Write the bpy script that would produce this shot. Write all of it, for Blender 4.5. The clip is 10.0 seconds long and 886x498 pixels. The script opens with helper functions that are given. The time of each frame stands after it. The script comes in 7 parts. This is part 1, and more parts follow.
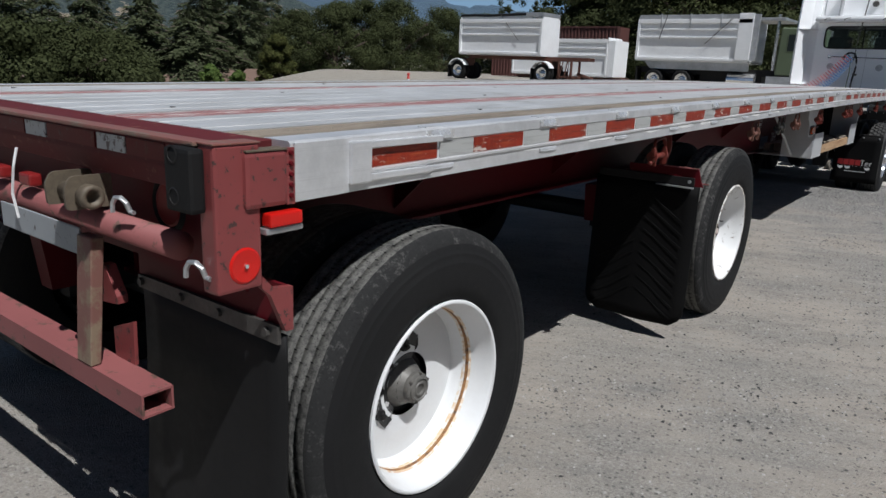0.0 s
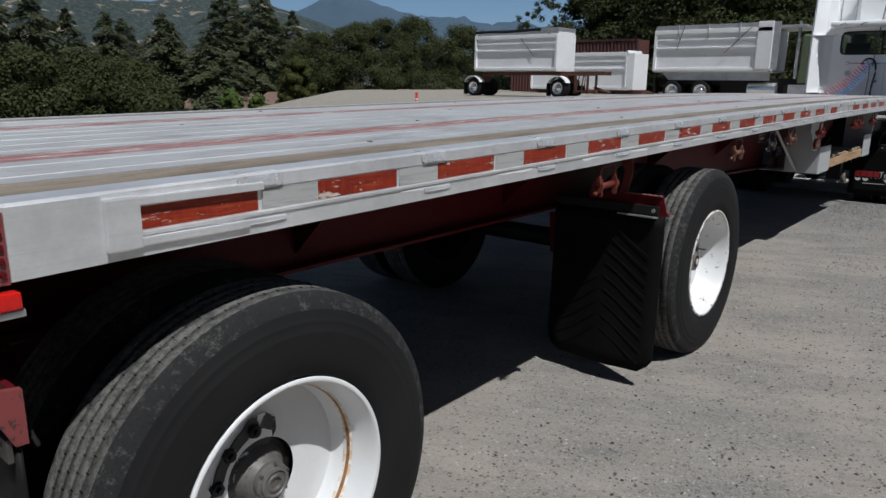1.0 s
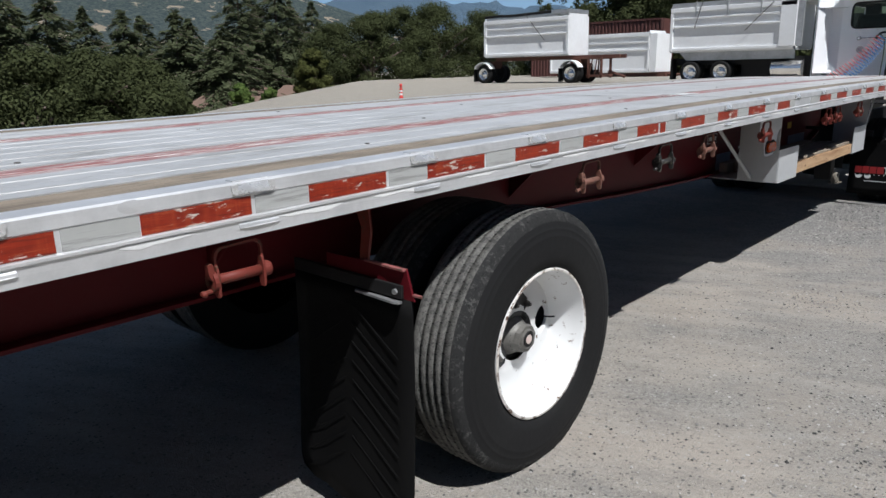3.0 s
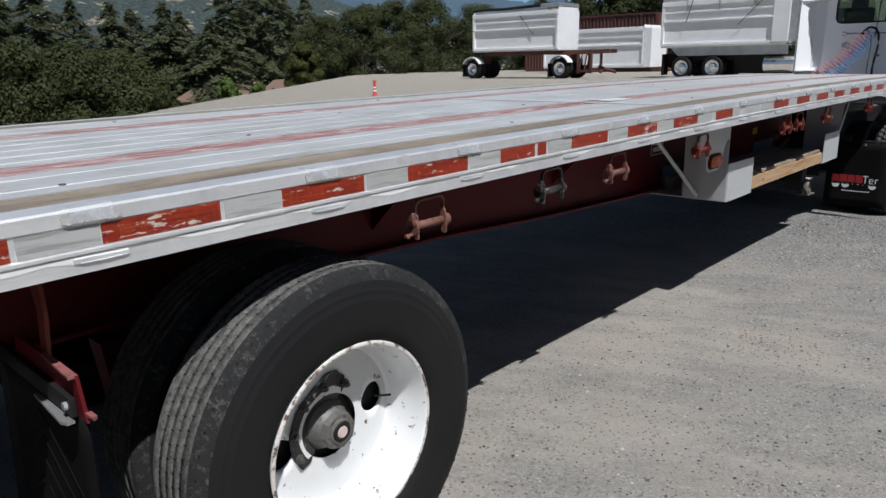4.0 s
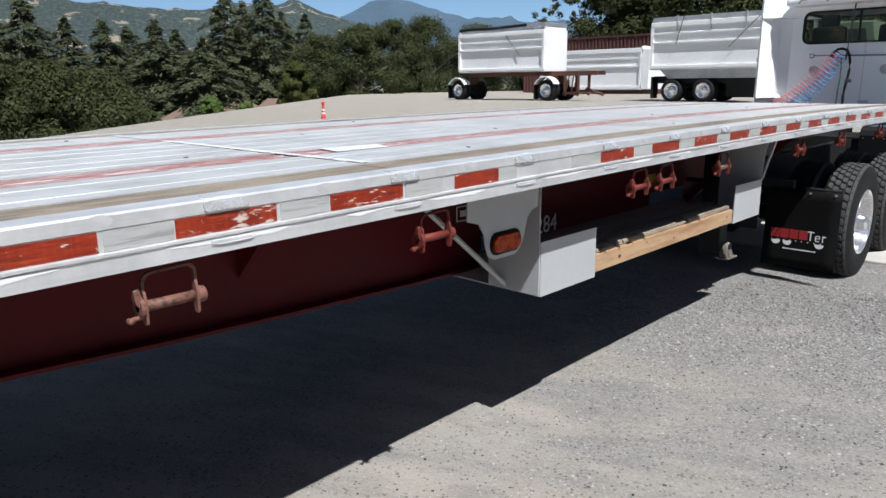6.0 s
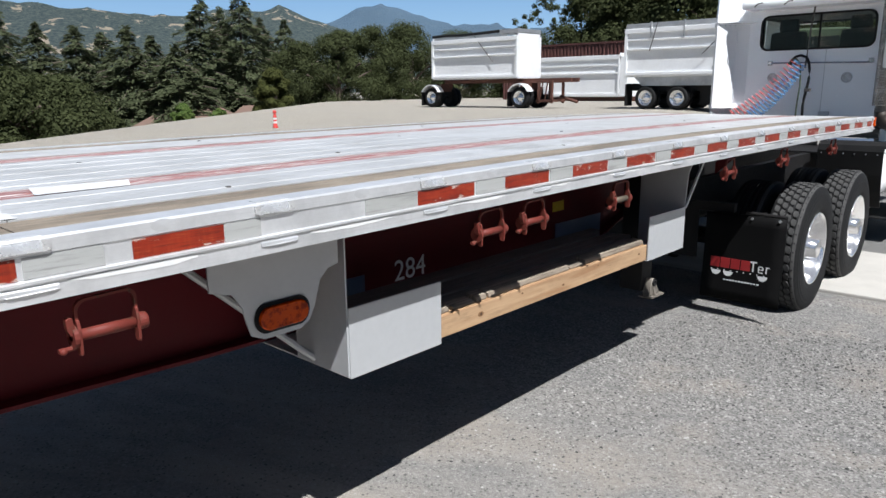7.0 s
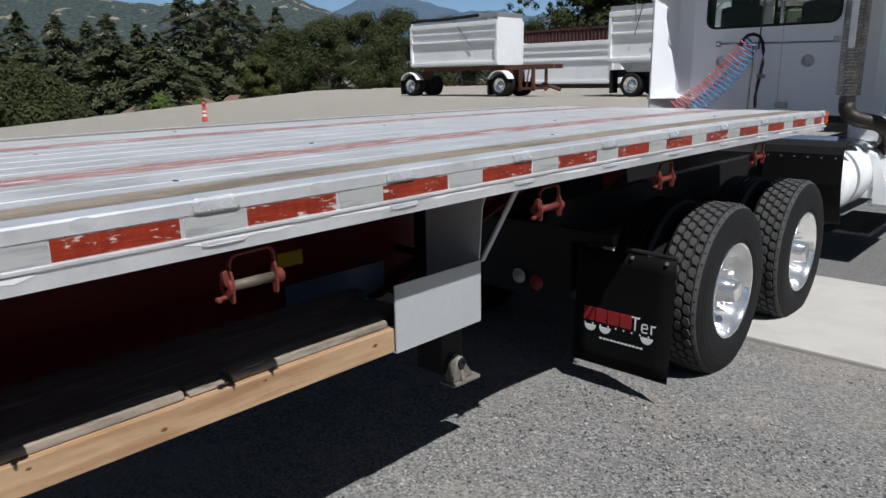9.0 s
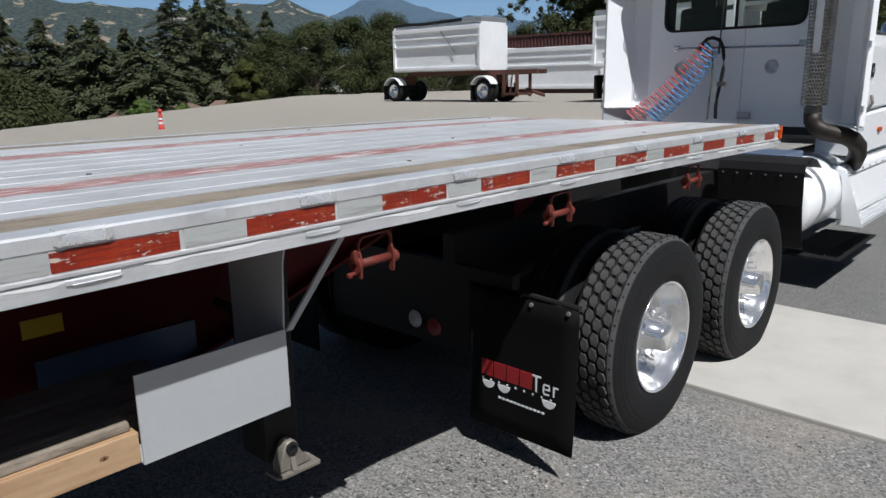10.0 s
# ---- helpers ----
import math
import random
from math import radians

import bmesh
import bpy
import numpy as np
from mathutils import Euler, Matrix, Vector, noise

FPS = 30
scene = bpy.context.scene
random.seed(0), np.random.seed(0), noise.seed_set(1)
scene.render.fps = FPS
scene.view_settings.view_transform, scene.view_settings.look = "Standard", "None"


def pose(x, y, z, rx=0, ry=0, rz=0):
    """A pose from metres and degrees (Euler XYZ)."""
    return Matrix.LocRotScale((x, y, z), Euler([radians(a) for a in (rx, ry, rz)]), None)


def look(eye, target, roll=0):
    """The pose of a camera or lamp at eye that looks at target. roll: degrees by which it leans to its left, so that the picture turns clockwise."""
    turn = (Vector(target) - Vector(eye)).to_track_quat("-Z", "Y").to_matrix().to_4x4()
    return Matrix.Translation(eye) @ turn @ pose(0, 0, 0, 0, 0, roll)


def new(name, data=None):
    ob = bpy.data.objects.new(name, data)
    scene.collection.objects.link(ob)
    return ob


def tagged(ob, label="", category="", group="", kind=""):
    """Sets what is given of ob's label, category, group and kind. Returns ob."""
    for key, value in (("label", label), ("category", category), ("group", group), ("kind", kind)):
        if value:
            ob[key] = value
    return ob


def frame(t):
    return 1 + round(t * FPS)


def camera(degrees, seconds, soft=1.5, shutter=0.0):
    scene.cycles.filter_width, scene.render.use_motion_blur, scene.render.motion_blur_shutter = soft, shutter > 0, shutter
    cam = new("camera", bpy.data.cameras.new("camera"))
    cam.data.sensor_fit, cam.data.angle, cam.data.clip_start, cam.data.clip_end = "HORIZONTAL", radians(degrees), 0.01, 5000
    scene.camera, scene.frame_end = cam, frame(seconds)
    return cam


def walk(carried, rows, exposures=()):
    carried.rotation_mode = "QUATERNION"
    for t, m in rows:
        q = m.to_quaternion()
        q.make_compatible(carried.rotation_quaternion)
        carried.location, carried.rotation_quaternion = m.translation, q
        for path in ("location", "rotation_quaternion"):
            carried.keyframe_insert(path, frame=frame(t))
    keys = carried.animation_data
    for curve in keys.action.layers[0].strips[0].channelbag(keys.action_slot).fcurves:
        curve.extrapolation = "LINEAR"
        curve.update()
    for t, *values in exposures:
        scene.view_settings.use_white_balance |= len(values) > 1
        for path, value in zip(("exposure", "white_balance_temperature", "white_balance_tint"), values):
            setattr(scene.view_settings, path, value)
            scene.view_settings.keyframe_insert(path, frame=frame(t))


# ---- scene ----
cam = camera(64.8, 10.0)

PATH = [
    (0, (1.219, -0.72, 1.52), (0.044, 0.817, 1.013), 2.4),
    (0.5, (1.266, -0.438, 1.54), (0.063, 1.085, 1.056), 1.7),
    (1, (1.329, -0.108, 1.556), (0.085, 1.387, 1.093), 0.7),
    (1.5, (1.405, 0.288, 1.574), (0.189, 1.8, 1.086), 2.8),
    (2, (1.421, 0.737, 1.579), (0.147, 2.194, 1.074), -0.2),
    (2.2, (1.448, 0.926, 1.602), (0.17, 2.378, 1.078), 0.1),
    (3.3, (1.513, 2.025, 1.643), (0.187, 3.438, 1.151), -1.4),
    (3.5, (1.506, 2.22, 1.653), (0.181, 3.632, 1.149), -1.4),
    (4, (1.513, 2.726, 1.665), (0.198, 4.143, 1.152), -1.0),
    (4.5, (1.543, 3.246, 1.663), (0.218, 4.657, 1.16), -1.1),
    (5, (1.547, 3.771, 1.674), (0.189, 5.157, 1.186), -1.9),
    (5.5, (1.574, 4.32, 1.678), (0.21, 5.702, 1.2), -1.7),
    (6, (1.576, 4.848, 1.689), (0.229, 6.253, 1.228), -0.5),
    (6.2, (1.559, 5.038, 1.687), (0.254, 6.49, 1.254), -1.0),
    (7.3, (1.568, 6.202, 1.722), (0.233, 7.621, 1.271), -0.3),
    (7.5, (1.579, 6.387, 1.72), (0.23, 7.793, 1.268), -0.5),
    (8, (1.572, 6.905, 1.724), (0.192, 8.282, 1.278), -0.9),
    (8.5, (1.553, 7.427, 1.722), (0.192, 8.822, 1.272), -2.1),
    (9, (1.537, 7.933, 1.717), (0.2, 9.342, 1.24), -0.9),
    (9.5, (1.511, 8.4, 1.73), (0.191, 9.824, 1.251), -0.8),
    (10, (1.532, 8.844, 1.736), (0.2, 10.261, 1.271), -0.9),
]
walk(cam, [(t, look(eye, target, roll)) for t, eye, target, roll in PATH],
     [(t, stops, 6250, 10) for t, stops in ((0, -0.11), (0.5, -0.22), (1, -0.27), (1.5, -0.12), (2, 0.09), (2.75, 0.19), (3.5, 0.23), (4, 0.07), (4.5, -0.25), (5, 0.06), (5.5, 0.34), (6, 0.55), (7.5, 0.61), (8, 0.33), (8.5, 0.16), (9, 0.14), (9.5, 0.14), (10, 0.15))])

# ---- world, sun, exposure ----
SUN_TO = Vector((0.562, -0.23, 1.0)).normalized()
SUN_EL = math.asin(SUN_TO.z)
world = bpy.data.worlds.new("sky")
scene.world = world
world.use_nodes = True
wn = world.node_tree
sky = wn.nodes.new("ShaderNodeTexSky")
sky.sky_type = "NISHITA"
sky.sun_disc = False
sky.sun_elevation = SUN_EL
sky.sun_rotation = math.atan2(SUN_TO.x, SUN_TO.y)
sky.air_density, sky.dust_density, sky.ozone_density = 0.9, 0.4, 1.6
wn.nodes["Background"].inputs["Strength"].default_value = 0.031
wn.links.new(sky.outputs[0], wn.nodes["Background"].inputs["Color"])
sun_data = bpy.data.lights.new("sun", "SUN")
sun_data.energy = 5.0
sun_data.angle = radians(0.53)
sun_data.color = (1.0, 0.99, 0.975)
sun = new("sun", sun_data)
sun.matrix_world = look(SUN_TO * 60, (0, 0, 0))
scene.view_settings.exposure = 0.0

# ---- materials ----


def nodes_of(name):
    m = bpy.data.materials.new(name)
    m.use_nodes = True
    return m, m.node_tree, m.node_tree.nodes["Principled BSDF"]


def coords(nt, scale=(1, 1, 1), kind="Object"):
    tc = nt.nodes.new("ShaderNodeTexCoord")
    mp = nt.nodes.new("ShaderNodeMapping")
    mp.inputs["Scale"].default_value = scale
    nt.links.new(tc.outputs[kind], mp.inputs["Vector"])
    return mp.outputs[0]


def noise_node(nt, vec, scale, detail=4.0, rough=0.6):
    n = nt.nodes.new("ShaderNodeTexNoise")
    n.inputs["Scale"].default_value = scale
    n.inputs["Detail"].default_value = detail
    n.inputs["Roughness"].default_value = rough
    nt.links.new(vec, n.inputs["Vector"])
    return n.outputs["Fac"]


def ramp(nt, fac, stops):
    r = nt.nodes.new("ShaderNodeValToRGB")
    el = r.color_ramp.elements
    while len(el) < len(stops):
        el.new(0.5)
    for e, (p, c) in zip(el, stops):
        e.position = p
        e.color = (*c, 1) if len(c) == 3 else c
    nt.links.new(fac, r.inputs["Fac"])
    return r.outputs["Color"]


def mixed(nt, fac, a, b):
    m = nt.nodes.new("ShaderNodeMix")
    m.data_type = "RGBA"
    for sock, v in ((m.inputs[0], fac), (m.inputs[6], a), (m.inputs[7], b)):
        if isinstance(v, (int, float)):
            sock.default_value = v
        elif isinstance(v, tuple):
            sock.default_value = (*v, 1)
        else:
            nt.links.new(v, sock)
    return m.outputs[2]


def bumped(nt, bsdf, height, strength, distance=0.01):
    b = nt.nodes.new("ShaderNodeBump")
    b.inputs["Strength"].default_value = strength
    b.inputs["Distance"].default_value = distance
    nt.links.new(height, b.inputs["Height"])
    nt.links.new(b.outputs[0], bsdf.inputs["Normal"])


def painted(name, base, dark, rough=0.5, metal=0.0, big=1.3, fine=18.0, bump=0.15, amount=0.55, coat=0.0, stretch=(1, 1, 1), gloss=0.5):
    """A surface with stains at a large and grain at a small scale."""
    m, nt, b = nodes_of(name)
    v = coords(nt, stretch)
    n1 = noise_node(nt, v, big, 5)
    n2 = noise_node(nt, v, fine, 5, 0.7)
    f1 = ramp(nt, n1, [(0.35, (0, 0, 0)), (0.75, (amount,) * 3)])
    f2 = ramp(nt, n2, [(0.4, (0, 0, 0)), (0.8, (amount * 0.8,) * 3)])
    c = mixed(nt, f2, mixed(nt, f1, base, dark), dark)
    nt.links.new(c, b.inputs["Base Color"])
    r = nt.nodes.new("ShaderNodeMapRange")
    r.inputs["To Min"].default_value, r.inputs["To Max"].default_value = rough * 0.8, min(1, rough * 1.25)
    nt.links.new(n2, r.inputs["Value"])
    nt.links.new(r.outputs[0], b.inputs["Roughness"])
    b.inputs["Metallic"].default_value = metal
    b.inputs["Coat Weight"].default_value = coat
    b.inputs["Specular IOR Level"].default_value = gloss
    bumped(nt, b, n2, bump, 0.004)
    return m


def worn(name, base, under, scale=22.0, lo=0.58, hi=0.63, rough=0.45, dirt=(0.12, 0.08, 0.06), stretch=(1, 1, 1), gloss=0.5):
    """Paint or tape with hard-edged chips that show the stuff below."""
    m, nt, b = nodes_of(name)
    v = coords(nt, stretch)
    oi = nt.nodes.new("ShaderNodeObjectInfo")
    add = nt.nodes.new("ShaderNodeVectorMath")
    add.operation = "ADD"
    mul = nt.nodes.new("ShaderNodeMath")
    mul.operation = "MULTIPLY"
    mul.inputs[1].default_value = 37.0
    nt.links.new(oi.outputs["Random"], mul.inputs[0])
    nt.links.new(v, add.inputs[0])
    nt.links.new(mul.outputs[0], add.inputs[1])
    n1 = noise_node(nt, add.outputs[0], scale, 7, 0.68)
    n2 = noise_node(nt, add.outputs[0], 3.0, 4)
    chip = ramp(nt, n1, [(lo, (0, 0, 0)), (hi, (1, 1, 1))])
    stain = ramp(nt, n2, [(0.4, (0, 0, 0)), (0.8, (0.5, 0.5, 0.5))])
    c = mixed(nt, chip, mixed(nt, stain, base, dirt), under)
    nt.links.new(c, b.inputs["Base Color"])
    b.inputs["Roughness"].default_value = rough
    b.inputs["Specular IOR Level"].default_value = gloss
    bumped(nt, b, chip, 0.25, 0.002)
    return m


def metal(name, base=(0.80, 0.81, 0.82), rough=0.36, stretch=(40, 0.6, 40), dark=(0.5, 0.5, 0.5), scratch=0.12, metallic=0.85, blots=2.2, grime=None):
    """Aluminium with drawn streaks, scuffs and dull patches."""
    m, nt, b = nodes_of(name)
    v = coords(nt, stretch)
    streak = noise_node(nt, v, 3.0, 6, 0.7)
    v2 = coords(nt)
    blot = noise_node(nt, v2, blots, 7, 0.72)
    c = mixed(nt, ramp(nt, blot, [(0.40, (0, 0, 0)), (0.72, (0.85, 0.85, 0.85))]), base, dark)
    c = mixed(nt, ramp(nt, streak, [(0.52, (0, 0, 0)), (0.75, (0.5, 0.5, 0.5))]), c, dark)
    if grime:
        spill = noise_node(nt, coords(nt, (2.2, 0.8, 1)), 1.7, 8, 0.72)
        c = mixed(nt, ramp(nt, spill, [(0.56, (0, 0, 0)), (0.66, (0.5, 0.5, 0.5))]), c, grime)
    nt.links.new(c, b.inputs["Base Color"])
    b.inputs["Metallic"].default_value = metallic
    r = nt.nodes.new("ShaderNodeMapRange")
    r.inputs["To Min"].default_value, r.inputs["To Max"].default_value = rough * 0.7, rough * 1.4
    nt.links.new(streak, r.inputs["Value"])
    nt.links.new(r.outputs[0], b.inputs["Roughness"])
    wavy = nt.nodes.new("ShaderNodeMath")
    wavy.operation = "MULTIPLY_ADD"
    wavy.inputs[1].default_value = 2.5
    nt.links.new(blot, wavy.inputs[0])
    nt.links.new(streak, wavy.inputs[2])
    bumped(nt, b, wavy.outputs[0], scratch, 0.003)
    return m


def glowless(name, color, rough=0.2, transmit=0.0, metallic=0.0):
    m, nt, b = nodes_of(name)
    b.inputs["Base Color"].default_value = (*color, 1)
    b.inputs["Roughness"].default_value = rough
    b.inputs["Transmission Weight"].default_value = transmit
    b.inputs["Metallic"].default_value = metallic
    return m


def make_tape():
    """Red sheeting crazed into brown stripes, rubbed away in ragged pale chips."""
    m, nt, b = nodes_of("red_reflective_tape")
    v = coords(nt)
    oi = nt.nodes.new("ShaderNodeObjectInfo")
    add = nt.nodes.new("ShaderNodeVectorMath")
    add.operation = "ADD"
    mul = nt.nodes.new("ShaderNodeMath")
    mul.operation = "MULTIPLY"
    mul.inputs[1].default_value = 53.0
    nt.links.new(oi.outputs["Random"], mul.inputs[0])
    nt.links.new(v, add.inputs[0])
    nt.links.new(mul.outputs[0], add.inputs[1])

    def stretched(k):
        mp = nt.nodes.new("ShaderNodeMapping")
        mp.inputs["Scale"].default_value = k
        nt.links.new(add.outputs[0], mp.inputs["Vector"])
        return mp.outputs[0]

    along = noise_node(nt, stretched((1, 3.0, 60.0)), 2.6, 5, 0.7)
    stripes = noise_node(nt, stretched((1, 60.0, 4.0)), 1.4, 4, 0.7)
    blot = noise_node(nt, stretched((1, 0.9, 1.6)), 9.0, 5, 0.65)
    fleck = noise_node(nt, stretched((1, 0.30, 1.2)), 52.0, 7, 0.72)
    c = mixed(nt, ramp(nt, blot, [(0.35, (0, 0, 0)), (0.68, (1, 1, 1))]), (0.265, 0.024, 0.008), (0.16, 0.013, 0.006))
    c = mixed(nt, ramp(nt, stripes, [(0.48, (0, 0, 0)), (0.66, (0.55, 0.55, 0.55))]), c, (0.30, 0.045, 0.014))
    c = mixed(nt, ramp(nt, along, [(0.53, (0, 0, 0)), (0.64, (0.8, 0.8, 0.8))]), c, (0.09, 0.012, 0.008))
    c = mixed(nt, ramp(nt, along, [(0.34, (0.65, 0.65, 0.65)), (0.43, (0, 0, 0))]), c, (0.36, 0.085, 0.030))
    both = nt.nodes.new("ShaderNodeMath")
    both.operation = "MULTIPLY_ADD"
    both.inputs[1].default_value = 0.35
    nt.links.new(blot, both.inputs[0])
    nt.links.new(fleck, both.inputs[2])
    chip = ramp(nt, both.outputs[0], [(0.765, (0, 0, 0)), (0.79, (1, 1, 1))])
    nt.links.new(mixed(nt, chip, c, (0.50, 0.43, 0.38)), b.inputs["Base Color"])
    b.inputs["Roughness"].default_value = 0.42
    b.inputs["Specular IOR Level"].default_value = 0.35
    bumped(nt, b, stripes, 0.3, 0.002)
    return m


def make_tread(name, base, pale, bare):
    """Rubber scrubbed rough: torn pale scuffs over a darker grain, with pits."""
    m, nt, b = nodes_of(name)
    v = coords(nt)
    torn = noise_node(nt, v, 38.0, 8, 0.82)
    pits = noise_node(nt, v, 120.0, 4, 0.8)
    area = noise_node(nt, v, 5.0, 4, 0.6)
    both = nt.nodes.new("ShaderNodeMath")
    both.operation = "MULTIPLY_ADD"
    both.inputs[1].default_value = 0.35
    nt.links.new(area, both.inputs[0])
    nt.links.new(torn, both.inputs[2])
    c = mixed(nt, ramp(nt, both.outputs[0], [(bare + 0.10, (0, 0, 0)), (bare + 0.26, (1, 1, 1))]), base, pale)
    c = mixed(nt, ramp(nt, pits, [(0.54, (0, 0, 0)), (0.66, (0.85, 0.85, 0.85))]), c, (0.012, 0.012, 0.012))
    nt.links.new(c, b.inputs["Base Color"])
    b.inputs["Roughness"].default_value = 0.9
    b.inputs["Specular IOR Level"].default_value = 0.22
    bumped(nt, b, torn, 0.8, 0.005)
    return m


ALU = metal("aluminium_rail", (0.83, 0.835, 0.845), 0.40, (40, 0.6, 40), (0.56, 0.565, 0.57), 0.14, 0.62, 3.6)
ALU_WELD = metal("wrinkled_weld_aluminium", (0.86, 0.865, 0.87), 0.26, (12, 8, 12), (0.6, 0.6, 0.6), 0.35, 0.6, 14.0)
ALU_DECK = metal("aluminium_deck", (0.72, 0.72, 0.715), 0.44, (30, 0.5, 30), (0.50, 0.495, 0.48), 0.12, 0.55, 3.0, (0.33, 0.31, 0.27))
ALU_POLISH = metal("polished_aluminium", (0.9, 0.9, 0.9), 0.12, (3, 3, 3), (0.75, 0.75, 0.75), 0.03)
CHROME = metal("chrome", (0.85, 0.85, 0.86), 0.1, (5, 5, 5), (0.6, 0.6, 0.6), 0.02)
GALV = metal("galvanised_steel", (0.55, 0.56, 0.57), 0.5, (6, 6, 6), (0.35, 0.35, 0.35))
GREY_PLATE = painted("grey_painted_aluminium", (0.50, 0.51, 0.52), (0.40, 0.41, 0.42), 0.42, 0.25, 2, 30, 0.05, 0.35)
OXIDE = worn("red_frame_paint", (0.092, 0.005, 0.009), (0.05, 0.02, 0.018), 30, 0.70, 0.74, 0.5, (0.058, 0.005, 0.008), gloss=0.18)
OXIDE_FADED = worn("faded_red_paint", (0.215, 0.047, 0.046), (0.05, 0.028, 0.025), 46, 0.595, 0.62, 0.45, (0.105, 0.024, 0.025))
# Sill's red is darkened to hold the shade under the lip; chips are wear.
SILL_SHADE_RED = worn("grimy_red_paint", (0.100, 0.016, 0.018), (0.19, 0.085, 0.06), 26, 0.60, 0.66, 0.65, (0.05, 0.014, 0.015), gloss=0.2)
OXIDE_PALE = worn("chalky_red_paint", (0.245, 0.078, 0.076), (0.11, 0.06, 0.045), 20, 0.57, 0.62, 0.7, (0.15, 0.050, 0.048))
OXIDE_PIN = worn("faded_pink_red_paint", (0.150, 0.027, 0.019), (0.085, 0.036, 0.022), 40, 0.55, 0.62, 0.6, (0.085, 0.023, 0.018), gloss=0.3)
RED_STRIPE = worn("red_deck_paint", (0.235, 0.092, 0.086), (0.50, 0.47, 0.46), 11, 0.48, 0.62, 0.55, (0.30, 0.19, 0.18), (7, 0.5, 7))
TAPE_RED = make_tape()
TAPE_WHITE = worn("silver_reflective_tape", (0.40, 0.405, 0.395), (0.27, 0.27, 0.26), 14, 0.5, 0.62, 0.35, (0.30, 0.30, 0.28), (1, 0.3, 5))
SHOULDER = make_tread("scuffed_tyre_shoulder", (0.022, 0.022, 0.022), (0.115, 0.113, 0.107), 0.61)
RUBBER = painted("tyre_rubber", (0.0095, 0.0095, 0.010), (0.018, 0.018, 0.0175), 0.75, 0, 3, 40, 0.2, 0.5, gloss=0.2)
TREAD = make_tread("worn_tread_rubber", (0.056, 0.055, 0.053), (0.145, 0.142, 0.132), 0.47)
DRIVE_TREAD = painted("dark_drive_tread_rubber", (0.072, 0.071, 0.069), (0.028, 0.028, 0.028), 0.85, 0, 9, 70, 0.5, 0.7, gloss=0.3)
BLACK = painted("black_rubber_sheet", (0.008, 0.008, 0.0085), (0.014, 0.0135, 0.013), 0.65, 0, 2.2, 25, 0.15, 0.6, gloss=0.2)
FLAP_RUBBER = painted("matt_black_flap_rubber", (0.0032, 0.0032, 0.0034), (0.006, 0.0058, 0.0055), 0.7, 0, 2.2, 25, 0.1, 0.6, gloss=0.1)
BLACK_PAINT = painted("black_chassis_paint", (0.010, 0.010, 0.011), (0.020, 0.018, 0.016), 0.55, 0, 2, 20, 0.2, 0.6, gloss=0.25)
GREASE = painted("greasy_dark_steel", (0.13, 0.12, 0.11), (0.04, 0.038, 0.035), 0.55, 0.4, 4, 40, 0.3, 0.8)
WHITE_RIM = painted("white_rim_paint", (0.70, 0.71, 0.715), (0.58, 0.57, 0.55), 0.35, 0, 5, 60, 0.06, 0.3)
WHITE_CAB = painted("white_truck_paint", (0.86, 0.87, 0.88), (0.78, 0.79, 0.80), 0.25, 0, 1.2, 14, 0.02, 0.25, 0.3)
WHITE_BODY = painted("white_dump_body_paint", (0.80, 0.81, 0.82), (0.62, 0.62, 0.61), 0.4, 0, 0.8, 6, 0.05, 0.4)
RUST = worn("rust_streak", (0.34, 0.165, 0.06), (0.09, 0.05, 0.028), 40, 0.50, 0.60, 0.8, (0.12, 0.06, 0.03))
RUST_HALO = worn("pale_rust_stain", (0.66, 0.50, 0.33), (0.77, 0.76, 0.74), 24, 0.47, 0.56, 0.5, (0.45, 0.28, 0.14))
CRACKED = worn("cracked_white_tape", (0.46, 0.47, 0.47), (0.12, 0.09, 0.08), 42, 0.57, 0.60, 0.5, (0.33, 0.33, 0.33))
TAPE_DULL = worn("dull_dark_red_tape", (0.115, 0.010, 0.010), (0.09, 0.03, 0.025), 30, 0.58, 0.66, 0.5, (0.07, 0.010, 0.010), gloss=0.2)
BLACK_STEEL = worn("greasy_black_steel", (0.020, 0.019, 0.018), (0.16, 0.14, 0.11), 38, 0.56, 0.62, 0.45, (0.05, 0.045, 0.04))
CHALK = worn("chalky_brown_red_paint", (0.160, 0.066, 0.046), (0.05, 0.03, 0.022), 40, 0.56, 0.62, 0.7, (0.17, 0.08, 0.06))
DARK_TRIM = painted("dark_cab_lining", (0.035, 0.035, 0.037), (0.02, 0.02, 0.02), 0.8)
PANE = glowless("clear_tinted_glass", (0.62, 0.68, 0.66), 0.0, 1.0)
PATCH_WHITE = painted("rubbed_white_deck_paint", (0.72, 0.72, 0.72), (0.52, 0.53, 0.54), 0.6, 0.2, 6, 40, 0.1, 0.8)
GLASS = glowless("dark_cab_glass", (0.02, 0.025, 0.025), 0.03)
# Darker copy of the red lens; the recessed lamps' shade is in its colour.
LENS_RED_SHADED = glowless("dusty_red_lens", (0.20, 0.012, 0.012), 0.4)
SOOT = painted("sooty_brown_steel", (0.036, 0.028, 0.022), (0.016, 0.013, 0.011), 0.5, 0.3, 6, 40, 0.15, gloss=0.3)
STACK_METAL = metal("heat_tinted_shield", (0.36, 0.345, 0.325), 0.25, (5, 5, 5), (0.11, 0.098, 0.085), 0.05, 0.9, 9.0)
LENS_RED = glowless("red_lens", (0.62, 0.012, 0.008), 0.18, 0.15)
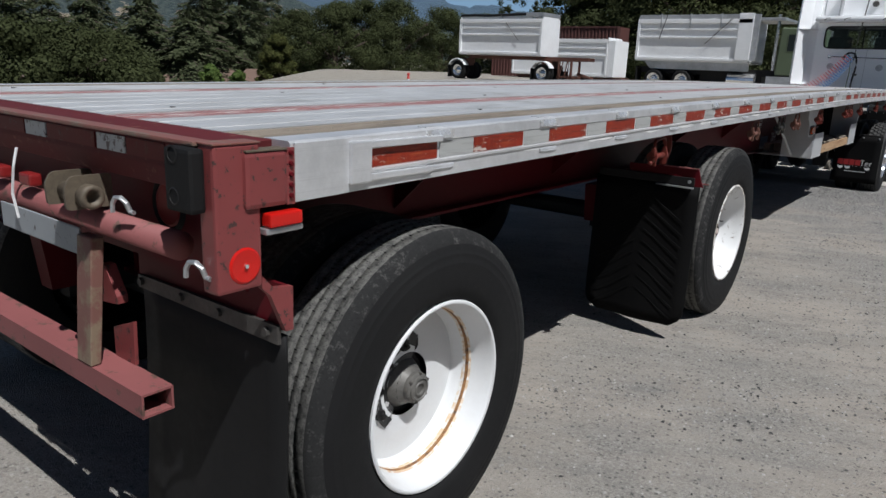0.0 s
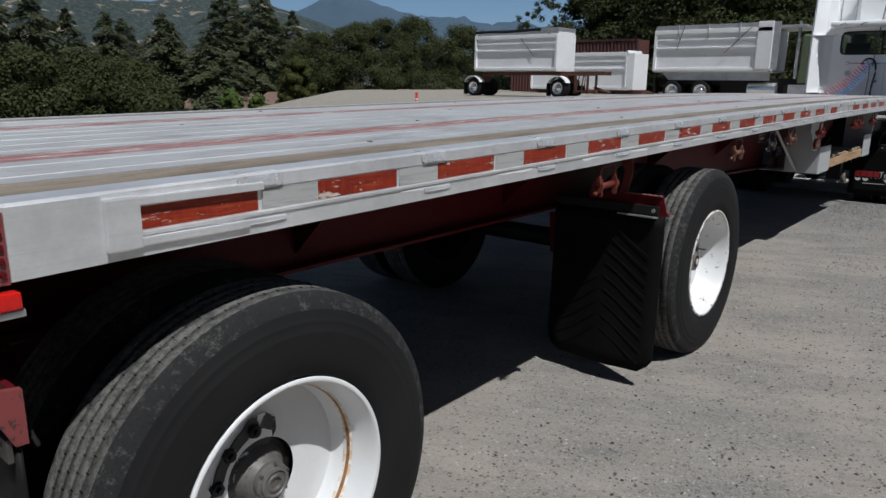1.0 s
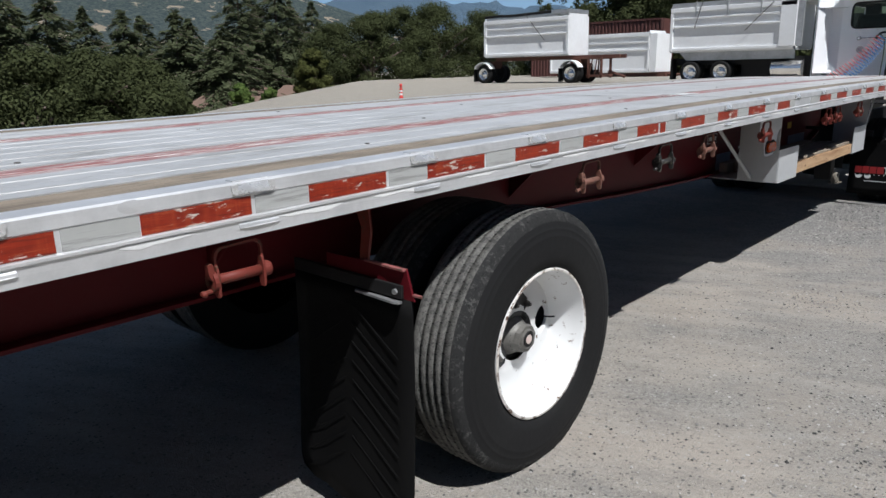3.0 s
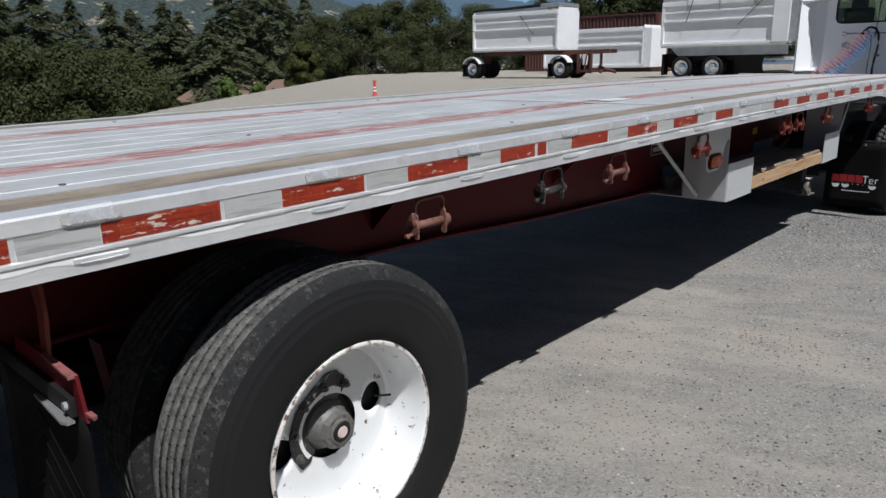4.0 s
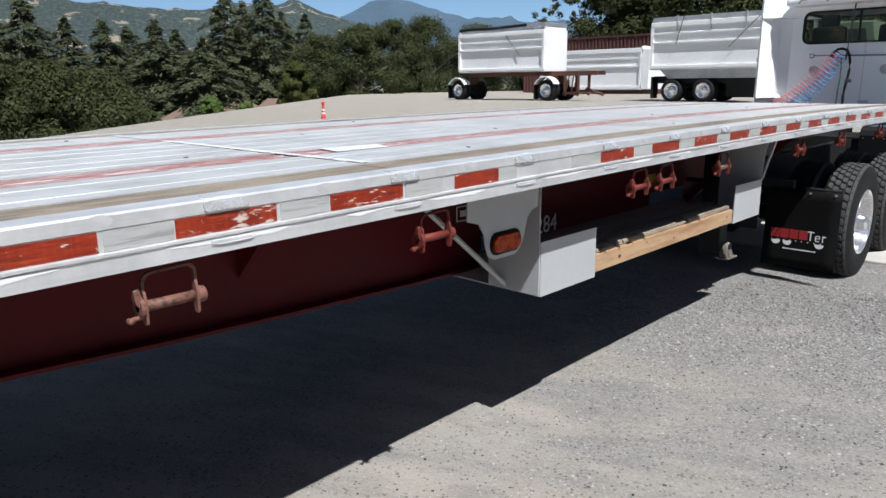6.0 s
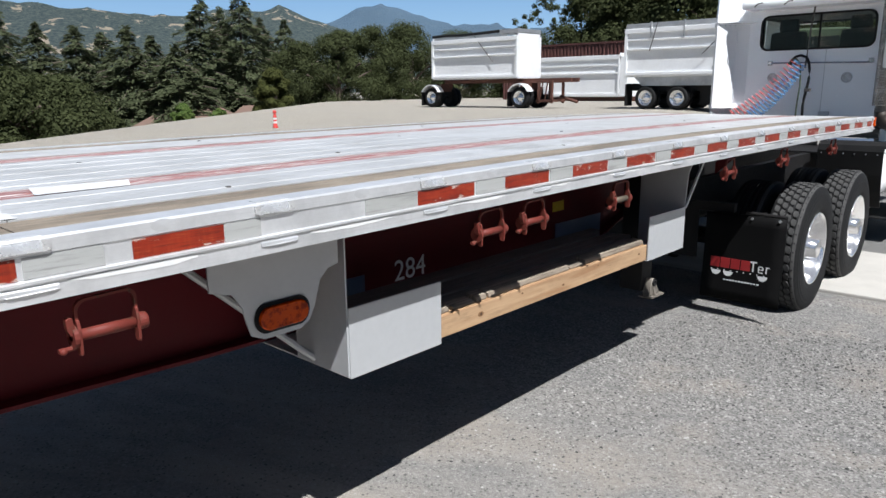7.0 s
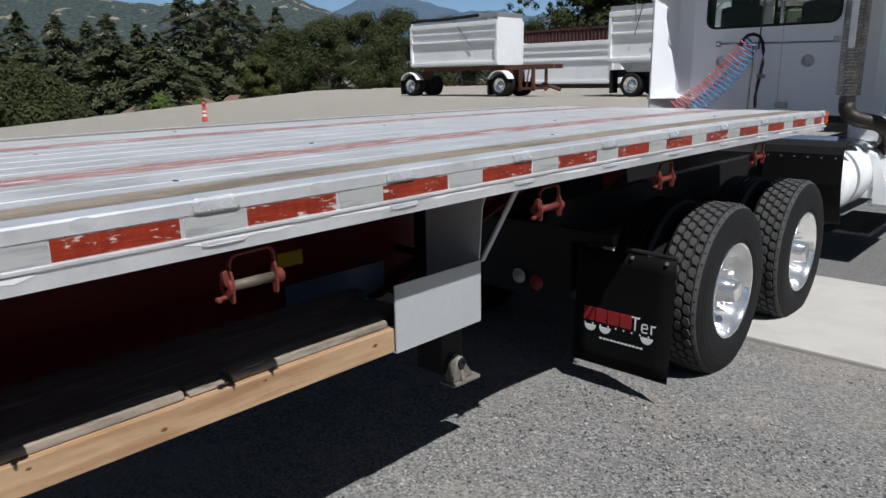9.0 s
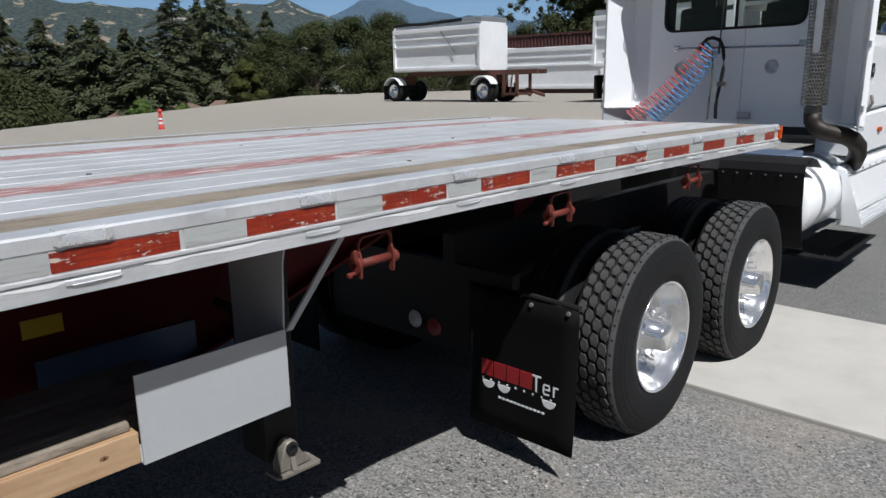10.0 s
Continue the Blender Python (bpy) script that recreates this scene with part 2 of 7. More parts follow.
LENS_AMBER = worn("amber_lens", (0.50, 0.058, 0.0005), (0.20, 0.016, 0.0005), 24, 0.50, 0.60, 0.25, (0.36, 0.035, 0.0005), gloss=0.2)
RESIDUE = painted("white_tape_residue", (0.74, 0.74, 0.73), (0.60, 0.60, 0.59), 0.7)
WHITE_PAINT = painted("white_lettering", (0.72, 0.72, 0.72), (0.6, 0.6, 0.6), 0.5)
RED_PAINT = painted("red_lettering", (0.26, 0.012, 0.014), (0.3, 0.02, 0.02), 0.5)
YELLOW = painted("yellow_decal", (0.65, 0.45, 0.03), (0.5, 0.35, 0.03), 0.5)
HOSE_RED = painted("red_air_hose", (0.62, 0.13, 0.13), (0.4, 0.05, 0.05), 0.4)
HOSE_BLUE = painted("blue_air_hose", (0.10, 0.33, 0.62), (0.04, 0.16, 0.4), 0.4)
RED_CONE = painted("red_post_plastic", (0.62, 0.055, 0.045), (0.5, 0.04, 0.035), 0.5)
CONTAINER_RED = painted("rusty_red_container", (0.095, 0.032, 0.027), (0.06, 0.026, 0.02), 0.7)
BROWN_STEEL = painted("rust_brown_steel", (0.115, 0.042, 0.026), (0.05, 0.024, 0.018), 0.7)
ROOF_BROWN = painted("brown_shingle_roof", (0.16, 0.10, 0.075), (0.10, 0.07, 0.055), 0.9, 0, 1.5, 12)
GREEN_CAB = painted("dull_green_truck_paint", (0.10, 0.13, 0.075), (0.07, 0.09, 0.05), 0.5)
CONCRETE = worn("pale_concrete", (0.43, 0.41, 0.375), (0.12, 0.105, 0.09), 55, 0.665, 0.70, 0.9, (0.30, 0.285, 0.262), gloss=0.2)


def make_wood(name, light, dark, along=(9, 0.7, 9), dirty=1.0):
    m, nt, b = nodes_of(name)
    v = coords(nt, along)
    w = nt.nodes.new("ShaderNodeTexWave")
    w.inputs["Scale"].default_value = 2.2
    w.inputs["Distortion"].default_value = 6.0
    w.inputs["Detail"].default_value = 4.0
    nt.links.new(v, w.inputs["Vector"])
    n = noise_node(nt, v, 3.0, 6, 0.7)
    c = mixed(nt, n, mixed(nt, w.outputs["Fac"], light, dark), tuple(0.75 * q for q in dark))
    blot = noise_node(nt, coords(nt, (3.0, 0.6, 1.5)), 2.6, 8, 0.74)
    c = mixed(nt, ramp(nt, blot, [(0.46, (0, 0, 0)), (0.62, (0.75 * dirty,) * 3)]), c, tuple(0.4 * q for q in dark))
    grime = noise_node(nt, coords(nt, (10, 1.2, 10)), 5.0, 6, 0.75)
    c = mixed(nt, ramp(nt, grime, [(0.54, (0, 0, 0)), (0.64, (0.8 * dirty,) * 3)]), c, tuple(0.3 * q for q in dark))
    nt.links.new(c, b.inputs["Base Color"])
    b.inputs["Roughness"].default_value = 0.7
    bumped(nt, b, w.outputs["Fac"], 0.15, 0.003)
    return m


WOOD = make_wood("fir_timber", (0.60, 0.42, 0.25), (0.36, 0.20, 0.10), dirty=0.34)
WOOD_OLD = make_wood("weathered_grey_timber", (0.40, 0.345, 0.27), (0.23, 0.185, 0.14), dirty=1.0)
WOOD_DARK = make_wood("dirty_dark_timber", (0.27, 0.24, 0.21), (0.16, 0.135, 0.115), dirty=0.6)
HITCH = painted("brown_dusty_steel", (0.15, 0.12, 0.085), (0.05, 0.04, 0.03), 0.6, 0.2, 8, 50, 0.2, 0.7)
DUSTY_PANEL = worn("dusty_stained_panel", (0.30, 0.32, 0.335), (0.10, 0.08, 0.07), 26, 0.60, 0.68, 0.6, (0.17, 0.17, 0.17))
FOOT_STEEL = painted("dusty_grey_steel", (0.24, 0.215, 0.18), (0.10, 0.085, 0.07), 0.55, 0.2, 7, 45, 0.2, 0.7)
BLUE_PLATE = painted("blue_grey_plate", (0.12, 0.16, 0.24), (0.08, 0.11, 0.16), 0.35, 0.2, 2, 20, 0.05)
WHITE_RIM_WORN = worn("rust_speckled_white_rim", (0.71, 0.715, 0.715), (0.12, 0.07, 0.04), 26, 0.635, 0.65, 0.35, (0.62, 0.61, 0.58))
KNOT_CORE = painted("dark_knot_core", (0.07, 0.035, 0.016), (0.04, 0.02, 0.01), 0.7)
KNOT = painted("brown_wood_knot", (0.24, 0.125, 0.055), (0.14, 0.07, 0.035), 0.7)
CAP_PALE = painted("pale_cap_plastic", (0.62, 0.52, 0.48), (0.45, 0.34, 0.31), 0.5)
HUB = painted("dusty_grey_hub_metal", (0.165, 0.158, 0.145), (0.06, 0.057, 0.052), 0.55, 0.25, 6, 50, 0.15, 0.6)
WORN_EDGE = worn("scuffed_edge_paint", (0.20, 0.075, 0.06), (0.16, 0.12, 0.09), 18, 0.50, 0.60, 0.5, (0.10, 0.06, 0.05), (0.4, 2, 2))
HITCH_RED = worn("dusty_red_steel", (0.17, 0.075, 0.06), (0.20, 0.15, 0.10), 16, 0.48, 0.60, 0.65, (0.11, 0.06, 0.05))
FLAKED = worn("flaking_white_on_black", (0.012, 0.012, 0.013), (0.50, 0.50, 0.49), 19, 0.575, 0.60, 0.5, (0.02, 0.02, 0.02))
RIM_EDGE = worn("chipped_rim_edge", (0.62, 0.60, 0.57), (0.10, 0.06, 0.04), 34, 0.52, 0.57, 0.5, (0.30, 0.20, 0.13))


def make_ground(name, base, dark, pale, fine=90.0, yard=None, dusty=False):
    """Packed gravel: stones at two sizes, dusty pale drifts and darker damp-looking patches."""
    m, nt, b = nodes_of(name)
    v = coords(nt)
    vo = nt.nodes.new("ShaderNodeTexVoronoi")
    vo.inputs["Scale"].default_value = fine
    nt.links.new(v, vo.inputs["Vector"])
    n0 = noise_node(nt, v, 0.55, 6, 0.6)
    n1 = noise_node(nt, v, 5.0, 6, 0.7)
    n2 = noise_node(nt, v, 140.0, 3, 0.8)
    sep = nt.nodes.new("ShaderNodeSeparateColor")
    nt.links.new(vo.outputs["Color"], sep.inputs[0])
    speck = ramp(nt, sep.outputs[0], [(0.0, dark), (0.45, base), (1.0, pale)])
    if yard:
        tc = nt.nodes.new("ShaderNodeTexCoord")
        sx = nt.nodes.new("ShaderNodeSeparateXYZ")
        nt.links.new(tc.outputs["Object"], sx.inputs[0])
        def span(out, a, b):
            mr = nt.nodes.new("ShaderNodeMapRange")
            mr.inputs["From Min"].default_value, mr.inputs["From Max"].default_value = a, b
            add = nt.nodes.new("ShaderNodeMath")
            sc = nt.nodes.new("ShaderNodeMath")
            sc.operation = "MULTIPLY_ADD"
            sc.inputs[1].default_value, sc.inputs[2].default_value = 5.0, -2.5
            nt.links.new(n0, sc.inputs[0])
            nt.links.new(out, add.inputs[0])
            nt.links.new(sc.outputs[0], add.inputs[1])
            nt.links.new(add.outputs[0], mr.inputs["Value"])
            return mr.outputs[0]
        tan = ramp(nt, sep.outputs[0], [(0.0, tuple(0.78 * q for q in yard)), (0.5, yard), (1.0, tuple(min(1, 1.18 * q) for q in yard))])
        speck = mixed(nt, span(sx.outputs["X"], -2.5, -7.0), speck, tan)
        speck = mixed(nt, span(sx.outputs["Y"], 8.6, 5.0), speck, mixed(nt, 0.45, speck, tan))
    c = mixed(nt, ramp(nt, n0, [(0.45, (0, 0, 0)), (0.7, (0.35, 0.35, 0.35))]), speck, pale)
    c = mixed(nt, ramp(nt, n1, [(0.5, (0, 0, 0)), (0.85, (0.4, 0.4, 0.4))]), c, pale)
    c = mixed(nt, ramp(nt, n2, [(0.5, (0, 0, 0)), (0.8, (0.6, 0.6, 0.6))]), c, dark)
    if dusty:
        # Drifts of tan dust drawn out by passing tyres, and sparse dark grit.
        rot = nt.nodes.new("ShaderNodeMapping")
        turn = nt.nodes.new("ShaderNodeMapping")
        turn.inputs["Rotation"].default_value = (0, 0, radians(-24))
        nt.links.new(v, turn.inputs["Vector"])
        rot.inputs["Scale"].default_value = (0.55, 1.6, 1.0)
        nt.links.new(turn.outputs[0], rot.inputs["Vector"])
        d1 = noise_node(nt, rot.outputs[0], 0.9, 6, 0.62)
        d2 = noise_node(nt, rot.outputs[0], 4.0, 5, 0.7)
        drift = ramp(nt, d1, [(0.43, (0, 0, 0)), (0.58, (0.88, 0.88, 0.88))])
        near = nt.nodes.new("ShaderNodeMapRange")
        near.inputs["From Min"].default_value, near.inputs["From Max"].default_value = 9.6, 7.6
        sy = nt.nodes.new("ShaderNodeSeparateXYZ")
        nt.links.new(v, sy.inputs[0])
        nt.links.new(sy.outputs["Y"], near.inputs["Value"])
        amt = nt.nodes.new("ShaderNodeMath")
        amt.operation = "MULTIPLY"
        nt.links.new(drift, amt.inputs[0])
        nt.links.new(near.outputs[0], amt.inputs[1])
        c = mixed(nt, amt.outputs[0], c, (0.365, 0.326, 0.281))
        big = nt.nodes.new("ShaderNodeTexVoronoi")
        big.inputs["Scale"].default_value = 92.0
        nt.links.new(v, big.inputs["Vector"])
        sb = nt.nodes.new("ShaderNodeSeparateColor")
        nt.links.new(big.outputs["Color"], sb.inputs[0])
        stones = ramp(nt, sb.outputs[0], [(0.0, (0.050, 0.049, 0.048)), (0.22, (0.130, 0.126, 0.120)), (0.55, (0.225, 0.217, 0.204)), (0.9, (0.29, 0.279, 0.262)), (1.0, (0.42, 0.405, 0.38))])
        far = nt.nodes.new("ShaderNodeMath")
        far.operation = "SUBTRACT"
        far.inputs[0].default_value = 1.0
        nt.links.new(near.outputs[0], far.inputs[1])
        patches = ramp(nt, noise_node(nt, v, 0.8, 5, 0.6), [(0.50, (0, 0, 0)), (0.62, (0.55, 0.55, 0.55))])
        cover = nt.nodes.new("ShaderNodeMath")
        cover.operation = "MAXIMUM"
        nt.links.new(far.outputs[0], cover.inputs[0])
        nt.links.new(patches, cover.inputs[1])
        cover2 = nt.nodes.new("ShaderNodeMath")
        cover2.operation = "MULTIPLY"
        cover2.inputs[1].default_value = 0.8
        nt.links.new(cover.outputs[0], cover2.inputs[0])
        west = nt.nodes.new("ShaderNodeMapRange")
        west.inputs["From Min"].default_value, west.inputs["From Max"].default_value = -6.0, -3.0
        nt.links.new(sy.outputs["X"], west.inputs["Value"])
        cover3 = nt.nodes.new("ShaderNodeMath")
        cover3.operation = "MULTIPLY"
        nt.links.new(cover2.outputs[0], cover3.inputs[0])
        nt.links.new(west.outputs[0], cover3.inputs[1])
        c = mixed(nt, cover3.outputs[0], c, stones)
        tanned = ramp(nt, noise_node(nt, v, 1.1, 6, 0.65), [(0.50, (0, 0, 0)), (0.64, (0.55, 0.55, 0.55))])
        c = mixed(nt, tanned, c, (0.315, 0.278, 0.235))
        grit = nt.nodes.new("ShaderNodeTexVoronoi")
        grit.inputs["Scale"].default_value = 58.0
        nt.links.new(v, grit.inputs["Vector"])
        sg = nt.nodes.new("ShaderNodeSeparateColor")
        nt.links.new(grit.outputs["Color"], sg.inputs[0])
        core = ramp(nt, grit.outputs["Distance"], [(0.30, (1, 1, 1)), (0.46, (0, 0, 0))])
        for stops, tone in (([(0.14, (0.75, 0.75, 0.75)), (0.16, (0, 0, 0))], (0.075, 0.072, 0.070)), ([(0.90, (0, 0, 0)), (0.92, (0.6, 0.6, 0.6))], (0.40, 0.385, 0.36))):
            pick = nt.nodes.new("ShaderNodeMath")
            pick.operation = "MULTIPLY"
            nt.links.new(ramp(nt, sg.outputs[1], stops), pick.inputs[0])
            nt.links.new(core, pick.inputs[1])
            c = mixed(nt, pick.outputs[0], c, tone)
        d3 = noise_node(nt, v, 48.0, 6, 0.85)
        c = mixed(nt, ramp(nt, d3, [(0.52, (0, 0, 0)), (0.68, (0.6, 0.6, 0.6))]), c, (0.125, 0.12, 0.115))
        c = mixed(nt, ramp(nt, d3, [(0.34, (0.45, 0.45, 0.45)), (0.46, (0, 0, 0))]), c, (0.34, 0.325, 0.305))
        c = mixed(nt, ramp(nt, d2, [(0.52, (0, 0, 0)), (0.70, (0.45, 0.45, 0.45))]), c, (0.155, 0.153, 0.152))
        thin = nt.nodes.new("ShaderNodeMath")
        thin.operation = "MULTIPLY"
        nt.links.new(ramp(nt, d2, [(0.34, (0.45, 0.45, 0.45)), (0.47, (0, 0, 0))]), thin.inputs[0])
        nt.links.new(near.outputs[0], thin.inputs[1])
        c = mixed(nt, thin.outputs[0], c, (0.345, 0.325, 0.295))
    nt.links.new(c, b.inputs["Base Color"])
    b.inputs["Roughness"].default_value = 0.95
    b.inputs["Specular IOR Level"].default_value = 0.2
    mx = nt.nodes.new("ShaderNodeMath")
    nt.links.new(vo.outputs["Distance"], mx.inputs[0])
    nt.links.new(n2, mx.inputs[1])
    bumped(nt, b, mx.outputs[0], 0.75, 0.007)
    return m


GRAVEL = make_ground("packed_gravel", (0.226, 0.218, 0.207), (0.157, 0.152, 0.145), (0.295, 0.284, 0.267), 150.0, (0.33, 0.30, 0.25), True)
ASPHALT = make_ground("grey_asphalt", (0.150, 0.147, 0.140), (0.095, 0.094, 0.090), (0.215, 0.211, 0.20), 120)


def make_leaf(name, a, b_, c_, thin=0.0):
    m, nt, b = nodes_of(name)
    g = nt.nodes.new("ShaderNodeNewGeometry")
    a, b_, c_ = (tuple(1.18 * q for q in k) for k in (a, b_, c_))
    col = ramp(nt, g.outputs["Random Per Island"], [(0.0, a), (0.5, b_), (1.0, c_)])
    nt.links.new(col, b.inputs["Base Color"])
    b.inputs["Roughness"].default_value = 0.75
    b.inputs["Specular IOR Level"].default_value = 0.12
    if thin:
        tr = nt.nodes.new("ShaderNodeBsdfTranslucent")
        mx = nt.nodes.new("ShaderNodeMixShader")
        mx.inputs[0].default_value = thin
        nt.links.new(col, tr.inputs["Color"])
        nt.links.new(b.outputs[0], mx.inputs[1])
        nt.links.new(tr.outputs[0], mx.inputs[2])
        nt.links.new(mx.outputs[0], nt.nodes["Material Output"].inputs["Surface"])
    return m


STONE = make_leaf("gravel_stone", (0.030, 0.030, 0.030), (0.17, 0.164, 0.155), (0.36, 0.345, 0.325))
LEAF_OAK = make_leaf("dark_oak_leaves", (0.038, 0.046, 0.019), (0.050, 0.060, 0.025), (0.066, 0.076, 0.032), 0.4)
LEAF_FIR = make_leaf("fir_needles", (0.056, 0.067, 0.034), (0.074, 0.088, 0.046), (0.104, 0.116, 0.064), 0.4)
LEAF_BUSH = make_leaf("bright_bush_leaves", (0.05, 0.085, 0.022), (0.085, 0.13, 0.035), (0.13, 0.17, 0.05), 0.4)
LEAF_YELLOW = make_leaf("yellowish_leaves", (0.05, 0.058, 0.018), (0.072, 0.080, 0.026), (0.10, 0.105, 0.036), 0.4)
BARK = painted("grey_brown_bark", (0.12, 0.09, 0.07), (0.06, 0.045, 0.035), 0.9, 0, 3, 25, 0.5, 0.8)


def make_hill(name, greens, straw):
    m, nt, b = nodes_of(name)
    v = coords(nt)
    n = noise_node(nt, v, 0.024, 6, 0.62)
    t = noise_node(nt, v, 0.16, 6, 0.8)
    trees = ramp(nt, t, [(0.40, greens[0]), (0.66, greens[1])])
    patch = ramp(nt, n, [(0.585, (0, 0, 0)), (0.61, (1, 1, 1))])
    nt.links.new(mixed(nt, patch, trees, straw), b.inputs["Base Color"])
    b.inputs["Roughness"].default_value = 1.0
    b.inputs["Specular IOR Level"].default_value = 0.0
    bumped(nt, b, t, 1.0, 12.0)
    return m


# Greens paled towards blue, so some distance haze sits in the colour.
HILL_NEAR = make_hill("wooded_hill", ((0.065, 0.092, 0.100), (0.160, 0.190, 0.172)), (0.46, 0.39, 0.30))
# Blue haze of distance is painted into the far ridge's base colours.
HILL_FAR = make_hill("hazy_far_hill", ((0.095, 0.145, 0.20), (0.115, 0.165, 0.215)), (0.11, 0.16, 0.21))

# ---- building tools ----


def part(name, bm, material, parent=None, label="", smooth=False):
    me = bpy.data.meshes.new(name)
    bmesh.ops.recalc_face_normals(bm, faces=bm.faces)
    for f in bm.faces:
        f.smooth = smooth
    bm.to_mesh(me)
    bm.free()
    me.materials.append(material)
    ob = new(name, me)
    if parent is not None:
        ob.parent = parent
    if label:
        tagged(ob, label)
    return ob


def like(ob, name, parent, m=None):
    """A further object on the same mesh."""
    o = new(name, ob.data)
    o.parent = parent
    if m is not None:
        o.matrix_local = m
    return o


def thing(name, label, category, at=(0, 0, 0), group="", kind=""):
    e = new(name)
    e.location = at
    e.empty_display_size = 0.2
    return tagged(e, label, category, group, kind)


def add_box(bm, x0, x1, y0, y1, z0, z1, bevel=0.0, m=None):
    r = bmesh.ops.create_cube(bm, size=1.0)
    vs = r["verts"]
    t = Matrix.Translation(((x0 + x1) / 2, (y0 + y1) / 2, (z0 + z1) / 2)) @ Matrix.Diagonal((abs(x1 - x0), abs(y1 - y0), abs(z1 - z0), 1))
    bmesh.ops.transform(bm, matrix=(m @ t) if m else t, verts=vs)
    if bevel:
        es = list({e for v in vs for e in v.link_edges})
        bmesh.ops.bevel(bm, geom=es, offset=bevel, segments=2, affect="EDGES", profile=0.6)
    return bm


def box_bm(*a, bevel=0.0, m=None):
    return add_box(bmesh.new(), *a, bevel=bevel, m=m)


def add_cyl(bm, a, b, r0, r1=None, seg=16, caps=True):
    a, b = Vector(a), Vector(b)
    d = b - a
    t = Matrix.Translation((a + b) / 2) @ d.to_track_quat("Z", "Y").to_matrix().to_4x4()
    bmesh.ops.create_cone(bm, cap_ends=caps, segments=seg, radius1=r0, radius2=r0 if r1 is None else r1, depth=d.length, matrix=t)
    return bm


def cyl_bm(*a, **k):
    return add_cyl(bmesh.new(), *a, **k)


def add_tube(bm, pts, r, seg=8):
    """A round bar through the points."""
    pts = [Vector(p) for p in pts]
    rings = []
    up = Vector((0, 0, 1))
    for i, p in enumerate(pts):
        d = (pts[min(i + 1, len(pts) - 1)] - pts[max(i - 1, 0)]).normalized()
        s = d.cross(up)
        if s.length < 0.05:
            s = d.cross(Vector((1, 0, 0)))
        s.normalize()
        n = s.cross(d)
        rings.append([bm.verts.new(p + r * (math.cos(a) * s + math.sin(a) * n)) for a in (2 * math.pi * k / seg for k in range(seg))])
    for q, w in zip(rings, rings[1:]):
        for k in range(seg):
            bm.faces.new((q[k], q[(k + 1) % seg], w[(k + 1) % seg], w[k]))
    bm.faces.new(rings[0])
    bm.faces.new(rings[-1][::-1])
    return bm


def tube_bm(pts, r, seg=8):
    return add_tube(bmesh.new(), pts, r, seg)


def add_prism(bm, outline, axis, a, b):
    """A flat outline pushed from a to b along an axis; outline gives the two other coordinates in xyz order."""
    def place(p, v):
        q = list(p)
        q.insert("xyz".index(axis), v)
        return q
    lo = [bm.verts.new(place(p, a)) for p in outline]
    hi = [bm.verts.new(place(p, b)) for p in outline]
    n = len(outline)
    for k in range(n):
        bm.faces.new((lo[k], lo[(k + 1) % n], hi[(k + 1) % n], hi[k]))
    bm.faces.new(lo[::-1])
    bm.faces.new(hi)
    return bm


def prism_bm(outline, axis, a, b, bevel=0.0):
    bm = add_prism(bmesh.new(), outline, axis, a, b)
    if bevel:
        bmesh.ops.bevel(bm, geom=list(bm.edges), offset=bevel, segments=1, affect="EDGES")
    return bm


def add_turned(bm, profile, seg=64, centre=(0, 0, 0)):
    """A closed or open profile of (x, radius) turned about the x axis."""
    rings = []
    for k in range(seg):
        a = 2 * math.pi * k / seg
        rings.append([bm.verts.new((centre[0] + x, centre[1] + r * math.cos(a), centre[2] + r * math.sin(a))) for x, r in profile])
    for k in range(seg):
        q, w = rings[k], rings[(k + 1) % seg]
        for j in range(len(profile) - 1):
            bm.faces.new((q[j], q[j + 1], w[j + 1], w[j]))
    return bm


def turned_bm(profile, seg=64):
    return add_turned(bmesh.new(), profile, seg)


def swept_bm(profile, ys, zoff, closed=True):
    """A profile of (x, z) run along y, lifted by zoff(y)."""
    bm = bmesh.new()
    rings = [[bm.verts.new((x, y, z + zoff(y))) for x, z in profile] for y in ys]
    n = len(profile)
    for q, w in zip(rings, rings[1:]):
        for k in range(n if closed else n - 1):
            bm.faces.new((q[k], q[(k + 1) % n], w[(k + 1) % n], w[k]))
    if closed:
        bm.faces.new(rings[0][::-1])
        bm.faces.new(rings[-1])
    return bm


def rounded(points, r, seg=4):
    """An outline with rounded corners."""
    out = []
    n = len(points)
    for i in range(n):
        p, a, b = Vector(points[i]), Vector(points[i - 1]), Vector(points[(i + 1) % n])
        u, w = (a - p), (b - p)
        rr = min(r, u.length / 2, w.length / 2)
        s, e = p + u.normalized() * rr, p + w.normalized() * rr
        for k in range(seg + 1):
            t = k / seg
            out.append(tuple((1 - t) ** 2 * s + 2 * t * (1 - t) * p + t * t * e))
    return out


def text_part(name, body, size, m, material, parent, depth=0.002, label=""):
    cu = bpy.data.curves.new(name, "FONT")
    cu.body, cu.size, cu.extrude = body, size, depth
    tmp = new(name, cu)
    deps = bpy.context.evaluated_depsgraph_get()
    me = bpy.data.meshes.new_from_object(tmp.evaluated_get(deps))
    bpy.data.objects.remove(tmp)
    me.materials.clear()
    me.materials.append(material)
    ob = new(name, me)
    ob.parent = parent
    ob.matrix_local = m
    if label:
        tagged(ob, label)
    return ob


# The trailer's gentle arch: height of the deck along its length.
ARCH = np.polyfit([0.0, 3.6, 7.0, 9.5, 13.7], [1.341, 1.392, 1.438, 1.447, 1.434], 3)


def deck_z(y):
    return float(np.polyval(ARCH, y))


WIDTH = 2.59
MID = -WIDTH / 2
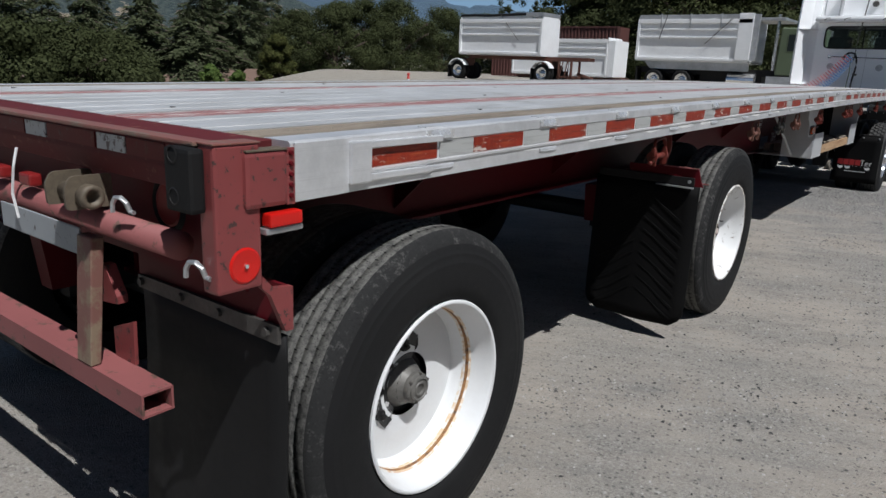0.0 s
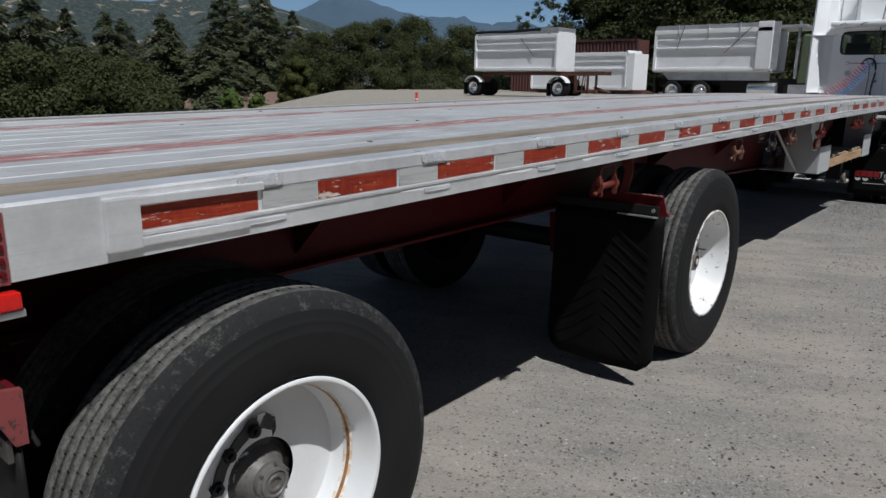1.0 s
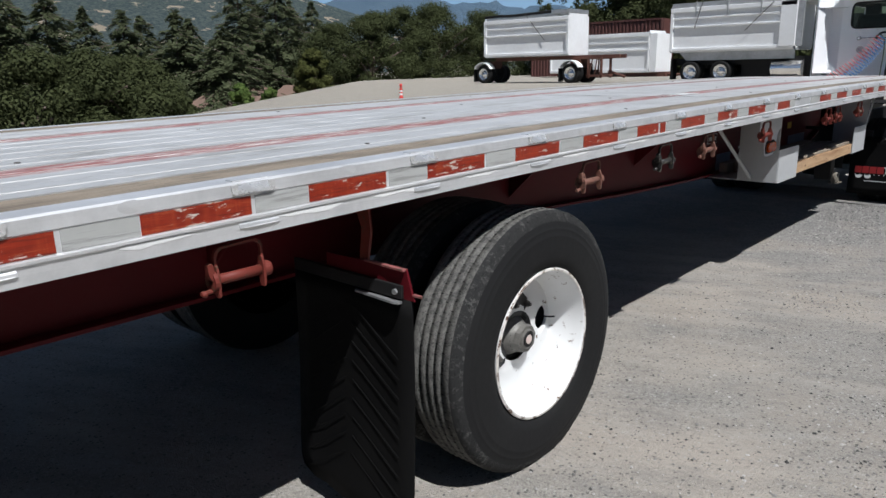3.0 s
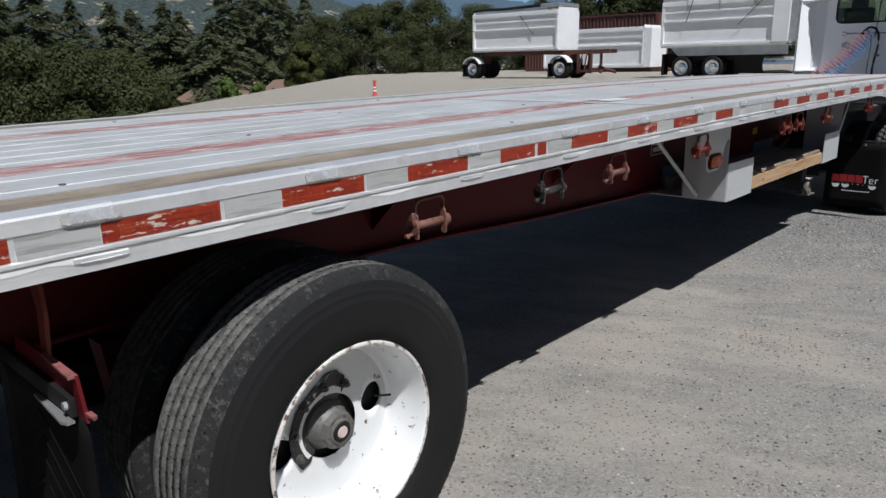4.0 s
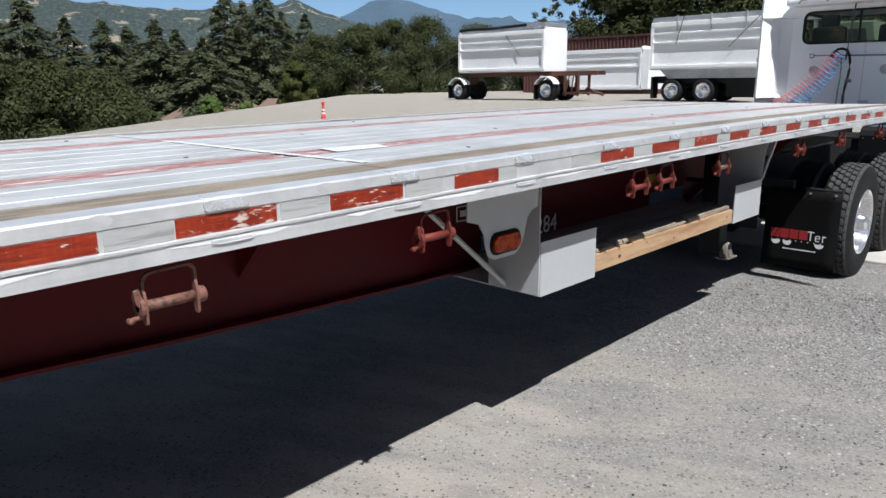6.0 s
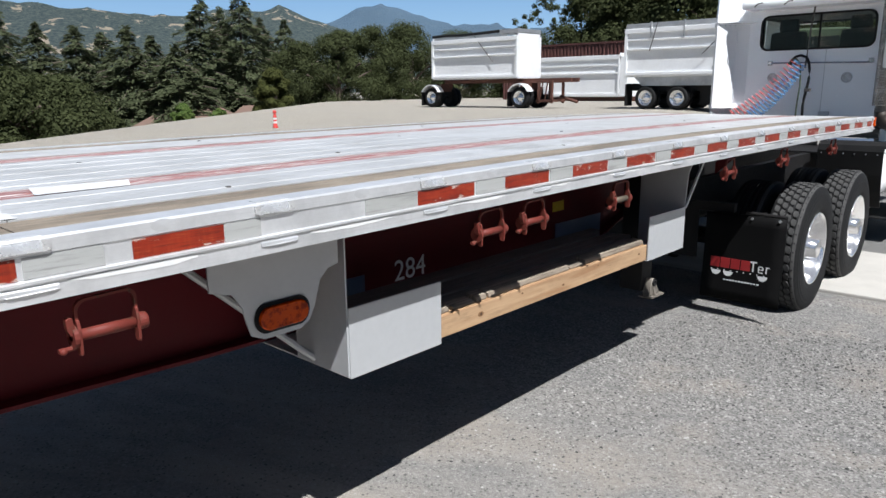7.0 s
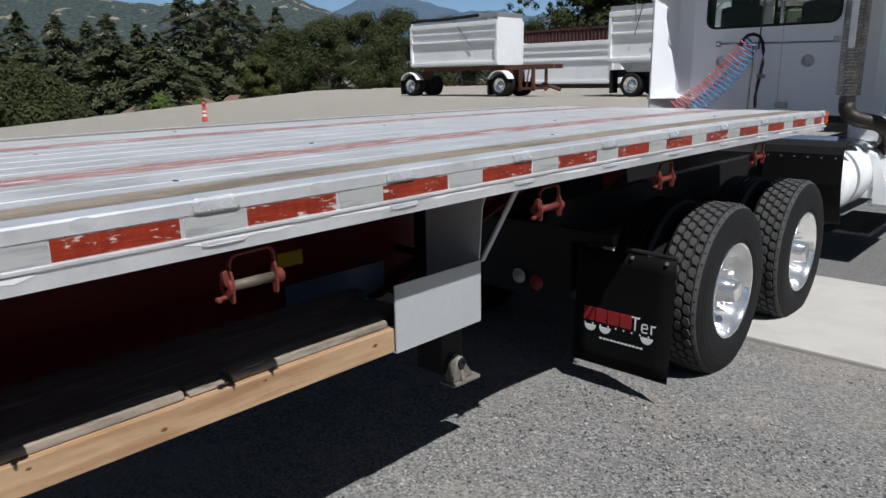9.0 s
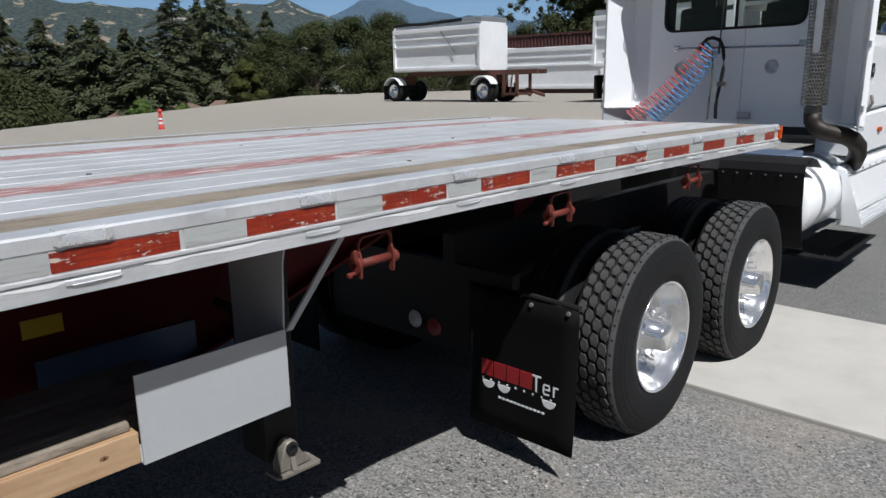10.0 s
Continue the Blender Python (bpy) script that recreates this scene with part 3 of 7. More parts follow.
Y_REAR, Y_FRONT = 0.30, 13.66
STATIONS = [Y_REAR + (Y_FRONT - Y_REAR) * k / 24 for k in range(25)]


def smooth(a, b, t):
    t = min(1.0, max(0.0, (t - a) / (b - a)))
    return t * t * (3 - 2 * t)


def ground_z(x, y):
    """Flat under the trailer, dipping to the road ahead, rising to the yard behind, falling away past the yard's edge."""
    z = -0.115 * smooth(10.6, 12.0, y) * smooth(-6, -3, x)
    z += 0.87 * smooth(-3.2, -11.5, x) * smooth(-14, 2, y)
    past = (-x - y - 4.9) / math.sqrt(2)
    z -= 5.2 * smooth(-2.0, 13.0, past) * smooth(-14, 2, y)
    z += 0.012 * noise.noise((x * 0.35, y * 0.35, 0.0)) + 0.004 * noise.noise((x * 1.7, y * 1.7, 3.0))
    return z

# ---- ground, slab, road, hills ----


def ground_mesh():
    bm = bmesh.new()
    def axis(lo, hi, fine_lo, fine_hi, step, grow=1.35):
        c = list(np.arange(fine_lo, fine_hi + 1e-6, step))
        s, v = step, fine_hi
        while v < hi:
            s *= grow
            v += s
            c.append(min(v, hi))
        s, v = step, fine_lo
        while v > lo:
            s *= grow
            v -= s
            c.insert(0, max(v, lo))
        return c
    xs, ys = axis(-3500, 3500, -40, 8, 0.8), axis(-3500, 3500, -6, 62, 0.8)
    grid = [[bm.verts.new((x, y, ground_z(x, y))) for y in ys] for x in xs]
    for i in range(len(xs) - 1):
        for j in range(len(ys) - 1):
            bm.faces.new((grid[i][j], grid[i + 1][j], grid[i + 1][j + 1], grid[i][j + 1]))
    return bm


tagged(part("ground", ground_mesh(), GRAVEL, smooth=True), "pale grey packed gravel yard, dusty in places", "ground", kind="structure")


def sheet_bm(x0, x1, y0, y1, top, thick, nx=2, ny=2):
    return box_bm(x0, x1, y0, y1, top - thick, top, bevel=0.012)


slab = thing("pavement", "pale concrete slabs with dark joints in front of the road", "pavement", (0, 13.7, -0.1), kind="structure")
for x0, x1 in ((-6.4, -3.42), (-3.41, -0.42), (-0.41, 2.58), (2.59, 5.6)):
    part("slab", sheet_bm(x0, x1, -0.93, 1.03, 0.012, 0.1), CONCRETE, slab)
road = part("road", box_bm(-20, 40, 14.70, 40, -0.30, -0.098), ASPHALT)
tagged(road, "grey asphalt road beside the concrete slabs", "road", kind="structure")


def pebbles(name, count, area, lo, hi, label, seed):
    rnd = random.Random(seed)
    verts, faces = [], []
    base = [(1, 0, 0), (-1, 0, 0), (0, 1, 0), (0, -1, 0), (0, 0, 1), (0, 0, -1)]
    tri = [(0, 2, 4), (2, 1, 4), (1, 3, 4), (3, 0, 4), (2, 0, 5), (1, 2, 5), (3, 1, 5), (0, 3, 5)]
    for _ in range(count):
        x, y = rnd.uniform(*area[0]), rnd.uniform(*area[1])
        if 12.65 < y < 14.75 and x > -6.5:
            continue
        if y > 14.6 and rnd.random() < 0.9:
            continue
        dense = 0.22 + 0.78 * smooth(7.6, 10.2, y + 0.5 * noise.noise((x * 1.3, y * 1.3, 2.0)))
        dense = max(dense, 0.75 * smooth(0.05, 0.5, noise.noise((x * 0.9 + y * 0.5, y * 1.1 - x * 0.8, 7.0))))
        if rnd.random() > dense:
            continue
        s = lo + (hi - lo) * rnd.random() ** 3
        a = rnd.uniform(0, 6.28)
        k = len(verts)
        z = ground_z(x, y)
        sx, sy, sz = s * rnd.uniform(0.7, 1.3), s * rnd.uniform(0.7, 1.2), s * rnd.uniform(0.45, 0.8)
        for p in base:
            px, py = p[0] * sx, p[1] * sy
            verts.append((x + px * math.cos(a) - py * math.sin(a), y + px * math.sin(a) + py * math.cos(a), z + p[2] * sz + sz * 0.25))
        faces += [tuple(k + q for q in t) for t in tri]
    me = bpy.data.meshes.new(name)
    me.from_pydata(verts, [], faces)
    me.materials.append(STONE)
    return tagged(new(name, me), label, "gravel", kind="stuff")


pebbles("gravel", 120000, ((-0.6, 3.0), (-0.3, 12.8)), 0.0022, 0.0105, "small grey stones scattered over the packed gravel", 4)


def ridge(name, r, b0, b1, top, rough, material, label, seed, base=-40.0, depth=500.0, nu=150, nv=26):
    """A range of hills seen between two bearings, with its crest at top(bearing) metres."""
    bm = bmesh.new()
    rows = []
    for i in range(nu + 1):
        b = b0 + (b1 - b0) * i / nu
        col = []
        for j in range(nv + 1):
            v = j / nv
            rr = r + depth * v
            x, y = -rr * math.sin(radians(b)), rr * math.cos(radians(b))
            h = top(b) * (math.sin(v * math.pi / 2 * 1.0) ** 0.8)
            h += rough * (0.3 + v * 0.7) * (noise.noise((x * 0.006 + seed, y * 0.006, 0)) + 0.5 * noise.noise((x * 0.02, y * 0.02, seed)) + 0.28 * noise.noise((x * 0.07, y * 0.07, seed)))
            col.append(bm.verts.new((x, y, base + (h - base) * (v ** 0.6 if v else 0))))
        rows.append(col)
    for q, w in zip(rows, rows[1:]):
        for j in range(nv):
            bm.faces.new((q[j], w[j], w[j + 1], q[j + 1]))
    return tagged(part(name, bm, material, smooth=True), label, "hill", kind="structure")


def crest_near(b):
    return float(np.interp(b, (22, 36, 43, 47, 50, 52.5, 55, 57, 60, 64, 70, 75, 112), (45, 55, 70, 92, 118, 138, 155, 142, 138, 140, 152, 150, 150)))


def crest_far(b):
    return float(np.interp(b, (15, 36, 40, 43.9, 45.5, 47.4, 49.5, 52, 60, 112), (240, 270, 297, 317, 350, 372, 345, 300, 190, 150)))


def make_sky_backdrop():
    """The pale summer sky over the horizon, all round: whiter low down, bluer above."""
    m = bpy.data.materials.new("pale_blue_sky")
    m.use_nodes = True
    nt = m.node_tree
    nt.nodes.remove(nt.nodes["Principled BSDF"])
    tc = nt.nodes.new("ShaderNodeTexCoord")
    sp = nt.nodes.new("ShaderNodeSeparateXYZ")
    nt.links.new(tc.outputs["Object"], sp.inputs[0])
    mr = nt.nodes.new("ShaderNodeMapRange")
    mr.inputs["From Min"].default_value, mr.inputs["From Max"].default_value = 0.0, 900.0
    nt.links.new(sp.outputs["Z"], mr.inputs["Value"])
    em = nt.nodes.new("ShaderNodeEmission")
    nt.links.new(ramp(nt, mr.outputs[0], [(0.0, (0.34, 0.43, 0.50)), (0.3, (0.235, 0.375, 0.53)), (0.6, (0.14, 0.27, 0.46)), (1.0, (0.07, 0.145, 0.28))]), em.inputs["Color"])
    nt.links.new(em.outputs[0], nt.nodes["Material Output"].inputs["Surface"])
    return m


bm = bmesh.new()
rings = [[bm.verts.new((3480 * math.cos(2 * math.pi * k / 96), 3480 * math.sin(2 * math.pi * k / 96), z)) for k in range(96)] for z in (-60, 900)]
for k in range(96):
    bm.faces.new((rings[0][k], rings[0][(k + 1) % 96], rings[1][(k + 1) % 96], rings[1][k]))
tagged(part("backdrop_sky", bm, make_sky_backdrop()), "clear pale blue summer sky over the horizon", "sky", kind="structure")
ridge("backdrop_hill_near", 900, 22, 112, crest_near, 16, HILL_NEAR, "wooded green hill with straw-coloured clearings, haze in its colour", 3.3)
# Unseen ridge behind the camera, added to block light from the low sky.
ridge("backdrop_hill_behind", 900, 112, 382, lambda b: 150.0, 16, HILL_NEAR, "unseen wooded ridge behind, added to block low sky light", 5.7)
# Unseen wooded bank on the yard's uphill side, added to block low sky light.
bm = bmesh.new()
rows = []
for i in range(60):
    y = -90 + 4.0 * i
    rows.append([bm.verts.new((x + 2.0 * noise.noise((y * 0.05, x, 1.0)), y, z + (1.6 * noise.noise((x * 0.2, y * 0.13, 4.0)) if z > 1 else 0))) for x, z in ((30, -0.8), (33, 3.5), (37, 8.0), (43, 13.0), (52, 18.0), (66, 22.0))])
for q, w in zip(rows, rows[1:]):
    for j in range(5):
        bm.faces.new((q[j], w[j], w[j + 1], q[j + 1]))
tagged(part("backdrop_bank", bm, HILL_NEAR, smooth=True), "unseen wooded bank added to block low sky light", "hill", kind="structure")
ridge("backdrop_hill_far", 2500, 15, 112, crest_far, 40, HILL_FAR, "far mountain ridge with blue haze painted in", 8.1, depth=900)

# ---- flatbed trailer ----
trailer = thing("flatbed_trailer", "long aluminium flatbed trailer on a red frame with striped tape", "trailer")

# Side rails: a hollow-looking section with a tape band between two lips.
RAIL = [(-0.09, 0.0), (-0.006, 0.0), (0.0, -0.005), (0.0005, -0.034), (-0.003, -0.037), (-0.003, -0.086), (0.005, -0.089),
        (0.005, -0.095), (0.0, -0.099), (0.0, -0.138), (-0.012, -0.138), (-0.012, -0.04), (-0.09, -0.04)]


def flip(profile):
    return [(-WIDTH - x, z) for x, z in profile][::-1]


part("side_rail", swept_bm(RAIL, STATIONS, deck_z), ALU, trailer, "bright scuffed aluminium side rail")
part("side_rail", swept_bm(flip(RAIL), STATIONS, deck_z), ALU, trailer, "bright scuffed aluminium side rail")


def plank_profile(x0, x1, ribs=1, top=0.0, thick=0.035, lift=0.0017):
    """A deck board with low raised ribs."""
    p = [(x0 + 0.002, top - thick), (x0 + 0.002, top)]
    for k in range(ribs):
        c = x0 + (x1 - x0) * (k + 0.5) / ribs
        p += [(c - 0.010, top), (c - 0.008, top + lift), (c + 0.008, top + lift), (c + 0.010, top)]
    p += [(x1 - 0.002, top), (x1 - 0.002, top - thick)]
    return p


SEAM = 6.38
for x0, x1 in ((-0.44, -0.25), (-0.63, -0.44), (-1.006, -0.828), (-1.184, -1.006), (-1.406, -1.184), (-1.584, -1.406), (-1.762, -1.584), (-2.15, -1.96), (-2.34, -2.15)):
    for ys in (np.linspace(Y_REAR, SEAM - 0.002, 13), np.linspace(SEAM + 0.002, Y_FRONT, 11)):
        part("deck_plank", swept_bm(plank_profile(x0, x1), list(ys), deck_z), ALU_DECK, trailer)
for x0, x1 in ((-0.828, -0.63), (-1.96, -1.762)):
    for ys in (np.linspace(Y_REAR, SEAM - 0.002, 13), np.linspace(SEAM + 0.002, Y_FRONT, 11)):
        part("deck_plank", swept_bm(plank_profile(x0, x1, 1, -0.003, 0.03, 0.002), list(ys), deck_z), RED_STRIPE, trailer, "aluminium deck plank with worn red paint")
rnd = random.Random(11)
for x0, x1 in ((-0.25, -0.09), (-2.50, -2.34)):
    y = Y_REAR
    while y < Y_FRONT - 0.1:
        y2 = min(Y_FRONT, y + rnd.uniform(2.2, 3.4))
        d = rnd.uniform(-0.004, -0.001)
        part("wood_strip", swept_bm([(x0 + 0.003, -0.03), (x0 + 0.003, d), (x1 - 0.003, d), (x1 - 0.003, -0.03)], list(np.linspace(y, y2 - 0.004, 6)), deck_z), WOOD_OLD, trailer, "weathered wooden nailing strip")
        y = y2
# Countersunk bolt heads down the deck and one loose black puck of rubber.
bolt = None
for k in range(0, 30, 2):
    y = 0.62 + 0.4572 * k - 0.02
    for x in ((-0.34, -1.5) if k % 4 else (-0.95, -2.2)):
        if bolt is None:
            bolt = part("deck_bolt", cyl_bm((0, 0, -0.004), (0, 0, 0.003), 0.011, 0.009, 8), GREASE, trailer)
            bolt.location = (x, y, deck_z(y))
        else:
            like(bolt, "deck_bolt", trailer, Matrix.Translation((x, y, deck_z(y) + 0.0005)))
# Worn white paint round the transverse joint, in ragged patches on each plank.
rnd = random.Random(23)
for x0, x1 in ((-0.43, -0.26), (-0.62, -0.45), (-0.82, -0.64), (-1.0, -0.835), (-1.178, -1.012), (-1.40, -1.19), (-1.578, -1.412), (-1.756, -1.59), (-2.14, -1.97), (-2.33, -2.16)):
    n = 9
    near = [(x0 + (x1 - x0) * k / n, SEAM + rnd.uniform(0.020, 0.032)) for k in range(n + 1)]
    away = [(x0 + (x1 - x0) * k / n, SEAM - rnd.uniform(0.012, 0.022)) for k in range(n, -1, -1)]
    for outline in ([near + away] + ([[(x0, 6.60), (x1, 6.56), (x1 - 0.01, 6.84), (x0 + 0.02, 6.90)]] if x0 == -0.82 else [])):
        part("paint_patch", prism_bm(outline, "z", deck_z(SEAM) + 0.0032, deck_z(SEAM) + 0.0040), PATCH_WHITE, trailer, "ragged patch of worn white paint")

# Reflective tape.
TAPE_Z = -0.0385
PERIOD, RED = 0.4572, 0.2794


def tape(y0, y1, material, label):
    ys = [y0, (y0 + y1) / 2, y1]
    part("reflective_tape", swept_bm([(-0.003, TAPE_Z - 0.046), (-0.003, TAPE_Z), (-0.0012, TAPE_Z), (-0.0012, TAPE_Z - 0.046)], ys, deck_z), material, trailer, label)


STARTS = [0.55 + PERIOD * k for k in range(14)] + [7.473 + PERIOD * k for k in range(14)]
for k, y in enumerate(STARTS):
    red = "chipped red reflective tape"
    if k == 9:
        tape(y, y + 0.205, TAPE_RED, red)
        tape(y + 0.225, y + RED, TAPE_RED, red)
    elif k == 13:
        tape(y + 0.06, y + RED + 0.01, TAPE_RED, red)
    elif k == 27:
        tape(y, min(y + 0.17, Y_FRONT), TAPE_RED, red)
        continue
    else:
        tape(y, y + RED, TAPE_RED, red)
    end = y + PERIOD
    if k == 13:
        end = y + RED + 0.12
    tape(y + RED + 0.012, end - 0.003, TAPE_WHITE, "dull silver reflective tape")
tape(7.25, 7.47, TAPE_WHITE, "dull silver reflective tape")

# Stake pockets: a small welded pocket above the tape and a rope bar below it.
bm = prism_bm([(0.0, 0.012), (0.0, -0.013), (0.0055, -0.012), (0.0045, -0.004), (0.001, 0.010)], "y", -0.045, 0.045, 0.0012)
for sgn in (-1, 1):
    add_prism(bm, [(sgn * 0.043, 0.014), (sgn * 0.062, 0.011), (sgn * 0.060, -0.008), (sgn * 0.045, -0.014)], "x", 0.0, 0.0045)
pocket = part("stake_pocket", bm, ALU_WELD, trailer, "welded aluminium stake pocket")
bm = prism_bm([(0.0, 0.007), (0.0, -0.006), (0.0045, -0.007), (0.0035, 0.002)], "y", -0.058, 0.058, 0.0008)
add_tube(bm, [(0.0035, -0.045, -0.007), (0.0045, 0.0, -0.007), (0.0035, 0.052, -0.006)], 0.0020, 6)
bar = part("rope_bar", bm, ALU, trailer, "pressed aluminium rope lip")
lip = part("pocket_lip", box_bm(-0.03, 0.004, -0.05, 0.05, 0.0, 0.004, bevel=0.0015), ALU, trailer)
for k in range(22):
    y = 0.837 + 0.6096 * k
    ms = (Matrix.Translation((0.002, y, deck_z(y) - 0.018)), Matrix.Translation((0.0, y + 0.01, deck_z(y) - 0.108)), Matrix.Translation((-0.012, y, deck_z(y) - 0.001)))
    for ob, m in zip((pocket, bar, lip), ms):
        if k == 0:
            ob.matrix_local = m
        else:
            like(ob, ob.name.split(".")[0], trailer, m)
spot = None
for k in range(21):
    y = 0.837 + 0.6096 * (k + 0.5)
    m = Matrix.Translation((0.0002, y, deck_z(y) - 0.017)) @ Matrix.Diagonal((1, 1.5, 0.8, 1))
    if spot is None:
        spot = part("weld_buckle", turned_bm([(0.0012, 0.0), (0.0009, 0.009), (0.0, 0.020)], 14), ALU, trailer, "shallow buckle in the rail over a weld", True)
        spot.matrix_local = m
    else:
        like(spot, "weld_buckle", trailer, m)
# The end pocket box at the rear of the rail.
yb = 0.55
part("rail_end_plate", prism_bm([(0.309, deck_z(0.3) - 0.004), (0.478, deck_z(0.48) - 0.004), (0.478, deck_z(0.48) - 0.137), (0.309, deck_z(0.3) - 0.137)], "x", 0.0015, 0.0072, 0.001), ALU, trailer, "smooth aluminium plate closing the rail's rear end")
part("rail_end_box", box_bm(0.0, 0.020, 0.475, 0.545, deck_z(yb) - 0.118, deck_z(yb) - 0.014, bevel=0.004), ALU, trailer, "welded aluminium box at the rail's rear end")
part("rail_end_lip", box_bm(0.0, 0.012, 0.545, 0.84, deck_z(yb) - 0.034, deck_z(yb) - 0.016, bevel=0.003), ALU, trailer)
part("rail_end_lip", box_bm(0.0, 0.010, 0.545, 0.80, deck_z(yb) - 0.116, deck_z(yb) - 0.098, bevel=0.003), ALU, trailer)

# Frame: main beams, cross members, lower web details.
BEAM_X = (-0.80, -1.79)


def beam_bottom(y):
    return float(np.interp(y, (0.0, 4.9, 6.0, 7.2, 9.9, 11.1), (0.862, 0.868, 0.805, 0.765, 0.755, 1.17)))



for bx in BEAM_X:
    s = 1 if bx > MID else -1
    bm = bmesh.new()
    ys = np.linspace(0.35, 13.4, 34)
    web = [[bm.verts.new((bx + dx, y, z)) for dx, z in ((-0.006, deck_z(y) - 0.12), (0.006, deck_z(y) - 0.12), (0.006, beam_bottom(y)), (-0.006, beam_bottom(y)))] for y in ys]
    for q, w in zip(web, web[1:]):
        for k in range(4):
            bm.faces.new((q[k], q[(k + 1) % 4], w[(k + 1) % 4], w[k]))
    part("beam_web", bm, OXIDE, trailer)
    for top in (True, False):
        bm = bmesh.new()
        rows = []
        for y in ys:
            z = deck_z(y) - 0.12 if top else beam_bottom(y)
            rows.append([bm.verts.new((bx + dx, y, z + dz)) for dx, dz in ((-0.07, 0), (0.07, 0), (0.07, -0.014), (-0.07, -0.014))])
        for q, w in zip(rows, rows[1:]):
            for k in range(4):
                bm.faces.new((q[k], q[(k + 1) % 4], w[(k + 1) % 4], w[k]))
        part("beam_flange", bm, OXIDE, trailer)
cross = None
for k in range(33):
    y = 0.55 + 0.4064 * k
    z = deck_z(y)
    if cross is None:
        bm = add_box(bmesh.new(), -2.56, -0.02, -0.003, 0.003, -0.115, -0.036)
        add_box(bm, -2.56, -0.02, -0.03, 0.03, -0.12, -0.115)
        cross = part("cross_member", bm, OXIDE, trailer)
        cross.location = (0, y, z)
    else:
        like(cross, "cross_member", trailer, Matrix.Translation((0, y, z)))
# Gussets from the web out to the rail.
gus = part("gusset", prism_bm([(0.0, 0.0), (0.35, 0.0), (0.0, -0.33)], "y", -0.006, 0.006), OXIDE, trailer)
for k, y in enumerate((1.55, 2.95, 4.75, 6.18, 11.9)):
    m = Matrix.Translation((-0.79, y, deck_z(y) - 0.13))
    if k == 0:
        gus.matrix_local = m
    else:
        like(gus, "gusset", trailer, m)
part("winch_track", swept_bm([(-0.15, -0.145), (-0.03, -0.145), (-0.03, -0.138), (-0.15, -0.138)], list(np.linspace(1.2, 13.2, 14)), deck_z), OXIDE, trailer)

# Strap winches under the rail.


def winch(y, paint, label, drum):
    z = deck_z(y)
    w = new("strap_winch")
    w.parent = trailer
    w.matrix_local = Matrix.Translation((-0.085, y, z - 0.145))
    tagged(w, label)
    leg = rounded([(0.036, -0.058), (0.054, -0.058), (0.062, -0.085), (0.060, -0.142), (0.040, -0.142), (0.030, -0.09)], 0.006, 3)
    for s in (-0.069, 0.062):
        part("side_plate", prism_bm(leg, "y", s, s + 0.007, 0.001), paint, w)
    part("top_plate", prism_bm([(-0.115, 0.007), (0.12, 0.007), (0.11, -0.010), (-0.09, -0.014)], "x", -0.05, 0.02), BLACK_PAINT, w)
    # The frame is one flat bar bent into a hoop.
    outer = rounded([(-0.070, -0.075), (-0.070, -0.030), (-0.056, -0.014), (0.056, -0.010), (0.070, -0.024), (0.070, -0.075)], 0.012, 4)
    inner = [(0.90 * yy, -0.0165 + 0.93 * (zz + 0.010)) for yy, zz in outer]
    bm = bmesh.new()
    rings = [[bm.verts.new((xx, yy, zz)) for yy, zz in pts] for pts, xx in ((outer, 0.040), (outer, 0.051), (inner, 0.051), (inner, 0.040))]
    for q, v in zip(rings, rings[1:] + rings[:1]):
        for k in range(4, len(outer) - 5):
            bm.faces.new((q[k], q[k + 1], v[k + 1], v[k]))
    for k in (4, len(outer) - 5):
        bm.faces.new([q[k] for q in rings])
    part("handle_loop", bm, paint, w)
    part("drum", cyl_bm((0.042, -0.066, -0.098), (0.042, 0.066, -0.098), 0.0135, seg=18), drum, w, smooth=True)
    part("cap", turned_cap(), paint, w).matrix_local = Matrix.Translation((0.042, 0.068, -0.098)) @ pose(0, 0, 0, 0, 0, 90)
    bm = turned_bm([(0.0, 0.010), (0.0, 0.027), (0.010, 0.027), (0.010, 0.010)], 14)
    part("ratchet_wheel", bm, paint, w).matrix_local = Matrix.Translation((0.042, -0.070, -0.098)) @ pose(0, 0, 0, 0, 0, -90)
    part("pawl", prism_bm(rounded([(-0.092, -0.052), (-0.078, -0.048), (-0.070, -0.092), (-0.080, -0.098), (-0.090, -0.080)], 0.005, 2), "x", 0.040, 0.058, 0.001), paint, w)
    bm = cyl_bm((0.042, -0.108, -0.124), (0.042, -0.072, -0.124), 0.006, seg=8)
    bmesh.ops.create_icosphere(bm, subdivisions=2, radius=0.0085, matrix=Matrix.Translation((0.046, -0.100, -0.126)))
    part("pawl_pin", bm, paint, w)
    return w


def turned_cap():
    return turned_bm([(0.0, 0.0), (0.0, 0.021), (0.016, 0.021), (0.022, 0.019), (0.022, 0.012), (0.008, 0.010), (0.008, 0.0)], 18)


WINCHES = ((2.63, 0), (4.336, 2), (5.041, 1), (5.567, 2), (6.494, 0), (7.893, 0), (8.166, 0), (8.868, 0), (10.211, 0), (11.216, 0), (12.48, 0))
for k, (y, dark) in enumerate(WINCHES):
    winch(y, (OXIDE_PIN, BLACK_STEEL, CHALK)[dark], ("faded red strap winch hung under the rail", "dark greasy strap winch hung under the rail", "chalky brown-red strap winch hung under the rail")[dark], HITCH if k == 7 else (OXIDE_PIN, BLACK_STEEL, CHALK)[dark])

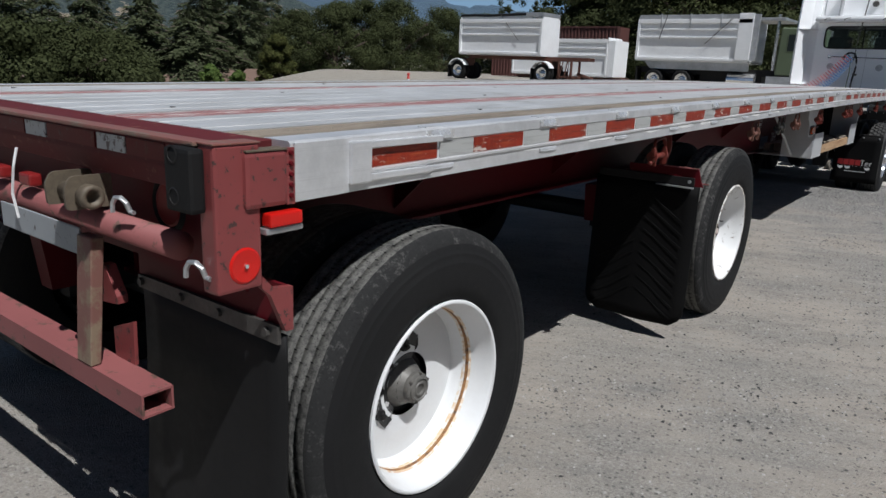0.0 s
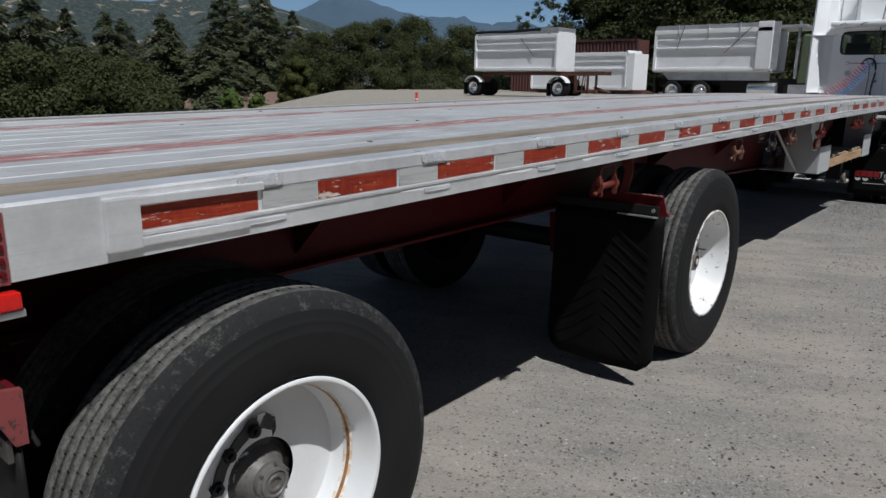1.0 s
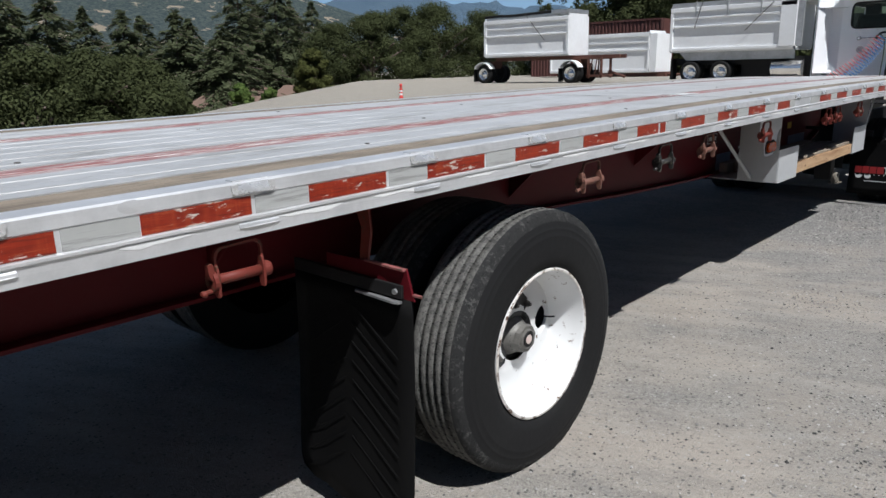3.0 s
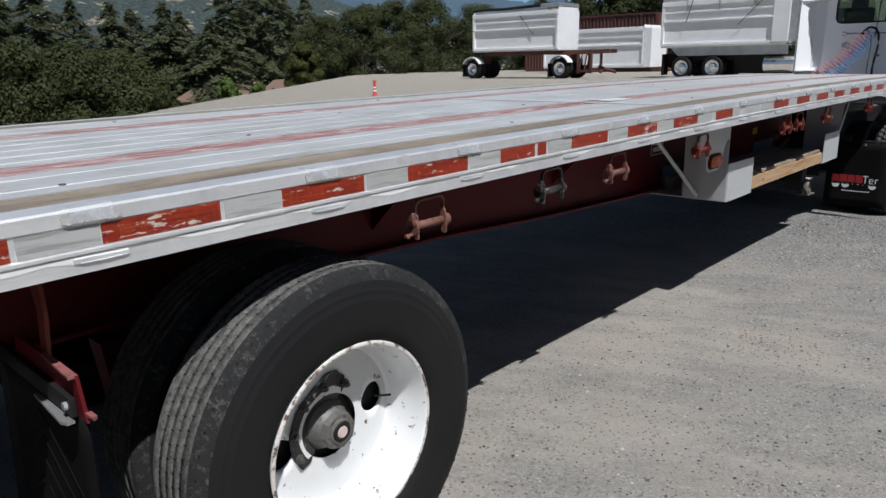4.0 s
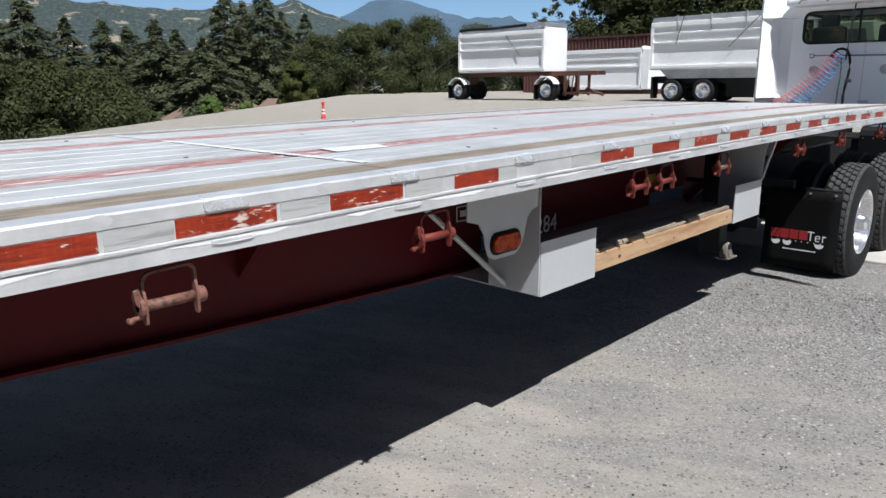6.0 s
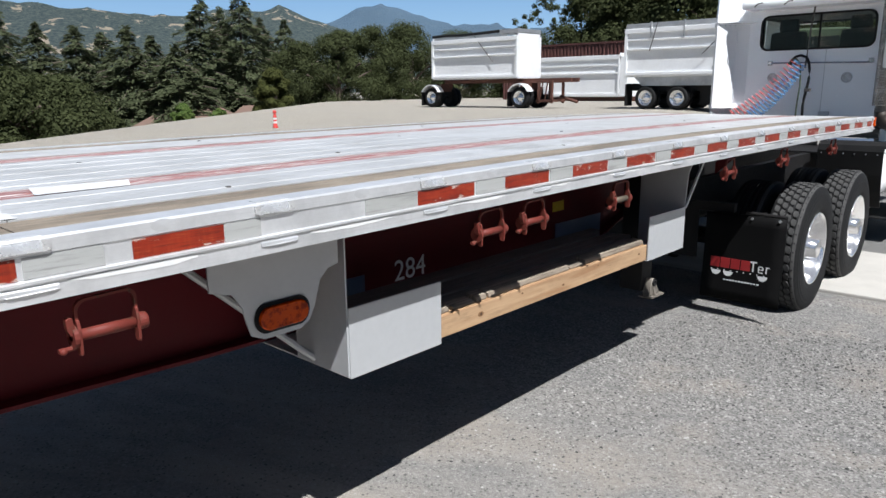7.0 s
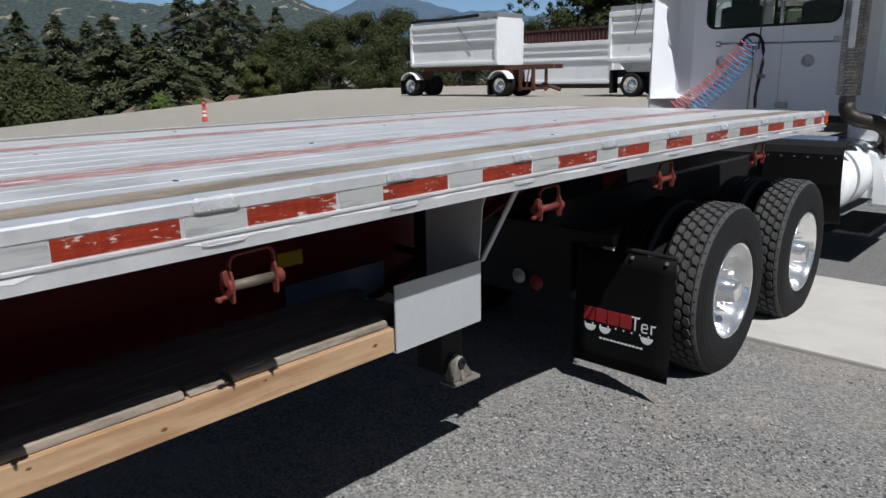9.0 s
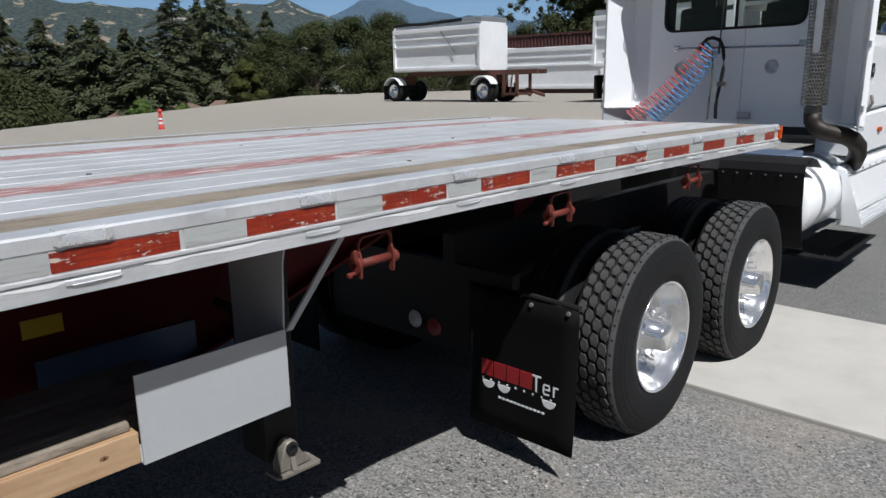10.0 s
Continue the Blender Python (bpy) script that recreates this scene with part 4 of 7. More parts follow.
# Strips of old white tape glue under the rail's lip.
rnd = random.Random(31)
y = 1.3
while y < 13.2:
    n = rnd.randint(4, 7)
    step = rnd.uniform(0.04, 0.06)
    low = [(y + step * k, -0.101 - rnd.uniform(0.005, 0.014) * (0.4 if k in (0, n) else 1.0)) for k in range(n + 1)]
    z0 = deck_z(y + step * n / 2)
    outline = [(yy, z0 + z) for yy, z in low] + [(y + step * n, z0 - 0.0995), (y, z0 - 0.0995)]
    part("tape_residue", prism_bm(outline, "x", 0.0003, 0.0012), RESIDUE, trailer, "strip of white tape residue")
    y += step * n + rnd.uniform(0.05, 0.35)

# Wheels.


def tyre_profile(R, w, grooves=4, depth=0.012, bead=0.315):
    """Section from the outer bead round the tread to the inner bead; x = 0 is the outer sidewall's bulge."""
    p = [(-0.030, bead), (-0.012, bead + 0.012), (-0.004, bead + 0.05), (0.0, bead + 0.10), (-0.001, R - 0.106), (-0.0006, R - 0.103), (-0.0016, R - 0.100), (-0.003, R - 0.090), (-0.0052, R - 0.078), (-0.0046, R - 0.075), (-0.0066, R - 0.071), (-0.0095, R - 0.062), (-0.0125, R - 0.045), (-0.022, R - 0.018), (-0.034, R - 0.006), (-0.045, R - 0.002)]
    x = -0.045
    span = w - 0.09
    step = span / (grooves + 1)
    for k in range(grooves):
        x0 = -0.045 - step * (k + 1)
        p += [(x0 + 0.0035, R), (x0 + 0.0022, R - depth), (x0 - 0.0022, R - depth), (x0 - 0.0035, R)]
    p += [(-w + 0.045, R - 0.002), (-w + 0.03, R - 0.01), (-w + 0.01, R - 0.06), (-w, bead + 0.10), (-w + 0.03, bead)]
    return p


def two_tone(ob, R, lo, inmost=-9.0):
    """Give the tread band its own worn rubber."""
    ob.data.materials.append(TREAD)
    ob.data.materials.append(SHOULDER)
    for f in ob.data.polygons:
        c = f.center
        if math.hypot(c.y, c.z) > lo and c.x > inmost:
            f.material_index = 1
        if inmost < -1 and R - 0.04 < math.hypot(c.y, c.z) < R - 0.003 and c.x > -0.05:
            f.material_index = 2
    return ob


def wheel(parent, at, R, rim_r, white, blocks, name="wheel", rusty=False, hand_holes=0):
    """Outer and inner tyre of a pair, with a dished rim and its hub; the axle runs along x."""
    w = new(name)
    w.parent = parent
    w.matrix_local = Matrix.Translation(at)
    tagged(w, "dual wheel with white steel rim" if white else "dual wheel with polished aluminium rim")
    prof = tyre_profile(R, 0.295 if blocks else 0.275, 4, 0.012 if not blocks else 0.016, rim_r - 0.004)
    t = two_tone(part("tyre", turned_bm(prof, 96), RUBBER, w, smooth=True), R, R - 0.022, -0.05 if blocks else -9.0)
    if blocks:
        t.data.materials[1] = DRIVE_TREAD
    t.data.materials[0] = RUBBER
    like(t, "tyre", w, Matrix.Translation((-0.33, 0, 0)))
    if blocks:
        n = 46
        block = None
        hexa = [(-0.029, 0.0), (-0.017, 0.0185), (0.017, 0.0185), (0.029, 0.0), (0.017, -0.0185), (-0.017, -0.0185)]
        for row in range(4):
            x = -0.072 - 0.050 * row
            for k in range(n):
                m = Matrix.Translation((x, 0, 0)) @ pose(0, 0, 0, 360.0 * (k + 0.5 * (row % 2)) / n, 0, 0)
                if block is None:
                    bm = bmesh.new()
                    lo, hi = ([bm.verts.new((dx * 0.84 * sh, rr * math.cos((dt * 1.62 + 0.28 * dx) * sh / R), rr * math.sin((dt * 1.62 + 0.28 * dx) * sh / R))) for dx, dt in hexa] for sh, rr in ((0.98, R - 0.008), (0.90, R + 0.008)))
                    bm.faces.new(hi)
                    for q in range(6):
                        bm.faces.new((lo[q], lo[(q + 1) % 6], hi[(q + 1) % 6], hi[q]))
                    block = part("tread_block", bm, DRIVE_TREAD, w)
                    block.matrix_local = m
                else:
                    like(block, "tread_block", w, m)
        bm = bmesh.new()
        for k in range(n):
            add_sipe(bm, -0.036, 2 * math.pi * (k + 0.25) / n, R - 0.006, 3.0, 1.3)
        tagged(part("shoulder_cuts", bm, BLACK, w), kind="stuff")
    else:
        bm = bmesh.new()
        for row in range(4):
            x = -0.045 - 0.037 * (row + 1)
            for k in range(90):
                a = 2 * math.pi * (k + 0.3 * row) / 90
                add_sipe(bm, x + 0.007, a, R)
        for k in range(0 if rusty else 54):
            add_sipe(bm, -0.027, 2 * math.pi * k / 54, R - 0.0140, 2.4, 0.8)
        tagged(part("tread_siping", bm, BLACK, w), kind="stuff")
    paint = (WHITE_RIM if rusty else WHITE_RIM_WORN) if white else ALU_POLISH
    r = rim_r
    barrel = [(-0.028, r - 0.006), (-0.012, r), (-0.008, r - 0.004), (-0.010, r - 0.012), (-0.022, r - 0.016), (-0.05, r - 0.030), (-0.085, r - 0.034), (-0.095, r - 0.042), (-0.155, r - 0.046), (-0.168, r - 0.058)]
    part("rim", turned_bm(barrel, 80), paint, w, smooth=True)
    if white:
        part("rim_edge", turned_bm([(-0.0125, r + 0.0006), (-0.0072, r - 0.0040), (-0.0095, r - 0.0118)], 80), WHITE_RIM if rusty else RIM_EDGE, w, "chipped edge of the rim", True)
    # Disc: sectors fanned round true hand holes, or plain.
    disc = bmesh.new()
    r_out, r_in = r - 0.056, 0.108 if white else 0.105
    holes = hand_holes if white else 10
    hole_r, hole_at = (0.052, 0.190) if white else (0.026, 0.195)

    def depth_at(rad):
        return -0.168 + (0.012 if white else 0.055) * smooth(r_out, r_in + 0.03, rad)

    if holes:
        half = math.pi / holes
        for hcount in range(holes):
            a0 = 2 * math.pi * hcount / holes
            n = 240
            loops = []
            for f in (0.0, 0.12, 0.5, 1.0):
                loop = []
                for k in range(n):
                    ph = 2 * math.pi * (k + 0.5) / n
                    cu, cv = math.cos(ph), math.sin(ph)
                    lim_r = ((r_out if cu > 0 else r_in) - hole_at) / cu if abs(cu) > 1e-6 else 9
                    lim_a = half * hole_at / abs(cv) if abs(cv) > 1e-6 else 9
                    far = min(lim_r, lim_a)
                    d = hole_r + (far - hole_r) * f
                    rad, ang = hole_at + d * cu, a0 + d * cv / hole_at
                    loop.append(disc.verts.new((depth_at(rad), rad * math.cos(ang), rad * math.sin(ang))))
                loops.append(loop)
            rim_in = [disc.verts.new(v.co + Vector((-0.012, 0, 0))) for v in loops[0]]
            for p0, p1 in zip([rim_in] + loops, loops):
                for k in range(n):
                    disc.faces.new((p0[k], p0[(k + 1) % n], p1[(k + 1) % n], p1[k]))
    else:
        add_turned(disc, [(depth_at(rad), rad) for rad in np.linspace(r_in, r_out, 6)], 72)
    part("disc", disc, paint, w, smooth=True)
    part("inner_drum", turned_bm([(-0.20, 0.0), (-0.20, r - 0.05), (-0.62, r - 0.05)], 40), BLACK_PAINT, w)
    if white and rusty:
        part("rust_stain", turned_bm([(-0.0905, r - 0.0395), (-0.096, r - 0.0432), (-0.124, r - 0.0448)], 80), RUST_HALO, w, "pale rust stain along the rim's seam")
        part("rust_ring", turned_bm([(-0.098, r - 0.0437), (-0.101, r - 0.0449), (-0.110, r - 0.0453)], 80), RUST, w, "rusty seam of the rim")
    if white:
        part("hub_flange", turned_bm([(-0.190, 0.120), (-0.182, 0.114), (-0.178, 0.10), (-0.180, 0.07)], 48), BLACK_PAINT, w, "black hub flange")
        clamp_sector(w, -65.0 if rusty else 0.0)
        if not rusty:
            part("hub_nut", cyl_bm((-0.122, 0, 0), (-0.098, 0, 0), 0.064, 0.060, 8), HUB, w, "grey eight-sided cap nut")
        part("hub", turned_bm([(-0.18, 0.088), (-0.165, 0.080), (-0.140, 0.064), (-0.126, 0.056), (-0.122, 0.053)], 32), HUB, w, "dirty grey hub body", True)
        cap = part("hub_cap", turned_bm([(-0.122, 0.053), (-0.112, 0.0535), (-0.104, 0.052), (-0.100, 0.044), (-0.094, 0.043), (-0.091, 0.036), (-0.095, 0.033), (-0.095, 0.026), (-0.091, 0.024), (-0.091, 0.018), (-0.098, 0.016), (-0.098, 0.0)], 32), HUB, w, "ringed grey oil cap on the hub")
        for k in range(6):
            a = math.pi * k / 3
            part("cap_bolt", cyl_bm((-0.108, 0.049 * math.cos(a), 0.049 * math.sin(a)), (-0.098, 0.049 * math.cos(a), 0.049 * math.sin(a)), 0.006, 0.005, 6), GREASE, cap)
    else:
        part("hub", turned_bm([(-0.17, 0.13), (-0.10, 0.12), (-0.09, 0.085), (0.0, 0.078), (0.012, 0.07), (0.012, 0.0)], 32), CHROME, w, "shiny hub cover", True)
    nut = None
    for k in range(10):
        a = 2 * math.pi * (k + 0.5) / 10
        if white and not 50 < (math.degrees(a) + (65 if rusty else 0)) % 360 < 222:
            continue
        m = Matrix.Translation((-0.160 if white else depth_at(0.143), 0.143 * math.cos(a), 0.143 * math.sin(a)))
        if nut is None:
            bm = cyl_bm((-0.005, 0, 0), (0.018 if white else 0.03, 0, 0), 0.021 if rusty else 0.017, 0.019 if rusty else 0.015, 6)
            add_cyl(bm, (0.018 if white else 0.03, 0, 0), (0.03 if white else 0.055, 0, 0), 0.009, 0.008, 8)
            nut = part("wheel_nut", bm, (BLACK_PAINT if rusty else GREASE) if white else CHROME, w)
            nut.matrix_local = m
        else:
            like(nut, "wheel_nut", w, m)
    return w


def clamp_sector(w, turn):
    """Black sector with flaking white paint, added over part of the disc, round the hub."""
    bm = bmesh.new()
    rnd = random.Random(9)
    inner, outer = [], []
    for k in range(29):
        a = math.radians(52 + 6.0 * k + turn)
        ro = (0.158 + 0.030 * math.exp(-((k - 4) / 3.0) ** 2)) * rnd.uniform(0.985, 1.015) - (0.03 if k in (0, 28) else 0.0)
        inner.append(bm.verts.new((-0.1665, 0.085 * math.cos(a), 0.085 * math.sin(a))))
        outer.append(bm.verts.new((-0.1535, ro * math.cos(a), ro * math.sin(a))))
    for k in range(28):
        bm.faces.new((inner[k], inner[k + 1], outer[k + 1], outer[k]))
    plate = part("clamp_plate", bm, FLAKED, w, "black sector with flaking white paint")
    plate.modifiers.new("thick", "SOLIDIFY").thickness = 0.004


def add_sipe(bm, x, a, R, wide=1.0, long=1.0):
    """A short dark cut at a rib's edge."""
    c, s = math.cos(a), math.sin(a)
    n = Vector((0, c, s))
    t = Vector((0, -s, c))
    p = Vector((x, 0, 0)) + n * (R - 0.002)
    q = [p + t * u * wide + Vector((v * long, 0, 0)) for u, v in ((-0.0015, -0.006), (0.0015, -0.005), (0.0015, 0.006), (-0.0015, 0.005))]
    hi = [bm.verts.new(k + n * 0.0035) for k in q]
    lo = [bm.verts.new(k) for k in q]
    bm.faces.new(hi)
    for i in range(4):
        bm.faces.new((lo[i], lo[(i + 1) % 4], hi[(i + 1) % 4], hi[i]))


AXLES = ((0.906, 0.497), (3.968, 0.537))
w0 = wheel(trailer, (0.0, AXLES[0][0], AXLES[0][1]), 0.543, 0.318, True, False, "wheel", True)
w0.matrix_local = Matrix.Translation((0.0, AXLES[0][0], AXLES[0][1])) @ pose(0, 0, 0, 80, 0, 0)
flip_x = Matrix.Translation((-WIDTH, AXLES[0][0], AXLES[0][1])) @ pose(0, 0, 0, 0, 0, 180)


def copy_part(ob, parent, m):
    made = {}
    for o in (ob, *ob.children_recursive):
        made[o] = o.copy()
        scene.collection.objects.link(made[o])
        made[o].parent = made.get(o.parent, parent)
    made[ob].matrix_local = m
    return made[ob]


copy_part(w0, trailer, flip_x)
w1 = wheel(trailer, (0.0, AXLES[1][0], AXLES[1][1]), 0.553, 0.318, True, False, "wheel", False, 2)
w1.matrix_local = Matrix.Translation((0.0, AXLES[1][0], AXLES[1][1])) @ pose(0, 0, 0, 8, 0, 0)
part("cap_centre", turned_bm([(0.0, 0.0), (0.002, 0.017), (0.0, 0.020)], 16), CAP_PALE, w1, "pale pinkish hub cap centre").matrix_local = Matrix.Translation((-0.0885, 0, 0))
part("cap_ring", turned_bm([(-0.0905, 0.0195), (-0.0885, 0.023), (-0.0885, 0.031), (-0.096, 0.034)], 24), BLACK_PAINT, w1, "dark ring round the cap centre")
part("valve_stem", tube_bm([(-0.15, 0.19, 0.01), (-0.14, 0.225, -0.005), (-0.13, 0.25, -0.012)], 0.004, 6), BLACK, w1)
copy_part(w0, trailer, Matrix.Translation((-WIDTH, AXLES[1][0], AXLES[1][1])) @ pose(0, 0, 0, 0, 0, 180))
for ya, za in AXLES:
    part("axle", cyl_bm((-2.45, ya, za), (-0.14, ya, za), 0.065, seg=16), BLACK_PAINT, trailer)
    for bx in BEAM_X:
        part("hanger", prism_bm([(ya - 0.45, 0.80), (ya - 0.25, 0.80), (ya - 0.28, 0.55), (ya - 0.42, 0.55)], "x", bx - 0.05, bx + 0.05), OXIDE, trailer)
        part("air_spring", cyl_bm((bx, ya + 0.15, 0.58), (bx, ya + 0.15, 0.80), 0.11, seg=20), BLACK, trailer)
        part("trailing_arm", box_bm(bx - 0.04, bx + 0.04, ya - 0.35, ya + 0.25, 0.50, 0.57), BLACK_PAINT, trailer)

# Mud flap ahead of the second axle's wheel, with its bracket.


def flap(y, x0, x1, z0, z1, ridged):
    f = new("mud_flap")
    f.parent = trailer
    f.matrix_local = Matrix.Translation((0, y, 0))
    tagged(f, "black rubber mud flap with chevron ribs" if ridged else "plain black rubber mud flap")
    bm = bmesh.new()
    nx, nz = 8, 12
    g = [[bm.verts.new((x0 + (x1 - x0) * i / nx + 0.012 * (j / nz) ** 2, -0.05 * (j / nz) ** 2 + 0.012 * math.sin(i * 1.1) * (j / nz), z1 - (z1 - z0) * j / nz)) for j in range(nz + 1)] for i in range(nx + 1)]
    for i in range(nx):
        for j in range(nz):
            bm.faces.new((g[i][j], g[i + 1][j], g[i + 1][j + 1], g[i][j + 1]))
    # Rounded lower corners.
    for i in (0, nx):
        g[i][nz].co.z += (z1 - z0) / nz * 0.55
        g[i][nz].co.x += (0.03 if i == 0 else -0.03)
        g[i][nz - 1].co.x += (0.006 if i == 0 else -0.006)
    sh = part("sheet", bm, FLAP_RUBBER if ridged else BLACK, f, smooth=True)
    md = sh.modifiers.new("thick", "SOLIDIFY")
    md.thickness = 0.009
    if ridged:
        xm = (x0 + x1) / 2
        for k in range(9):
            zc = z0 + 0.13 + (z1 - z0 - 0.26) * k / 8
            rr = bmesh.new()
            v = ((z1 - zc) / (z1 - z0)) ** 2
            for s in (-1, 1):
                add_tube(rr, [(xm + s * 0.02, -0.05 * v - 0.006, zc + 0.06), (xm + s * (x1 - x0) * 0.40, -0.05 * v - 0.006, zc - 0.09)], 0.0019, 5)
            part("rib", rr, FLAP_RUBBER, f)
    return f


flap(3.20, -0.62, 0.0, 0.10, 0.93, True)
part("flap_bracket", box_bm(-0.60, -0.03, 3.186, 3.199, 0.927, 0.972, bevel=0.003), BLACK_PAINT, trailer, "dark steel angle clamping the mud flap")
# Lip's pale metal stands for sunlight and spans only the lit stretch.
part("bracket_lip", prism_bm([(-0.245, 3.176), (-0.05, 3.166), (-0.03, 3.174), (-0.03, 3.190), (-0.245, 3.186)], "z", 0.914, 0.921), GALV, trailer, "flap bracket lip, pale metal for its sunlit stretch")
part("bracket_bolt", cyl_bm((-0.055, 3.178, 0.950), (-0.055, 3.188, 0.950), 0.010, seg=8), GALV, trailer)
part("flap_bracket_plate", prism_bm([(-0.42, 1.018), (-0.019, 1.026), (0.004, 0.95), (0.016, 0.925), (-0.02, 0.925), (-0.42, 0.96)], "y", 3.200, 3.208), OXIDE, trailer, "dark red steel flap plate")
# Sun on lip and foot is painted in with a paler red than the plate's.
part("flap_plate_lip", prism_bm([(-0.215, 3.196), (-0.019, 3.186), (-0.019, 3.207), (-0.215, 3.209)], "z", 1.021, 1.027), OXIDE_PALE, trailer, "flap plate lip, its sunlight painted as paler red")
part("flap_plate_foot", prism_bm([(0.006, 3.201), (0.046, 3.204), (0.038, 3.214), (0.006, 3.214)], "z", 0.940, 0.947), OXIDE_PALE, trailer, "flap plate foot, its sunlight painted as paler red")
part("flap_hanger", prism_bm([(-0.30, 1.28), (-0.21, 1.28), (-0.19, 1.13), (-0.215, 1.01), (-0.255, 1.01), (-0.235, 1.13)], "y", 3.21, 3.22), OXIDE_PIN, trailer)
flap(0.286, -0.64, -0.012, 0.09, 0.885, False)
part("flap_bracket", prism_bm([(-0.64, 0.906), (-0.02, 0.910), (-0.02, 0.863), (-0.64, 0.868)], "y", 0.272, 0.282), GREASE, trailer, "worn grey steel strip clamping the mud flap")
b0 = None
for k, x in enumerate((-0.62, -0.42, -0.25, -0.06)):
    m = Matrix.Translation((x, 0.270, 0.888))
    if b0 is None:
        b0 = part("bolt", cyl_bm((0, -0.008, 0), (0, 0.006, 0), 0.012, seg=6), GREASE, trailer)
        b0.matrix_local = m
    else:
        like(b0, "bolt", trailer, m)

# Rear end.
RZ = deck_z(0.1)
rear = new("rear_frame")
rear.parent = trailer
tagged(rear, "faded red steel rear frame of the trailer")
part("rear_sill", prism_bm([(0.104, RZ), (0.30, RZ + 0.002), (0.30, RZ - 0.112), (0.150, RZ - 0.112), (0.128, RZ - 0.108), (0.108, RZ - 0.060)], "x", -WIDTH + 0.03, -0.06, 0.002), SILL_SHADE_RED, rear)
part("sill_lip", box_bm(-WIDTH + 0.03, -0.05, 0.090, 0.14, RZ - 0.001, RZ + 0.009, bevel=0.003), WORN_EDGE, rear, "scuffed dark steel lip")
for x0, x1 in ((-0.055, 0.0), (-WIDTH, -WIDTH + 0.055)):
    bm = box_bm(x0, x1, 0.102, 0.218, 1.028, RZ + 0.006, bevel=0.008)
    part("corner_post", bm, OXIDE_FADED, rear, "faded red steel corner post with scratches")
part("post_cap", box_bm(-0.057, 0.002, 0.100, 0.220, RZ + 0.004, RZ + 0.0085, bevel=0.002), WORN_EDGE, rear, "scuffed post top with bare metal")
part("plate_edge", box_bm(-0.03, 0.0105, 0.176, 0.286, RZ - 0.0135, RZ - 0.009, bevel=0.0015), HITCH, rear, "rusty top edge of the corner plate")
part("corner_plate", box_bm(-0.04, 0.010, 0.172, 0.288, 1.205, RZ - 0.012, bevel=0.012), OXIDE_FADED, rear)
for k in range(5):
    z = 1.225 + 0.024 * k
    part("rivet", cyl_bm((0.004, 0.297, z), (0.012, 0.297, z), 0.007, 0.005, 8), OXIDE, rear)
part("corner_strip", box_bm(-0.003, 0.006, 0.286, 0.308, 1.205, RZ - 0.010), OXIDE_FADED, rear)
part("post_foot", prism_bm([(0.218, 1.05), (0.25, 1.015), (0.305, 1.008), (0.305, 0.90), (0.283, 0.90), (0.24, 1.0), (0.218, 1.02)], "x", -0.018, -0.002), OXIDE_FADED, rear)
part("rear_plate", box_bm(-WIDTH + 0.06, -0.06, 0.215, 0.225, 1.0, RZ - 0.10), OXIDE, rear)
part("lower_plate", prism_bm([(-0.66, 1.01), (-0.019, 1.01), (-0.019, 0.90), (-0.66, 0.90)], "y", 0.288, 0.30), OXIDE, rear)
# Rounded rear tube under the sill.
part("rear_tube", cyl_bm((-2.40, 0.135, 1.100), (-0.185, 0.135, 1.100), 0.034, seg=32), OXIDE_PALE, rear, smooth=True)
# Bumper: hollow tube, uprights and gussets.
bump = bmesh.new()
outer = [(0.068, 0.652), (0.153, 0.652), (0.153, 0.716), (0.068, 0.716)]
inner = [(0.074, 0.658), (0.147, 0.658), (0.147, 0.710), (0.074, 0.710)]
lo, hi, li, hi2 = ([bump.verts.new((x, *p)) for p in o] for o, x in ((outer, -2.30), (outer, -0.285), (inner, -2.30), (inner, -0.285)))
for k in range(4):
    j = (k + 1) % 4
    bump.faces.new((lo[k], lo[j], hi[j], hi[k]))
    bump.faces.new((li[k], hi2[k], hi2[j], li[j]))
    bump.faces.new((hi[k], hi[j], hi2[j], hi2[k]))
    bump.faces.new((lo[k], li[k], li[j], lo[j]))
part("bumper", bump, OXIDE_PALE, rear, "faded red hollow steel bumper bar")
for x in (-0.59, -1.93):
    part("bumper_upright", prism_bm([(0.066, 0.717), (0.095, 0.717), (0.13, 1.06), (0.095, 1.06)], "x", x - 0.015, x + 0.062, 0.003), HITCH_RED, rear)
    part("gusset", prism_bm([(x + 0.03, 0.716), (x + 0.13, 0.716), (x + 0.135, 0.84), (x + 0.03, 0.80)], "y", 0.150, 0.160), OXIDE_FADED, rear)
    part("gusset", prism_bm([(x + 0.02, 0.875), (x + 0.10, 0.885), (x + 0.10, 0.905), (x + 0.05, 0.98), (x + 0.02, 0.98)], "y", 0.13, 0.16), OXIDE_FADED, rear)
# Tape on the sill, number plate, lamps, hooks, rubber dock block.
for x0, x1, mt in ((-0.865, -0.735, CRACKED), (-0.735, -0.475, TAPE_DULL), (-0.472, -0.335, CRACKED), (-0.335, -0.17, TAPE_DULL), (-1.13, -0.865, TAPE_DULL)):
    part("reflective_tape", box_bm(x0 + 0.004, x1 - 0.004, 0.1015, 0.1045, RZ - 0.046, RZ - 0.008), mt, rear, "cracked white tape" if mt is CRACKED else "dull dark red tape")
part("plate", box_bm(-1.09, -0.60, 0.10, 0.106, 1.0, 1.075, bevel=0.003), DUSTY_PANEL, rear, "dusty pale rear panel")
part("dock_block", box_bm(-0.115, -0.024, 0.062, 0.101, 1.205, RZ - 0.002, bevel=0.010), BLACK, rear, "black rubber dock bumper with bolt holes")
